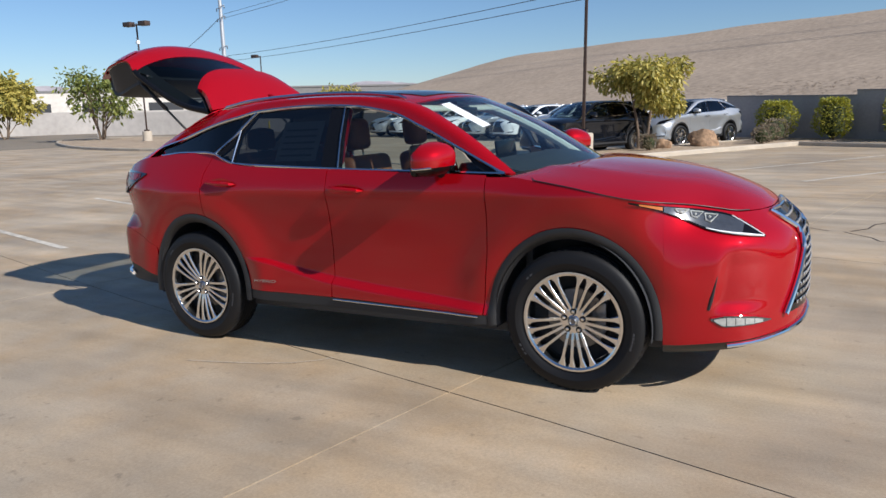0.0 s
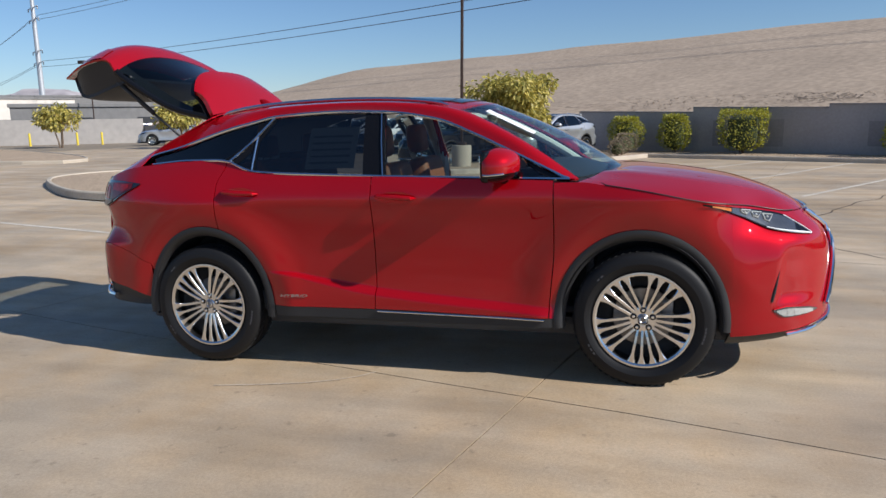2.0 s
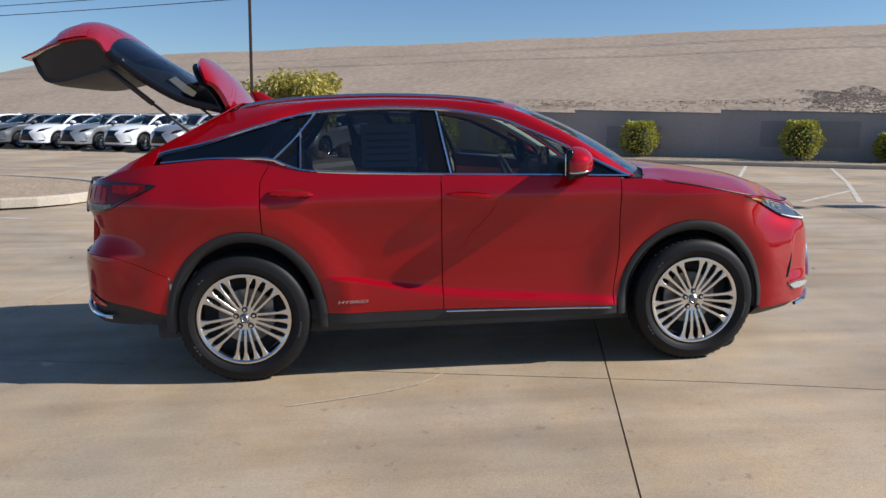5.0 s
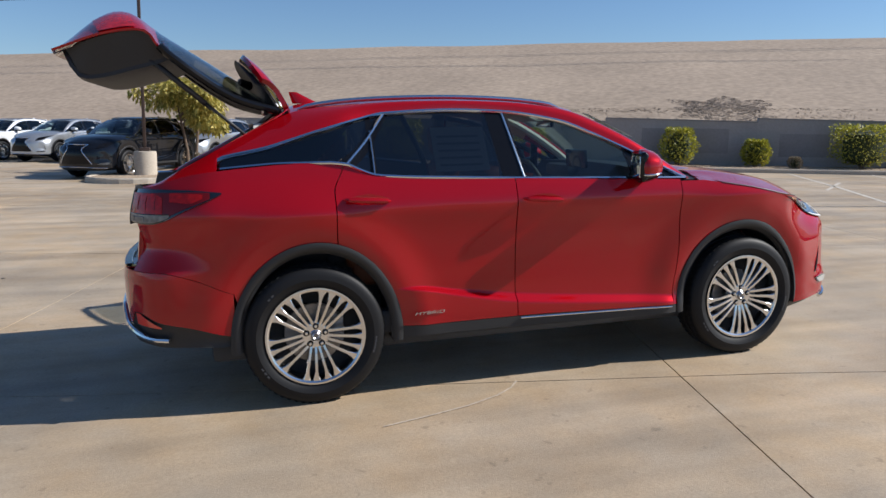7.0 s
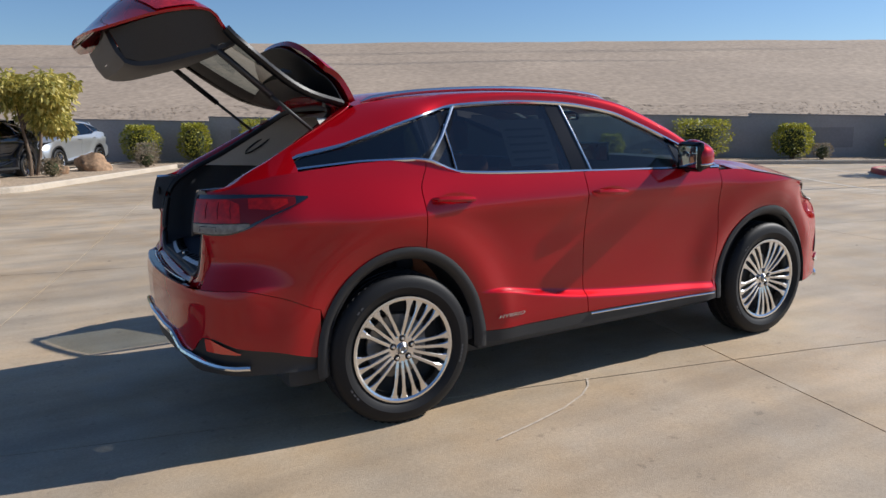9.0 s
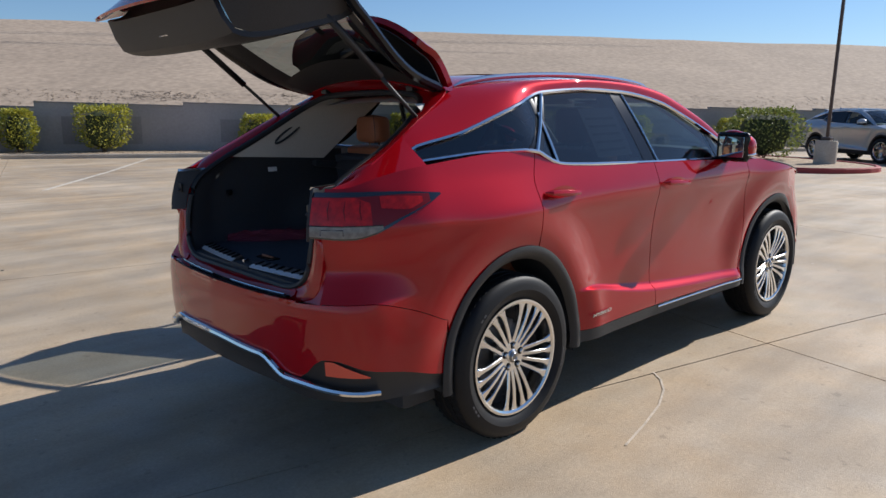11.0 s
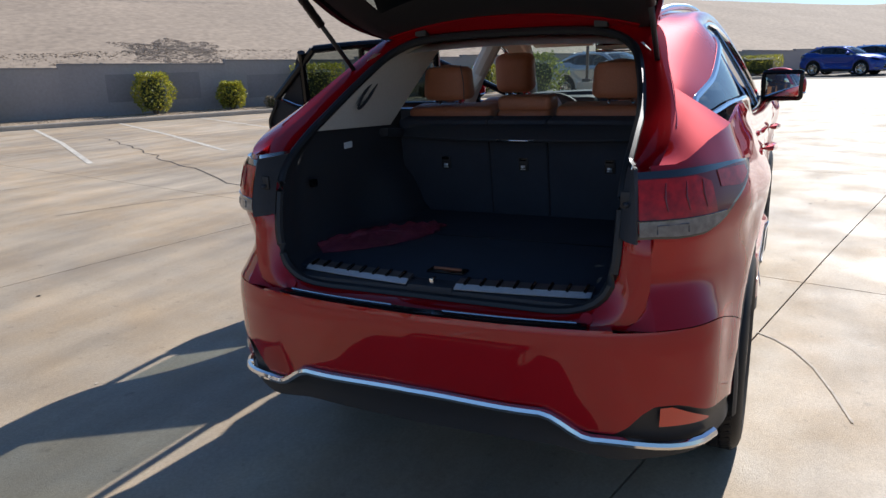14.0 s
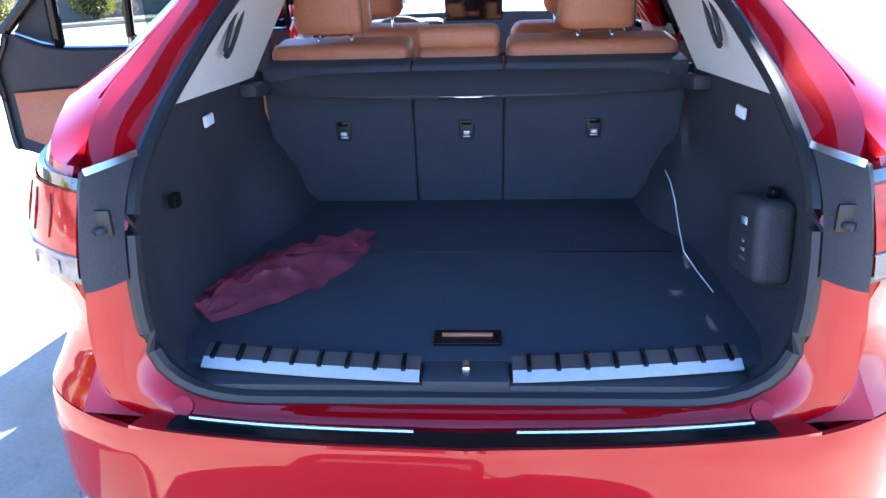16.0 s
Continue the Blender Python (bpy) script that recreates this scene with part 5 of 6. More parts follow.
        for d in (-0.05, 0.05):
            part("headrest_post", tube_bm([(0.225, c + d, 1.25), (0.225, c + d, 1.36)], 0.006, 6), "chrome", seat)
    for y in (0.38, 0.017, -0.352):
        a = part("child_anchor", box_bm((0.010, 0.044, 0.060), (0.0895, y, 1.072), 0.006, Matrix.Rotation(-0.12, 4, "Y")), "seal", seat)
        part("anchor_slot", box_bm((0.004, 0.030, 0.012), (0.080, y, 1.094), 0.003, Matrix.Rotation(-0.12, 4, "Y")), "gloss_black", a)
        part("anchor_sign", box_bm((0.004, 0.018, 0.010), (0.0835, y, 1.064), 0.0, Matrix.Rotation(-0.12, 4, "Y")), "paper", a)
        part("anchor_text", box_bm((0.004, 0.022, 0.003), (0.0850, y, 1.053), 0.0, Matrix.Rotation(-0.12, 4, "Y")), "paper", a)
    cover = part("load_cover", grid_bm(6, 16, lambda u, v: Vector((0.105 - 0.02 * u - 0.115 * u * math.sin(math.pi * v) ** 0.6, -0.62 + 1.24 * v, 1.250 - 0.058 * u * u))), "soft_black", car, thick=0.012)
    part("cover_handle", tube_bm([(-0.034, -0.07, 1.190), (-0.034, 0.09, 1.190)], 0.006, 6), "satin", cover)
    part("cover_edge", tube_bm([Vector((0.083 - 0.115 * math.sin(math.pi * k / 24) ** 0.6, -0.61 + 1.22 * k / 24, 1.191)) for k in range(25)], 0.005, 6), "soft_black", cover)
    part("cover_roller", tube_bm([(0.095, -0.55, 1.225), (0.095, 0.55, 1.225)], 0.030, 12), "soft_black", car)
    # front seats
    for c in (0.405, -0.385):
        fs = new("front_seat")
        fs.parent = car
        cushion((0.52, 0.50, 0.18), (1.52, c, 0.64), 0.06, "tan", "seat_cushion", fs)
        cushion((0.17, 0.48, 0.66), (1.20, c, 0.95), 0.07, "tan", "seat_back", fs, -0.16)
        cushion((0.125, 0.22, 0.215), (1.10, c, 1.418), 0.06, "tan", "headrest", fs, -0.1)
        for d in (-0.06, 0.06):
            part("headrest_post", tube_bm([(1.115, c + d, 1.22), (1.105, c + d, 1.34)], 0.006, 6), "chrome", fs)
    part("centre_console", box_bm((0.9, 0.24, 0.32), (1.75, 0, 0.66), 0.05), "soft_black", car)
    part("cabin_floor", box_bm((2.3, 1.5, 0.04), (1.35, 0, 0.40), 0.01), "carpet", car)
    part("dashboard", grid_bm(8, 20, lambda u, v: Vector((2.60 - 0.50 * u - 0.05 * math.sin(math.pi * v) - 0.16 * abs(2 * v - 1) ** 3, -0.70 + 1.40 * v, 1.185 + 0.05 * min(1, 3 * u) - 0.35 * max(0, u - 0.75) * 4 * 0.6 + 0.01 * math.sin(math.pi * v)))), "soft_black", car, thick=0.03)
    part("dash_lower", box_bm((0.20, 1.4, 0.35), (2.2, 0, 0.85), 0.06), "tan", car)
    screen = part("dash_screen", box_bm((0.025, 0.31, 0.13), (2.04, 0.02, 1.275), 0.012, Matrix.Rotation(-0.1, 4, "Y")), "gloss_black", car)
    wheel_ring = [Vector((1.86 + 0.175 * math.cos(k) * -0.42, 0.39 + 0.175 * math.sin(k), 1.09 + 0.175 * math.cos(k) * 0.9)) for k in [i * math.tau / 32 for i in range(32)]]
    sw = part("steering_wheel", tube_bm(wheel_ring, 0.016, 8, closed=True), "soft_black", car)
    part("wheel_boss", box_bm((0.06, 0.14, 0.11), (1.89, 0.39, 1.07), 0.03), "soft_black", sw)
    for k in (-0.12, 0.12):
        part("wheel_arm", box_bm((0.02, 0.10, 0.03), (1.87, 0.39 + k, 1.08), 0.006), "satin", sw)
    part("binnacle", box_bm((0.20, 0.42, 0.10), (2.15, 0.39, 1.17), 0.04), "soft_black", car)
    # lining overhead and posts
    def liner(u, v):
        x = 1.66 - 1.74 * u
        e = roof_edge_at(x)
        w = 2 * v - 1
        return Vector((x, (e.y - 0.02) * w, e.z - 0.055 + 0.02 * (1 - w * w)))
    part("headliner", grid_bm(20, 14, liner), "beige", car)
    for side in (-1, 1):
        def cant(u, v, side=side):
            x = 1.9 - 2.15 * u
            e = roof_edge_at(max(x, -0.05))
            return flip(Vector((x, e.y - 0.02, e.z - 0.055)).lerp(side_glass(x, WIN_TOP(x) - 0.01, -0.03), v), side)
        part("side_rail_lining", grid_bm(24, 4, cant), "beige", car)
        part("pillar_lining", tube_bm([Vector((1.21, side * 0.75, 0.9))] + [flip(side_glass(x, z, -0.085), side) for x, z in ((1.20, 1.24), (1.17, 1.42), (1.15, 1.59))], [0.055, 0.05, 0.045, 0.05], 10), "beige", car)
        part("screen_pillar_lining", tube_bm([flip(ROOF_EDGE(k / 12 * 0.30) + Vector((-0.05, -0.045, -0.03)), side) for k in range(13)], 0.03, 8), "beige", car)
        part("middle_pillar", tube_bm([Vector((1.20, side * 0.77, z)) for z in (0.45, 0.8, 1.12)] + [flip(side_glass(x, z, -0.075), side) for x, z in ((1.20, 1.25), (1.185, 1.42), (1.17, 1.58))], [0.07, 0.065, 0.06, 0.05, 0.045, 0.045], 10), "red", car)
        part("door_sill", box_bm((2.0, 0.12, 0.14), (1.30, side * 0.79, 0.42), 0.03), "soft_black", car)
        part("sun_visor", box_bm((0.16, 0.38, 0.018), (1.70, side * 0.32, 1.578), 0.008, Matrix.Rotation(0.35, 4, "Y")), "beige", car)
    inside = part("inner_rear_view_mirror", box_bm((0.025, 0.24, 0.065), (1.78, 0.0, 1.535), 0.012), "gloss_black", car)
    part("mirror_glass", box_bm((0.004, 0.222, 0.050), (1.766, 0.0, 1.535), 0.0015, Matrix.Rotation(0.12, 4, "Y")), "mirror", inside)
    for side in (-1,):
        part("door_lining", side_panel(side, lambda z: 0.25, lambda z: 1.17, lambda x: max(0.5, arch(x) + 0.05), lambda x: BELT(x) - 0.01, 14, 8, -0.09), "soft_black", car)
        part("door_lining", side_panel(side, lambda z: 1.24, lambda z: 2.24, lambda x: 0.5, lambda x: BELT(x) - 0.01, 14, 8, -0.09), "soft_black", car)
    part("firewall", box_bm((0.05, 1.5, 0.7), (2.50, 0, 0.80), 0.02), "soft_black", car)
    part("window_sticker", grid_bm(4, 4, lambda u, v: flip(side_glass(0.74 + 0.33 * u, 1.27 + 0.25 * v, -0.016), -1)), "paper", car, "pale price sheet inside the window")
    part("screen_sticker", grid_bm(4, 3, lambda u, v: Vector((1.85 + 0.30 * u, -0.52 - 0.04 * u + 0.11 * v, 1.585 - 0.148 * u + 0.012 * v))), "paper", car, "white sheet on the windscreen")
    for k in range(5):
        part("sticker_text", grid_bm(1, 1, lambda u, v, k=k: flip(side_glass(0.77 + 0.26 * u, 1.30 + 0.04 * k + 0.012 * v, -0.0145), -1)), "ink", car)


cabin(hero)


def lettering(text, size, at, turn, mat, parent, name):
    c = bpy.data.curves.new(name, "FONT")
    c.body, c.size, c.extrude, c.align_x, c.shear = text, size, 0.002, "CENTER", 0.25
    c.materials.append(M[mat])
    ob = new(name, c)
    ob.parent = parent
    ob.matrix_basis = Matrix.Translation(at) @ turn
    return ob


def on_skin(x, z, out, side):
    """A frame lying on the skin: x along the car, y up, z outward."""
    p, ahead, above = (flip(shell(a_of(x + d), z + e, out), side) for d, e in ((0, 0), (0.10, 0), (0, 0.03)))
    ax = (ahead - p).normalized()
    up = above - p
    nz = ax.cross(up).normalized() * (1 if side < 0 else -1)
    return Matrix((ax, nz.cross(ax), nz)).transposed().to_4x4()


lettering("HYBRID", 0.036, flip(shell(a_of(0.655), 0.468, 0.006), -1), on_skin(0.655, 0.473, 0.006, -1), "satin", hero, "badge_lettering").scale = (1.45, 0.72, 1.0)
hero.matrix_basis = CAR


def in_car(x, y, z):
    return CAR @ Vector((x, y, z))


# ---- things in the load space ----
def plastic_bag():
    """A thin crumpled pink film bag lying on the load floor."""
    def top(u, v):
        a, b = Vector((-0.645, 0.595, 0)), Vector((-0.225, 0.290, 0))
        along = b - a
        side = Vector((-along.y, along.x, 0)).normalized()
        wide = 0.02 + 0.10 * math.sin(math.pi * min(1, 0.10 + 0.85 * u)) ** 0.7 + 0.012 * noise.noise(Vector((u * 6, 1.5 if v < 0.5 else 7.5, 0)))
        p = a + along * u + side * wide * (2 * v - 1)
        n = noise.noise(Vector((u * 9, v * 7, 3))) + 0.5 * noise.noise(Vector((u * 22, v * 18, 8)))
        ridge = 1 - abs(noise.noise(Vector((u * 5 + v * 3, v * 4 - u * 4, 5)))) * 2.2
        z = 0.850 + 0.030 * math.sin(math.pi * v) * (0.5 + 0.5 * math.sin(math.pi * u)) + (0.012 * n + 0.016 * ridge * ridge) * math.sin(math.pi * v)
        return in_car(p.x + 0.015 * n, p.y + 0.012 * n, max(z, 0.849))
    ob = part("plastic_bag", grid_bm(70, 40, top), "plastic_bag", smooth=True)
    neck = tube_bm([in_car(-0.240, 0.300, 0.858), in_car(-0.205, 0.276, 0.860), in_car(-0.190, 0.262, 0.856)], [0.020, 0.008, 0.006], 9)
    part("twisted_neck", neck, "plastic_bag", ob)
    tagged(ob, "crumpled pink see-through plastic bag on the load floor", "bag")


plastic_bag()


def kit_bag():
    """A black soft case with white print, strapped to the side of the load space."""
    case = part("soft_case", box_bm((0.20, 0.075, 0.165), (0, 0, 0), 0.026, segments=4), "soft_black")
    case.matrix_basis = CAR @ pose(-0.60, -0.592, 1.005, 0, 12, -4)
    tagged(case, "black zipped soft case with white print strapped to the lining", "case")
    part("zip", tube_bm([(-0.08, 0.034, 0.045), (0.08, 0.034, 0.045)], 0.004, 6), "seal", case)
    part("label_bar", box_bm((0.045, 0.003, 0.016), (-0.02, 0.036, 0.035), 0.0), "paper", case)
    for k in range(3):
        part("print_bar", box_bm((0.02 + 0.012 * k, 0.003, 0.007), (-0.02, 0.036, -0.005 - 0.018 * k), 0.0), "paper", case)
    cord = tube_bm([in_car(*p) for p in ((-0.058, -0.530, 0.985), (-0.13, -0.528, 0.975), (-0.20, -0.526, 0.945), (-0.27, -0.524, 0.895), (-0.33, -0.525, 0.856), (-0.43, -0.530, 0.850), (-0.54, -0.535, 0.850))], 0.0016, 6)
    tagged(part("white_cord", cord, "paper"), "thin white cord hanging down to the load floor", "cord")


kit_bag()

# ---- kerbs and beds ----
def bed(name, outline, z, mat, label):
    bm = bmesh.new()
    low, top = [bm.verts.new((p.x, p.y, -0.02)) for p in outline], [bm.verts.new((p.x, p.y, z)) for p in outline]
    bm.faces.new(top)
    for k in range(len(outline)):
        bm.faces.new((low[k], low[(k + 1) % len(outline)], top[(k + 1) % len(outline)], top[k]))
    return tagged(part(name, bm, mat, smooth=False), label, "planting bed", kind="structure")


def kerb(name, path, mat="kerb", closed=False, label="low pale concrete kerb with a rounded edge", width=0.15, height=0.14):
    bm, rows = bmesh.new(), []
    n = len(path)
    for i, p in enumerate(path):
        w = path[(i + 1) % n if closed else min(i + 1, n - 1)] - path[(i - 1) % n if closed else max(i - 1, 0)]
        side = Vector((-w.y, w.x, 0)).normalized()
        rows.append([bm.verts.new((p.x + side.x * a, p.y + side.y * a, b)) for a, b in ((-width / 2, -0.03), (-width / 2 + 0.01, height - 0.03), (-width / 2 + 0.035, height), (width / 2 - 0.035, height), (width / 2 - 0.01, height - 0.03), (width / 2, -0.03))])
    for i in range(n if closed else n - 1):
        a, b = rows[i], rows[(i + 1) % n]
        for k in range(5):
            bm.faces.new((a[k], b[k], b[k + 1], a[k + 1]))
    return tagged(part(name, bm, mat, smooth=False), label, "kerb", kind="structure")


wall_bed = [lot(-9.15, 22.0), lot(60, 22.0), lot(60, 24.9), lot(-30, 24.9), lot(-30, 24.2), lot(-11.6, 24.0)]
front_end = [lot(-10.35 + 1.25 * math.cos(a), 12.65 + 1.25 * math.sin(a)) for a in [math.pi + k * math.pi / 12 for k in range(13)]]
island = front_end + [lot(-9.1, 16.0), lot(-9.1, 22.05), lot(-9.1, 24.8), lot(-11.6, 24.8)]
bed("planting_bed_wall", wall_bed, 0.11, "gravel", "strip of tan desert gravel along the wall")
bed("planting_bed_tree", island, 0.115, "gravel", "tan gravel parking island with a tree")
kerb("kerb_wall", [lot(-9.1 + k * 3.0, 22.0) for k in range(24)])
kerb("kerb_island", [lot(-11.6, 24.5), lot(-11.6, 16)] + front_end + [lot(-9.1, 16.0), lot(-9.1, 19.0), lot(-9.1, 22.0)])


def rounded(points, r=14):
    f = spline([(p[0], p[1], 0) for p in points], True)
    return [f(k / (len(points) * r)) for k in range(len(points) * r)]


isle_a = rounded([(-4.5, 9.4), (-5.3, 7.9), (-8.0, 7.7), (-10.2, 8.6), (-13.5, 11.8), (-13.0, 14.5), (-9.0, 13.6), (-5.6, 11.6)], 6)
bed("planting_bed_gravel", isle_a, 0.11, "gravel", "rounded gravel island in the lot")
kerb("kerb_gravel_island", isle_a, closed=True)
isle_b = rounded([(-21.0, 20.0), (-26.5, 19.4), (-36, 22.5), (-48, 30.5), (-44, 36), (-30, 28.5), (-22.5, 23)], 6)
bed("planting_bed_far", isle_b, 0.11, "gravel", "long gravel island with a lamp post")
kerb("kerb_far_island", isle_b, closed=True)
isle_c = rounded([(17.0, 4.9), (17.4, 3.6), (19.0, 3.1), (20.6, 4.2), (22.0, 6.6), (22.2, 8.4), (20.6, 8.6), (18.6, 6.9)], 5)
bed("planting_bed_red", isle_c, 0.11, "gravel", "small gravel island with a red kerb")
kerb("kerb_red", isle_c, "red_kerb", True, "low kerb painted red")

# ---- retaining wall in stepped lengths, of painted blocks ----
STEPS = [-90, -75, -60, -47, -41.5, -36, -30.5, -25.0, -19.6, -14.2, -8.75, -3.7, 1.8, 7.4, 13.0, 18.5, 24, 29.5, 35, 41, 47, 60, 75]
for i, (u0, u1) in enumerate(zip(STEPS, STEPS[1:])):
    high = 1.84 if u0 > -9 else (1.78 if u0 > -15 else 1.60)
    if u0 > 12:
        high -= 0.02 * (u0 - 12) * 0.35
    drop = 0.13 * min(1, (u1 - u0) / 5.5)
    bm = bmesh.new()
    for n0, n1 in ((24.9, 25.1),):
        v = [bm.verts.new(lot(u, n, z)) for u, n, z in ((u0, n0, -0.1), (u1, n0, -0.1), (u1, n1, -0.1), (u0, n1, -0.1), (u0, n0, high), (u1, n0, high - drop), (u1, n1, high - drop), (u0, n1, high))]
        for f in ((0, 1, 5, 4), (1, 2, 6, 5), (2, 3, 7, 6), (3, 0, 4, 7), (4, 5, 6, 7)):
            bm.faces.new([v[k] for k in f])
    w = tagged(part("wall_%d" % (i + 1), bm, "block", smooth=False), "grey painted block retaining wall in stepped lengths", "wall", "lengths of the wall", "structure")
    cap = bmesh.new()
    c = [cap.verts.new(lot(u, n, z)) for u, n, z in ((u0, 24.87, high), (u1, 24.87, high - drop), (u1, 25.13, high - drop), (u0, 25.13, high), (u0, 24.87, high + 0.05), (u1, 24.87, high - drop + 0.05), (u1, 25.13, high - drop + 0.05), (u0, 25.13, high + 0.05))]
    for f in ((0, 1, 5, 4), (1, 2, 6, 5), (2, 3, 7, 6), (3, 0, 4, 7), (4, 5, 6, 7)):
        cap.faces.new([c[k] for k in f])
    part("coping", cap, "block_patch", w, smooth=False)
for u0, u1, z0, z1 in ((3.2, 6.4, 0.55, 1.48), (8.2, 11.8, 0.45, 1.30), (-7.9, -5.2, 0.35, 1.35), (15.0, 17.2, 0.5, 1.3), (-2.4, -0.3, 0.4, 1.25)):
    bm = bmesh.new()
    bm.faces.new([bm.verts.new(lot(u, 24.895, z)) for u, z in ((u0, z0), (u1, z0), (u1, z1), (u0, z1))])
    tagged(part("trim_wall_patch", bm, "block_patch", smooth=False), "square of darker fresh paint on the wall", "paint patch", kind="structure")


# ---- the gravel hill behind the wall ----
def hill_z(u, n):
    t = (n - 25.1) / (48.5 - 25.1)
    rise = 1.50 + 5.85 * min(t, 1.0) - 0.25 * max(0.0, t - 1)
    end = smooth01(-100, -57, u)
    side = 1.0 + 0.7 * smooth01(95, 210, u)
    bumps = 0.10 * noise.noise(Vector((u * 0.12, n * 0.12, 0))) + 0.05 * noise.noise(Vector((u * 0.5, n * 0.5, 4)))
    return 0.2 + (rise - 0.2) * end * side + bumps * min(1, t * 4)


hill = grid_bm(220, 46, lambda a, b: lot(-125 + 545 * a, 25.1 + 26 * b, hill_z(-125 + 545 * a, 25.1 + 26 * b)))
hill = grid_bm(90, 8, lambda a, b: lot(-125 + 545 * a, 51.1 + 120 * b, hill_z(-125 + 545 * a, min(51.1 + 12 * b, 63))), hill)
tagged(part("hill", hill, "slope"), "long smooth hillside of tan gravel behind the wall", "hill", kind="structure")


def stones(name, label, centre, spread, count, size, mat, seed, flat=0.6):
    """Loose stones on the slope, as one body of rubble."""
    rng = random.Random(seed)
    bm = bmesh.new()
    for _ in range(count):
        r, a = math.sqrt(rng.random()), rng.random() * math.tau
        r *= 0.85 + 0.75 * noise.noise(Vector((math.cos(a) * 1.6, math.sin(a) * 1.6, seed))) + 0.25 * noise.noise(Vector((math.cos(a) * 5, math.sin(a) * 5, seed)))
        u, n = centre[0] + spread[0] * r * math.cos(a), centre[1] + spread[1] * r * math.sin(a)
        s = size * (0.5 + rng.random())
        z = hill_z(u, n) if n > 25.1 else 0.11
        p = lot(u, n, z + s * 0.15)
        v = [bm.verts.new(p + Vector((s * rng.uniform(0.6, 1.1) * x, s * rng.uniform(0.6, 1.1) * y, s * flat * q))) for x, y, q in ((1, 0, 0), (0, 1, 0), (-1, 0, 0), (0, -1, 0), (rng.uniform(-0.3, 0.3), rng.uniform(-0.3, 0.3), 1))]
        for k in range(4):
            bm.faces.new((v[k], v[(k + 1) % 4], v[4]))
    ob = part(name, bm, mat, smooth=False, merge=False)
    return tagged(ob, label, "stones", kind="stuff")


stones("dark_stones", "patch of dark loose stones on the hillside", (6.6, 28.6), (2.4, 2.1), 2400, 0.05, "dark_stones", 3, 0.25)
stones("dark_stones", "patch of dark loose stones on the hillside", (-5.0, 27.6), (1.7, 0.9), 420, 0.04, "dark_stones", 5, 0.18)
stones("hill_rubble", "pale rubble scattered over the foot of the hillside", (4, 27.6), (30, 2.0), 3800, 0.045, "slope", 7, 0.14)
stones("bed_gravel", "loose pebbles on the gravel strip", (4, 23.4), (22, 1.2), 2200, 0.035, "gravel", 9)


# ---- planting ----
def leaves(rng, place, count, size, long=1.6, droop=0.0):
    """Many small folded leaves; place gives where the next one hangs and which way it looks."""
    verts, faces = [], []
    for _ in range(count):
        p, out = place(rng)
        d = (out + Vector((rng.uniform(-1, 1), rng.uniform(-1, 1), rng.uniform(-1, 1)))).normalized()
        d.z -= droop
        d.normalize()
        side = d.cross(Vector((rng.uniform(-1, 1), rng.uniform(-1, 1), rng.uniform(-1, 1)))).normalized()
        s = size * rng.uniform(0.6, 1.4)
        i = len(verts)
        verts += [p, p + d * s * long * 0.5 + side * s * 0.5, p + d * s * long, p + d * s * long * 0.5 - side * s * 0.5]
        faces.append((i, i + 1, i + 2, i + 3))
    return verts, faces


def leaf_mesh(name, data, mat, parent):
    me = bpy.data.meshes.new(name)
    me.from_pydata([tuple(v) for v in data[0]], [], data[1])
    me.materials.append(M[mat])
    ob = new(name, me)
    ob.parent = parent
    return ob


def shrub(at, wide, high, label, seed, square=False, mat="leaf_shrub", count=2600, name="shrub", leaf=0.05):
    """A clipped or round shrub: short stems, a heart coloured dark as inner shade, and a skin of leaves."""
    rng = random.Random(seed)
    s = thing(name, label, "shrub", "shrubs along the wall" if name == "shrub" else "")
    s.location = at
    for k in range(5):
        a = k * 1.3
        part("stem", tube_bm([(0.05 * math.cos(a), 0.05 * math.sin(a), 0), (0.12 * wide * math.cos(a), 0.12 * wide * math.sin(a), high * 0.3), (0.3 * wide * math.cos(a), 0.3 * wide * math.sin(a), high * 0.7)], [0.025, 0.018, 0.008], 6), "bark", s)
    lump = [noise.noise(Vector((seed * 3.1, k, 0))) for k in range(40)]
    def skin(a, t):
        """The outline's radius by bearing and height."""
        ang = Vector((math.cos(a) * 1.3, math.sin(a) * 1.3, t * 2.2 + seed))
        wob = 1 + 0.16 * noise.noise(ang) + 0.10 * noise.noise(ang * 2.7)
        if square:
            prof = min(1.0, (t / 0.25) ** 0.4) * (1.0 if t < 0.93 else 0.9)
            c = max(abs(math.cos(a)), abs(math.sin(a)))
            return wide / 2 * prof * min(1 / c, 1.2) * (0.5 + 0.5 * wob)
        return wide / 2 * math.sin(math.pi * min(0.97, 0.10 + 0.80 * t)) ** 0.55 * wob
    def place(r):
        a, t = r.random() * math.tau, r.random() ** 0.8
        rad = skin(a, t) * (r.uniform(0.72, 1.05))
        if r.random() < 0.25:
            rad, t = skin(a, 0.9) * math.sqrt(r.random()), r.uniform(0.9, 1.0)
        z = high * (0.06 + 0.94 * t) * (1 + 0.05 * r.uniform(-1, 1))
        return Vector((rad * math.cos(a), rad * math.sin(a), z)), Vector((math.cos(a), math.sin(a), 0.3))
    leaf_mesh("foliage", leaves(rng, place, count, leaf), mat, s)
    # closed inner body; its dark colour stands in for shade between the leaves
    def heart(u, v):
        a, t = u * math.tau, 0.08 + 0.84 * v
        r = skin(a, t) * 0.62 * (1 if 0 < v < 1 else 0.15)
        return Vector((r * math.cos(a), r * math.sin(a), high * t))
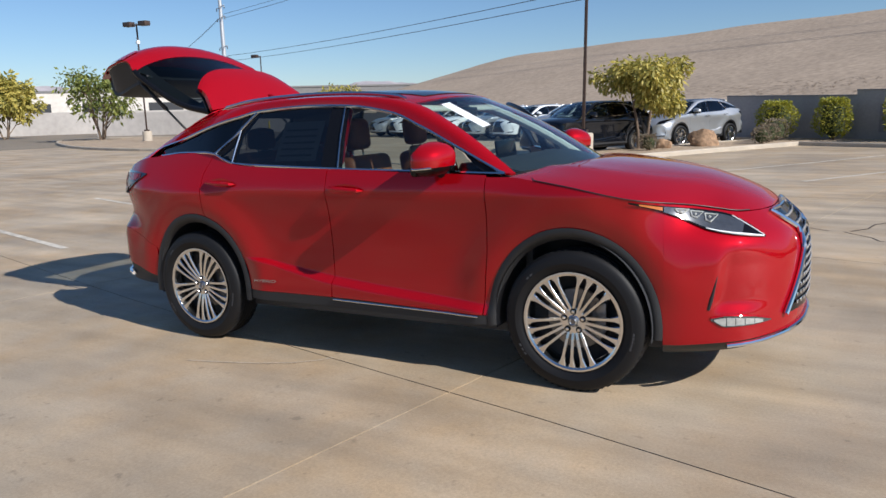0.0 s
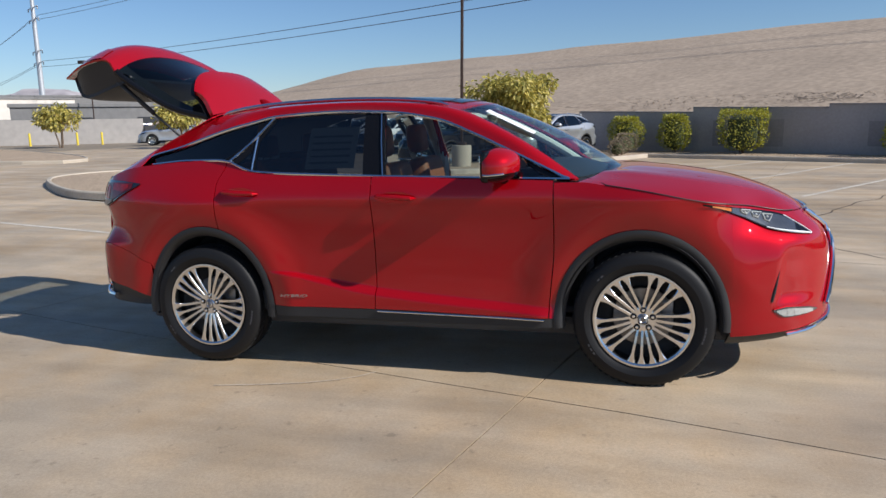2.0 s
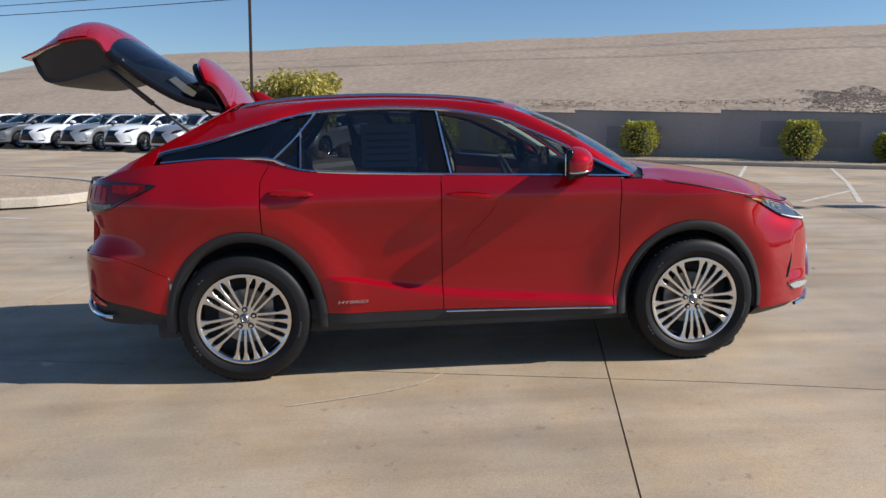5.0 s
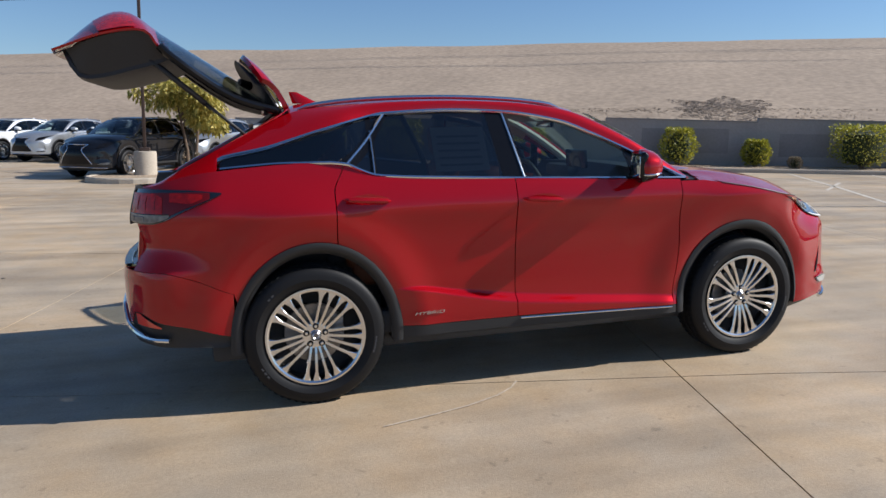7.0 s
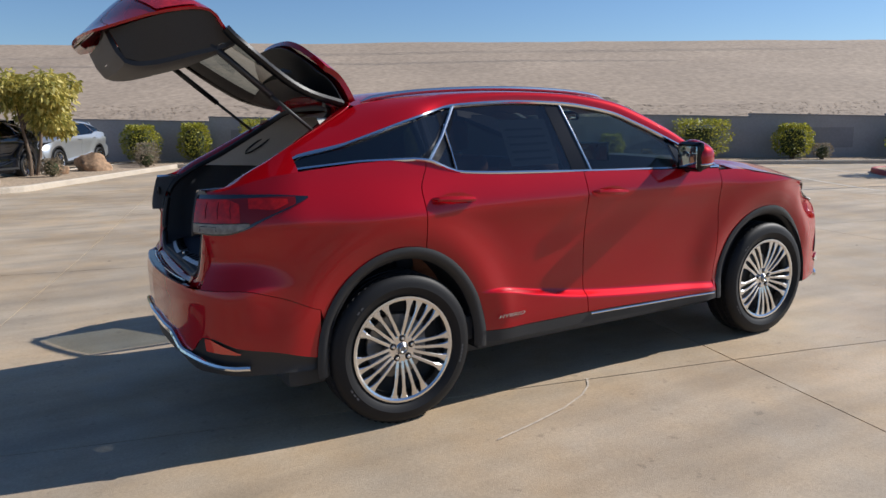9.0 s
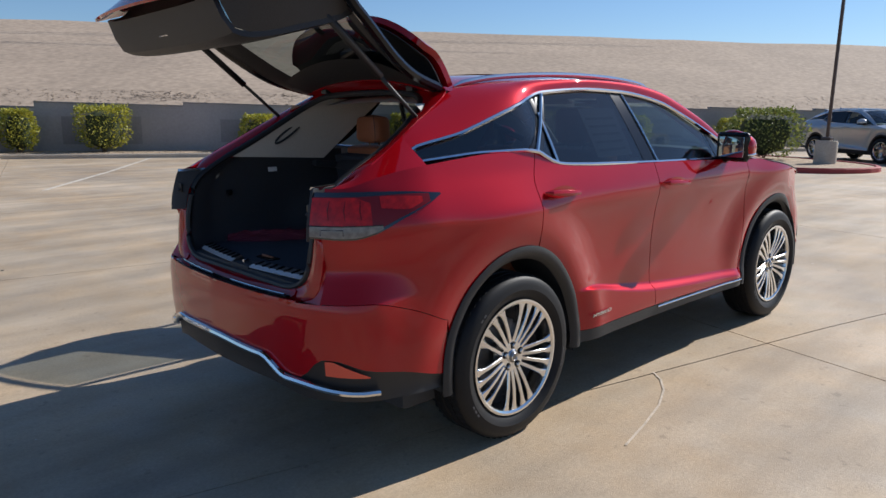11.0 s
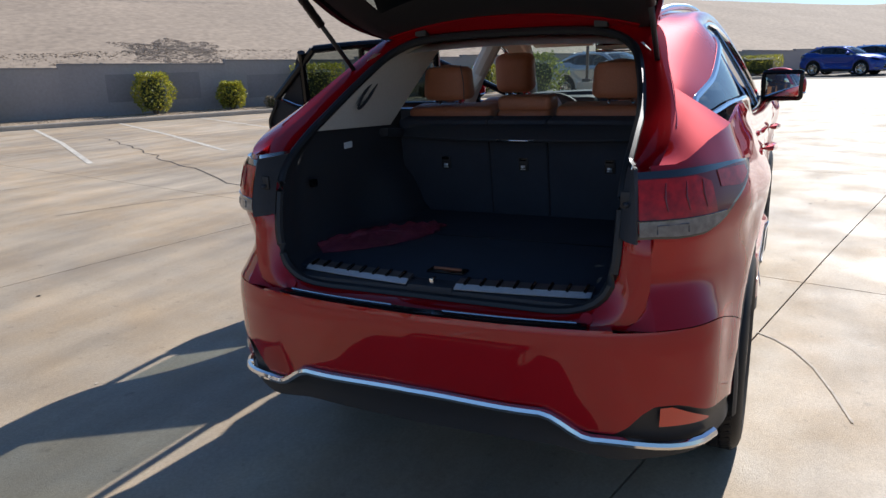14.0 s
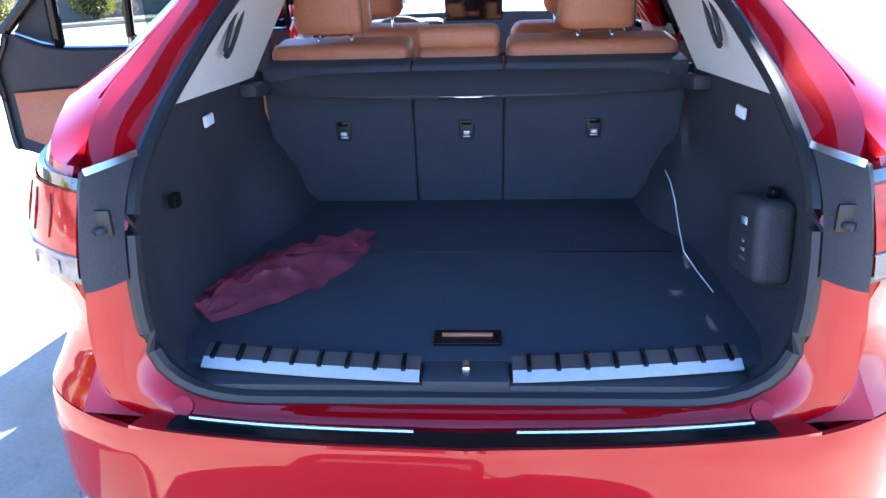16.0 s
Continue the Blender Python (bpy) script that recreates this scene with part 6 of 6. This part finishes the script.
    part("twig_heart", grid_bm(16, 7, heart, wrap=True), "leaf_shade", s)
    return s


M["leaf_shade"] = material("shaded_foliage", (0.035, 0.045, 0.012), 0.9, grain=0.5, scale=12)
for k, (u, n, w, h, sq, lab) in enumerate((
        (-11.0, 23.6, 1.65, 1.40, False, "round green shrub in the gravel strip"),
        (-9.1 + 0.05, 24.0, 1.45, 1.45, False, "round olive-green shrub by the wall"),
        (-6.35, 24.0, 1.85, 1.60, True, "clipped square green shrub by the wall"),
        (-1.0, 24.0, 1.65, 1.30, False, "round yellow-green shrub by the wall"),
        (4.5, 24.0, 1.55, 1.35, False, "round yellow-green shrub with reddish tips"),
        (7.25, 24.1, 1.15, 0.95, False, "small leaning yellow-green shrub by the wall"),
        (10.75, 23.9, 2.0, 1.50, True, "clipped square green shrub by the wall"),
        (14.3, 23.9, 1.7, 1.30, False, "round green shrub by the wall"),
        (19.0, 23.9, 1.7, 1.2, False, "round green shrub by the wall"),
        (24.0, 23.9, 1.8, 1.2, True, "clipped square green shrub by the wall"),
        (29.0, 23.9, 1.7, 1.2, False, "round green shrub by the wall"),
        (34.0, 23.9, 2.4, 1.2, True, "clipped square green shrub by the wall"),
        (41.0, 23.9, 3.0, 1.2, True, "long clipped green hedge by the wall"))):
    shrub(lot(u, n, 0.10), w * 0.86, h, lab, 11 + k, sq)
shrub((20.6, 6.9, 0.10), 2.4, 1.55, "large loose grey-green shrub in the island", 41, False, "leaf_dark", 3200, "desert_shrub")
for k, (u, n, s) in enumerate(((-10.0, 21.6, 0.65), (-9.6, 20.6, 0.55), (-10.4, 22.6, 0.8), (-10.3, 15.8, 0.5), (8.4, 23.2, 0.4), (15.0, 23.0, 0.6))):
    shrub(lot(u, n, 0.10), s * 1.2, s, "small dry brown bush on the gravel", 61 + k, False, "dry_twig", 700, "dry_bush", 0.035)


def tree(at, high, wide, label, seed, mat="leaf_tree", stems=3, count=5200, leaf=0.075, clear=0.4, droop=0.7, name="tree"):
    """Several tapered stems, forked limbs and a ragged crown of hanging leaves in clumps."""
    rng = random.Random(seed)
    t = thing(name, label, "tree")
    t.location = at
    tips = []
    for k in range(stems):
        a = k * math.tau / stems + rng.uniform(-0.4, 0.4)
        base = Vector((0.10 * math.cos(a), 0.10 * math.sin(a), -0.05))
        fork = Vector((0.30 * math.cos(a), 0.30 * math.sin(a), high * clear))
        top = Vector((wide * 0.22 * math.cos(a), wide * 0.22 * math.sin(a), high * 0.72))
        part("trunk", tube_bm([base, base.lerp(fork, 0.5) + Vector((rng.uniform(-0.06, 0.06), rng.uniform(-0.06, 0.06), 0)), fork, top], [0.06 * high / 3, 0.05 * high / 3, 0.04 * high / 3, 0.012], 8), "bark", t)
        for j in range(5):
            b = a + rng.uniform(-1.3, 1.3)
            st = fork.lerp(top, rng.uniform(0.0, 0.9))
            tip = Vector((wide * rng.uniform(0.28, 0.47) * math.cos(b), wide * rng.uniform(0.28, 0.47) * math.sin(b), high * rng.uniform(0.5, 0.93)))
            part("limb", tube_bm([st, st.lerp(tip, 0.5) + Vector((0, 0, 0.12)), tip], [0.024 * high / 3, 0.016 * high / 3, 0.006], 6), "bark", t)
            tips += [tip, st.lerp(tip, 0.65), top + Vector((rng.uniform(-0.2, 0.2), rng.uniform(-0.2, 0.2), rng.uniform(0, 0.2 * high)))]
    clumps = [(p, rng.uniform(0.28, 0.50) * wide / 3) for p in tips]
    def place(r):
        c, s = clumps[int(r.random() * len(clumps))]
        d = Vector((r.gauss(0, 1), r.gauss(0, 1), r.gauss(0, 0.8)))
        d = d.normalized() * s * r.random() ** 0.4
        d.z -= 0.25 * s
        return c + d, d.normalized() if d.length else Vector((0, 0, 1))
    leaf_mesh("crown", leaves(rng, place, count, leaf, 2.4, droop), mat, t)
    return t


tree((-1.72, 19.7, 0.10), 3.0, 2.95, "small tree with hanging yellow-green leaves in the island", 5, count=8200)
tree((-44.4, 31.0, 0.0), 5.4, 5.6, "thin grey-green tree by the far wall", 8, "leaf_dark", 4, 2000, 0.15, 0.14, 0.5)
tree((-66.0, 36.5, 0.0), 6.2, 6.0, "dense dark green tree beside the lot", 9, "leaf_tree", 3, 4500, 0.22, 0.03, 0.4)
tree((-27.0, 37.0, 0.0), 3.6, 3.4, "small yellow-green tree among parked cars", 10, "leaf_tree", 3, 2600, 0.12, 0.35, 0.6)
tree((-40.0, 40.0, 0.0), 3.4, 3.2, "small yellow-green tree by the road", 14, "leaf_tree", 3, 2200, 0.12, 0.3, 0.6)


def boulder(at, size, seed, label):
    bm = bmesh.new()
    bmesh.ops.create_icosphere(bm, subdivisions=3, radius=1.0)
    for v in bm.verts:
        n = noise.noise(v.co * 1.3 + Vector((seed, 0, 0))) * 0.35 + noise.noise(v.co * 3.1 + Vector((0, seed, 0))) * 0.12
        v.co = Vector((v.co.x * size[0], v.co.y * size[1], max(-0.25, v.co.z) * size[2])) * (1 + n)
    ob = part("boulder", bm, "boulder")
    ob.location = at
    ob.rotation_euler = (0, 0, seed)
    tagged(ob, label, "boulder")


boulder((0.0, 21.6, 0.20), (0.62, 0.50, 0.52), 1.7, "large tan boulder on the gravel island")
boulder((-1.05, 20.1, 0.16), (0.28, 0.24, 0.26), 3.1, "small tan boulder beside the tree")
boulder((-26.5, 35.0, 0.16), (0.6, 0.5, 0.4), 4.4, "low tan boulder beside a small tree")


# ---- lamp posts ----
def lamp_post(at, high, label, heads=2, base=True):
    post = thing("street_lamp", label, "lamp post")
    post.matrix_basis = pose(*at, 0.6, 1.1, 0)
    if base:
        part("concrete_base", lathe_bm([(0.0, -0.05), (0.30, -0.05), (0.30, 0.72), (0.28, 0.76), (0.0, 0.77)], 28, axis="z"), "kerb", post)
        part("base_cover", box_bm((0.26, 0.26, 0.10), (0, 0, 0.81), 0.02), "pole", post)
    part("pole", box_bm((0.08, 0.08, high), (0, 0, high / 2 + (0.75 if base else 0)), 0.008), "pole", post)
    top = high + (0.75 if base else 0)
    for k in range(heads):
        s = 1 if k else -1
        arm = part("lamp_arm", tube_bm([(0, 0, top - 0.1), (s * 0.45, 0, top - 0.05)], 0.035, 8), "pole", post)
        part("lamp_head", box_bm((0.68, 0.44, 0.30), (s * 0.72, 0, top - 0.02), 0.05), "pole", post)
    return post


lamp_post((-2.72, 16.65, 0.0), 7.5, "square brown steel lamp post on a round concrete base")
lamp_post((19.7, 4.7, 0.0), 7.5, "square brown steel lamp post on a round concrete base")
far_post = lamp_post((-36.0, 28.2, 0.0), 6.8, "twin-head lamp post with a camera on a round base")
part("camera_arm", tube_bm([(0, 0, 6.6), (0.5, -0.5, 6.6)], 0.03, 6), "pole", far_post)
part("dome_camera", lathe_bm([(0.0, 6.25), (0.12, 6.3), (0.13, 6.45), (0.05, 6.55)], 14, axis="z"), "paper", far_post)
lamp_post((-46.5, 51.0, 0.0), 6.6, "single-head lamp post at the far end of the lot", 1)


# ---- utility poles and wires ----
def utility_pole(at, high, label):
    p = thing("utility_pole", label, "utility pole")
    p.location = at
    part("pole", tube_bm([(0, 0, -0.2), (0, 0, high)], [0.55, 0.32], 14), "galvanised", p)
    for z in (high * 0.52, high * 0.60, high * 0.82, high * 0.90):
        arm = part("cross_arm", tube_bm([(-2.2, 1.2, z), (2.2, -1.2, z + 0.1)], 0.10, 8), "galvanised", p)
        for s in (-1, 1):
            part("insulator", tube_bm([(s * 2.2, -s * 1.2, z - 0.5), (s * 2.2, -s * 1.2, z)], 0.09, 8), "alloy_dark", arm)
    return p


p1, p2, p0 = Vector((-103, 103, 0)), Vector((-8, 55, 0)), Vector((-250, 205, 0))
utility_pole(p1, 25, "tall pale steel utility pole with cross arms")
utility_pole(p0, 25, "distant pale steel utility pole with cross arms")


def wire(a, b, sag, label="thin dark overhead power wire"):
    pts = [a.lerp(b, k / 24) - Vector((0, 0, sag * 4 * (k / 24) * (1 - k / 24))) for k in range(25)]
    tagged(part("power_wire", tube_bm(pts, 0.035, 5), "wire"), label, "wire", "overhead wires")


for z, off in ((12.4, -2.2), (13.2, 2.2), (20.5, -2.2), (21.0, 2.2)):
    d = Vector((off, -off * 0.55, z))
    wire(p1 + d, p2 + Vector((60, -30, 0)) + d, 1.6)
    wire(p0 + d, p1 + d, 2.0)


# ---- far edge of the lot ----
def block_building(name, at, size, turn, mat, label, windows=0, roof_mat="grey_wall", bands=False):
    b = thing(name, label, "building")
    b.matrix_basis = pose(*at, 0, 0, turn)
    part("wall", box_bm(size, (0, 0, size[2] / 2), 0.03), mat, b, smooth=False)
    part("roof", box_bm((size[0] + 0.3, size[1] + 0.3, 0.35), (0, 0, size[2] + 0.12), 0.05), roof_mat, b, smooth=False)
    for k in range(windows):
        x = -size[0] / 2 + size[0] * (k + 0.5) / windows
        w = part("window", box_bm((size[0] / windows * 0.55, 0.2, size[2] * 0.45), (x, -size[1] / 2, size[2] * 0.48), 0.02), "soft_black" if not bands else "paper", b, smooth=False)
        part("sill", box_bm((size[0] / windows * 0.6, 0.3, 0.15), (x, -size[1] / 2 - 0.05, size[2] * 0.24), 0.02), roof_mat, w, smooth=False)
    return b


block_building("warehouse", (-118, 78, 0), (62, 24, 6.2), 58, "stucco", "long pale stucco warehouse beyond the wall", 6)
block_building("warehouse", (-132, 118, 0), (44, 24, 7.5), 52, "stucco", "pale flat-roofed warehouse in the distance", 5)
block_building("office_block", (-96, 118, 0), (46, 16, 7.0), 42, "grey_wall", "grey building with a row of white panels", 12, bands=True)
block_building("garage", (-46, 60, 0), (26, 10, 3.4), 40, "grey_wall", "low grey service building with open bays", 3)
for a, b, z in (((-95, 20), (-70, 62), 2.7), ((-70, 62), (-58, 66), 2.6), ((-60, 42), (-42, 52), 2.3)):
    d = Vector((b[0] - a[0], b[1] - a[1], 0))
    w = part("wall_far", box_bm((d.length, 0.2, z), ((a[0] + b[0]) / 2, (a[1] + b[1]) / 2, z / 2 - 0.1), 0.0, Matrix.Rotation(math.atan2(d.y, d.x), 4, "Z")), "far_wall", smooth=False)
    tagged(w, "plain grey block wall at the lot's edge", "wall", kind="structure")
for x, y in ((-44, 46), (-42.5, 47.2), (-47, 44)):
    bl = part("bollard", lathe_bm([(0.0, 1.08), (0.07, 1.06), (0.09, 1.0), (0.09, -0.05)], 14, axis="z"), "yellow")
    bl.location = (x, y, 0)
    tagged(bl, "yellow painted steel bollard", "bollard", "bollards")


def ridge(az0, az1, far, peaks, seed, mat, label):
    """A far range, as one long rugged slope."""
    def f(u, v):
        a = radians(az0 + (az1 - az0) * u)
        top = peaks(az0 + (az1 - az0) * u) + 0.25 * noise.noise(Vector((u * 22, seed, 0))) + 0.12 * noise.noise(Vector((u * 70, seed, 3)))
        d = far * (1 + 0.25 * v + 0.03 * noise.noise(Vector((u * 30, v * 5, seed))))
        return Vector((d * math.cos(a), d * math.sin(a), -5 + (d * math.tan(radians(top)) + 5) * v))
    tagged(part("backdrop_mountains", grid_bm(160, 10, f), mat), label, "mountains", kind="structure")


ridge(105, 150, 1800, curve1((105, 1.7), (118, 2.0), (124, 2.45), (128, 2.0), (131, 2.25), (134.7, 2.75), (138, 2.0), (143, 2.1), (147, 2.45), (150, 2.0)), 3, "mountain", "hazy brown desert mountains on the horizon")
ridge(150, 200, 1800, curve1((150, 2.0), (160, 1.6), (175, 1.9), (200, 1.4)), 6, "mountain", "hazy brown desert mountains on the horizon")
ridge(-160, 0, 1900, curve1((-160, 1.4), (-120, 1.8), (-80, 1.3), (-40, 1.7), (0, 1.4)), 9, "mountain", "hazy brown desert mountains on the horizon")

# ---- parked cars ----
def parked(base, label, u, n, turn=-119.3, at=None):
    """A copy of a car with its front axle over (u, n), facing away from the wall."""
    p = lot(u, n) if at is None else Vector((*at, 0))
    c = math.radians(turn)
    m = pose(p.x - 2.79 * math.cos(c), p.y - 2.79 * math.sin(c), 0, 0, 0, turn)
    ob = copy_thing(base, m) if base.get("placed") else base
    if ob is base:
        base.matrix_basis = m
        base["placed"] = 1
    ob["label"] = label
    ob["group"] = "parked cars"
    return ob


def plain_car(colour, label, name="parked_suv"):
    car = build_car(name, label, colour, False, False)
    part("cabin_lining", box_bm((2.5, 1.3, 0.55), (1.0, 0, 0.95), 0.1), "soft_black", car)
    part("tailgate", grid_bm(10, 10, lambda u, v: Vector((-0.04 - 0.88 * u ** 1.3 - 0.03 * math.sin(math.pi * v), -0.58 + 1.16 * v, 1.68 - 0.88 * u))), colour, car, thick=0.02)
    part("rear_window", grid_bm(4, 6, lambda u, v: Vector((-0.14 - 0.36 * u - 0.04 * math.sin(math.pi * v), -0.50 + 1.0 * v, 1.63 - 0.30 * u))), "side_glass", car)
    for y in (-0.40, 0.40):
        part("seat", box_bm((0.16, 0.44, 0.65), (1.2, y, 1.05), 0.06), "soft_black", car)
    return car


black = plain_car("black_paint", "glossy black SUV parked by the lamp post")
parked(black, "glossy black SUV parked by the lamp post", -12.05, 13.4)
silver = plain_car("silver_paint", "silver SUV parked nose out by the wall")
parked(silver, "silver SUV parked nose out beside the tree island", -12.75, 19.2)
white = plain_car("white_paint", "white SUV parked in a row")
parked(white, "white SUV parked in a long row", -17.6, 20.4)
parked(silver, "silver SUV parked in a long row", -20.35, 20.4)
parked(white, "white SUV parked in a long row", -23.1, 20.4)
parked(silver, "silver SUV parked in a long row", -25.85, 20.4)
parked(white, "white SUV parked in a long row", -28.6, 20.4)
grey = plain_car("grey_paint", "dark grey SUV parked in a row")
parked(grey, "dark grey SUV parked in a long row", -31.35, 20.4)
parked(white, "white SUV parked in a long row", -34.1, 20.4)
parked(silver, "silver SUV parked in a long row", -36.85, 20.4)
parked(silver, "silver SUV parked beyond the red-kerbed island", 0, 0, at=(23.4, 3.7))
blue = plain_car("blue_paint", "dark blue SUV parked at the lot's far side")
parked(blue, "dark blue SUV parked at the lot's far side", 0, 0, at=(46.5, -5.1))
bright = plain_car("bright_blue_paint", "bright blue SUV parked at the lot's far side")
parked(bright, "bright blue SUV parked at the lot's far side", 0, 0, at=(48.3, -7.4))


def side_cut(profile, half):
    """A body of one side profile (x, z), as wide as twice half, with its edges eased."""
    bm = bmesh.new()
    a, b = ([bm.verts.new((x, y, z)) for x, z in profile] for y in (-half, half))
    bm.faces.new(a)
    bm.faces.new(b[::-1])
    for k in range(len(profile)):
        n = (k + 1) % len(profile)
        bm.faces.new((a[k], b[k], b[n], a[n]))
    bmesh.ops.bevel(bm, geom=list(bm.edges), offset=0.035, segments=2, affect="EDGES")
    return bm


def pickup(label, at, turn, cladding=True):
    """A crew-cab pickup truck: cladding, body, cab, bed, glass, lamps and wheels."""
    t = thing("pickup_truck", label, "truck", "parked cars")
    t.matrix_basis = pose(*at, 0, 0, turn)
    part("cladding", side_cut([(-1.35, 0.48), (-0.55, 0.42), (3.2, 0.42), (4.25, 0.45), (4.3, 0.78), (-1.38, 0.82)], 0.96), "black_plastic" if cladding else "white_paint", t)
    part("body", side_cut([(-1.36, 0.80), (4.28, 0.76), (4.26, 0.98), (3.9, 1.10), (2.7, 1.17), (-1.36, 1.20)], 0.945), "white_paint", t)
    part("cab", side_cut([(0.25, 1.16), (2.80, 1.16), (2.05, 1.80), (1.8, 1.86), (0.62, 1.86), (0.45, 1.80)], 0.80), "white_paint", t)
    part("windscreen", side_cut([(2.64, 1.22), (2.80, 1.22), (2.12, 1.79), (2.0, 1.79)], 0.70), "windscreen", t)
    for side in (-1, 1):
        for x0, x1, x2, x3 in ((1.50, 2.52, 1.98, 1.50), (0.62, 1.38, 1.38, 0.70)):
            bm = bmesh.new()
            v = [bm.verts.new((x, side * (0.812 + d), z)) for d in (0, -0.03) for x, z in ((x0, 1.24), (x1, 1.24), (x2, 1.74), (x3, 1.74))]
            for f in ((0, 1, 2, 3), (7, 6, 5, 4), (0, 4, 5, 1), (1, 5, 6, 2), (2, 6, 7, 3), (3, 7, 4, 0)):
                bm.faces.new([v[k] for k in f])
            part("side_window", bm, "gloss_black", t, smooth=False)
        part("tail_lamp", box_bm((0.10, 0.16, 0.30), (-1.36, side * 0.86, 1.0), 0.02), "lamp_red", t)
        part("headlamp", box_bm((0.12, 0.30, 0.16), (4.24, side * 0.72, 0.92), 0.03), "lamp_clear", t)
    first = wheel(t, False)
    for k, (x, side) in enumerate(((-0.1, -1), (-0.1, 1), (3.35, -1), (3.35, 1))):
        m = pose(x, side * 0.86, 0.391, 0, 0, 0 if side < 0 else 180)
        if k == 0:
            first.matrix_basis = m
        else:
            copy_thing(first, m)
    return t


pickup("white crew-cab pickup truck with dark lower cladding", (54.0, -12.0, 0.0), 83)
pickup("white pickup truck parked behind another one", (58.6, -16.2, 0.0), 84, False)
parked(white, "white SUV parked among others far off", 0, 0, 85, (64.0, -16.5))
parked(silver, "silver SUV parked among others far off", 0, 0, 85, (70.0, -24.0))
parked(silver, "silver SUV standing side-on at the lot's edge", 0, 0, -30, (33.5, -14.5))
parked(silver, "silver SUV standing side-on at the far gate", 0, 0, -152, (-34.8, 44.0))
parked(white, "white SUV parked behind a small tree", 0, 0, -125, (-24.0, 40.0))
parked(blue, "dark blue SUV parked at the far gate", 0, 0, -125, (-44.0, 52.0))

# ---- marks on the lot ----
lines = thing("parking_lines", "worn white stall lines on the concrete", "parking lines", kind="structure")
for u in (-4.6, -2.05, 0.4, 2.75, 5.25, 7.8, 10.35, 12.9, 15.5, 18.0, 20.6, 23.2):
    strip("stall_line", [lot(u - 0.25, 11.2), lot(u, 16), lot(u + 0.1, 21.85)], 0.10, "line", 0.004, lines)
for v in (0.05, 2.8, 5.5):
    strip("stall_line", [(-4.7, (v + 4.7 * 0.23) / 0.973, 0), (-9.6, (v + 9.6 * 0.23) / 0.973, 0)], 0.10, "line", 0.004, lines)
for dx in (4.8, 9.6):
    strip("stall_line", [(4.0 + dx, 5.6 + 0.4 * dx, 0), (6.4 + dx, 7.6 + 0.4 * dx, 0)], 0.09, "line", 0.004, lines)
scuff = strip("scuff_mark", [(0.29, -1.33, 0), (0.55, -1.27, 0), (0.80, -1.20, 0), (1.00, -1.11, 0), (1.12, -1.02, 0), (1.19, -0.93, 0)], 0.012, "scuff", 0.004, label="pale curved scratch on the concrete", category="scratch")
rng = random.Random(21)
crack_pts = [(9.29 - 5.16 * k / 26 + rng.uniform(-0.08, 0.08), 13.68 - 8.65 * k / 26 + rng.uniform(-0.06, 0.06), 0) for k in range(27)]
strip("crack", crack_pts, 0.022, "joint", 0.004, label="dark ragged crack in the concrete", category="crack", dense=False)
strip("crack", [(4.13 + 0.12 * k + rng.uniform(-0.03, 0.03), 5.03 - 0.17 * k + rng.uniform(-0.03, 0.03), 0) for k in range(12)], 0.014, "joint", 0.004, label="fine dark crack in the concrete", category="crack", dense=False)
strip("crack", [(4.0 - 0.2 * k + rng.uniform(-0.04, 0.04), 5.05 + 0.12 * k + rng.uniform(-0.04, 0.04), 0) for k in range(10)], 0.014, "joint", 0.004, label="fine dark crack in the concrete", category="crack", dense=False)
for k in range(46):
    a, r = rng.random() * math.tau, rng.uniform(2.6, 7.5)
    x, y = 0.8 + r * math.cos(a), -1.5 + r * math.sin(a)
    if -1.2 < x < 4.1 and -1.0 < y < 1.2:
        continue
    bm = bmesh.new()
    n = 7
    s = rng.uniform(0.008, 0.025)
    bm.faces.new([bm.verts.new((x + s * rng.uniform(0.5, 1.2) * math.cos(i * math.tau / n), y + s * rng.uniform(0.5, 1.2) * math.sin(i * math.tau / n), ground_z(x, y) + 0.004)) for i in range(n)])
    part("spot", bm, "joint" if k % 3 else "scuff", ground, smooth=False)

# ---- slabs of the lot, each with its open joints ----
def slab(cx, cy, fine):
    """One slab round a centre of the turned grid, following the fall of the lot."""
    n = 8 if fine else 1
    half, bm = 2.4 - 0.0045, bmesh.new()
    def at(i, j, drop=0.0):
        p, q = cx + half * (2 * i / n - 1), cy + half * (2 * j / n - 1)
        x, y = 2.17 + p * 0.973 + q * 0.23, -1.17 - p * 0.23 + q * 0.973
        return bm.verts.new((x, y, ground_z(x, y) - drop))
    top = [[at(i, j) for j in range(n + 1)] for i in range(n + 1)]
    for i in range(n):
        for j in range(n):
            bm.faces.new((top[i][j], top[i + 1][j], top[i + 1][j + 1], top[i][j + 1]))
    rim = [(i, 0) for i in range(n)] + [(n, j) for j in range(n)] + [(n - i, n) for i in range(n)] + [(0, n - j) for j in range(n)]
    low = [at(i, j, 0.017) for i, j in rim]
    for k in range(len(rim)):
        a, b = rim[k], rim[(k + 1) % len(rim)]
        bm.faces.new((top[a[0]][a[1]], low[k], low[(k + 1) % len(rim)], top[b[0]][b[1]]))
    return part("slab", bm, "concrete", ground, smooth=False, merge=False)


for i in range(-8, 9):
    for j in range(-8, 9):
        cx, cy = 4.8 * (i - 0.5), 4.8 * (j - 0.5)
        x, y = 2.17 + cx * 0.973 + cy * 0.23, -1.17 - cx * 0.23 + cy * 0.973
        if x * 0.489 + y * 0.872 > 26:
            continue
        slab(cx, cy, -19 < x < 6 and -15 < y < 15)
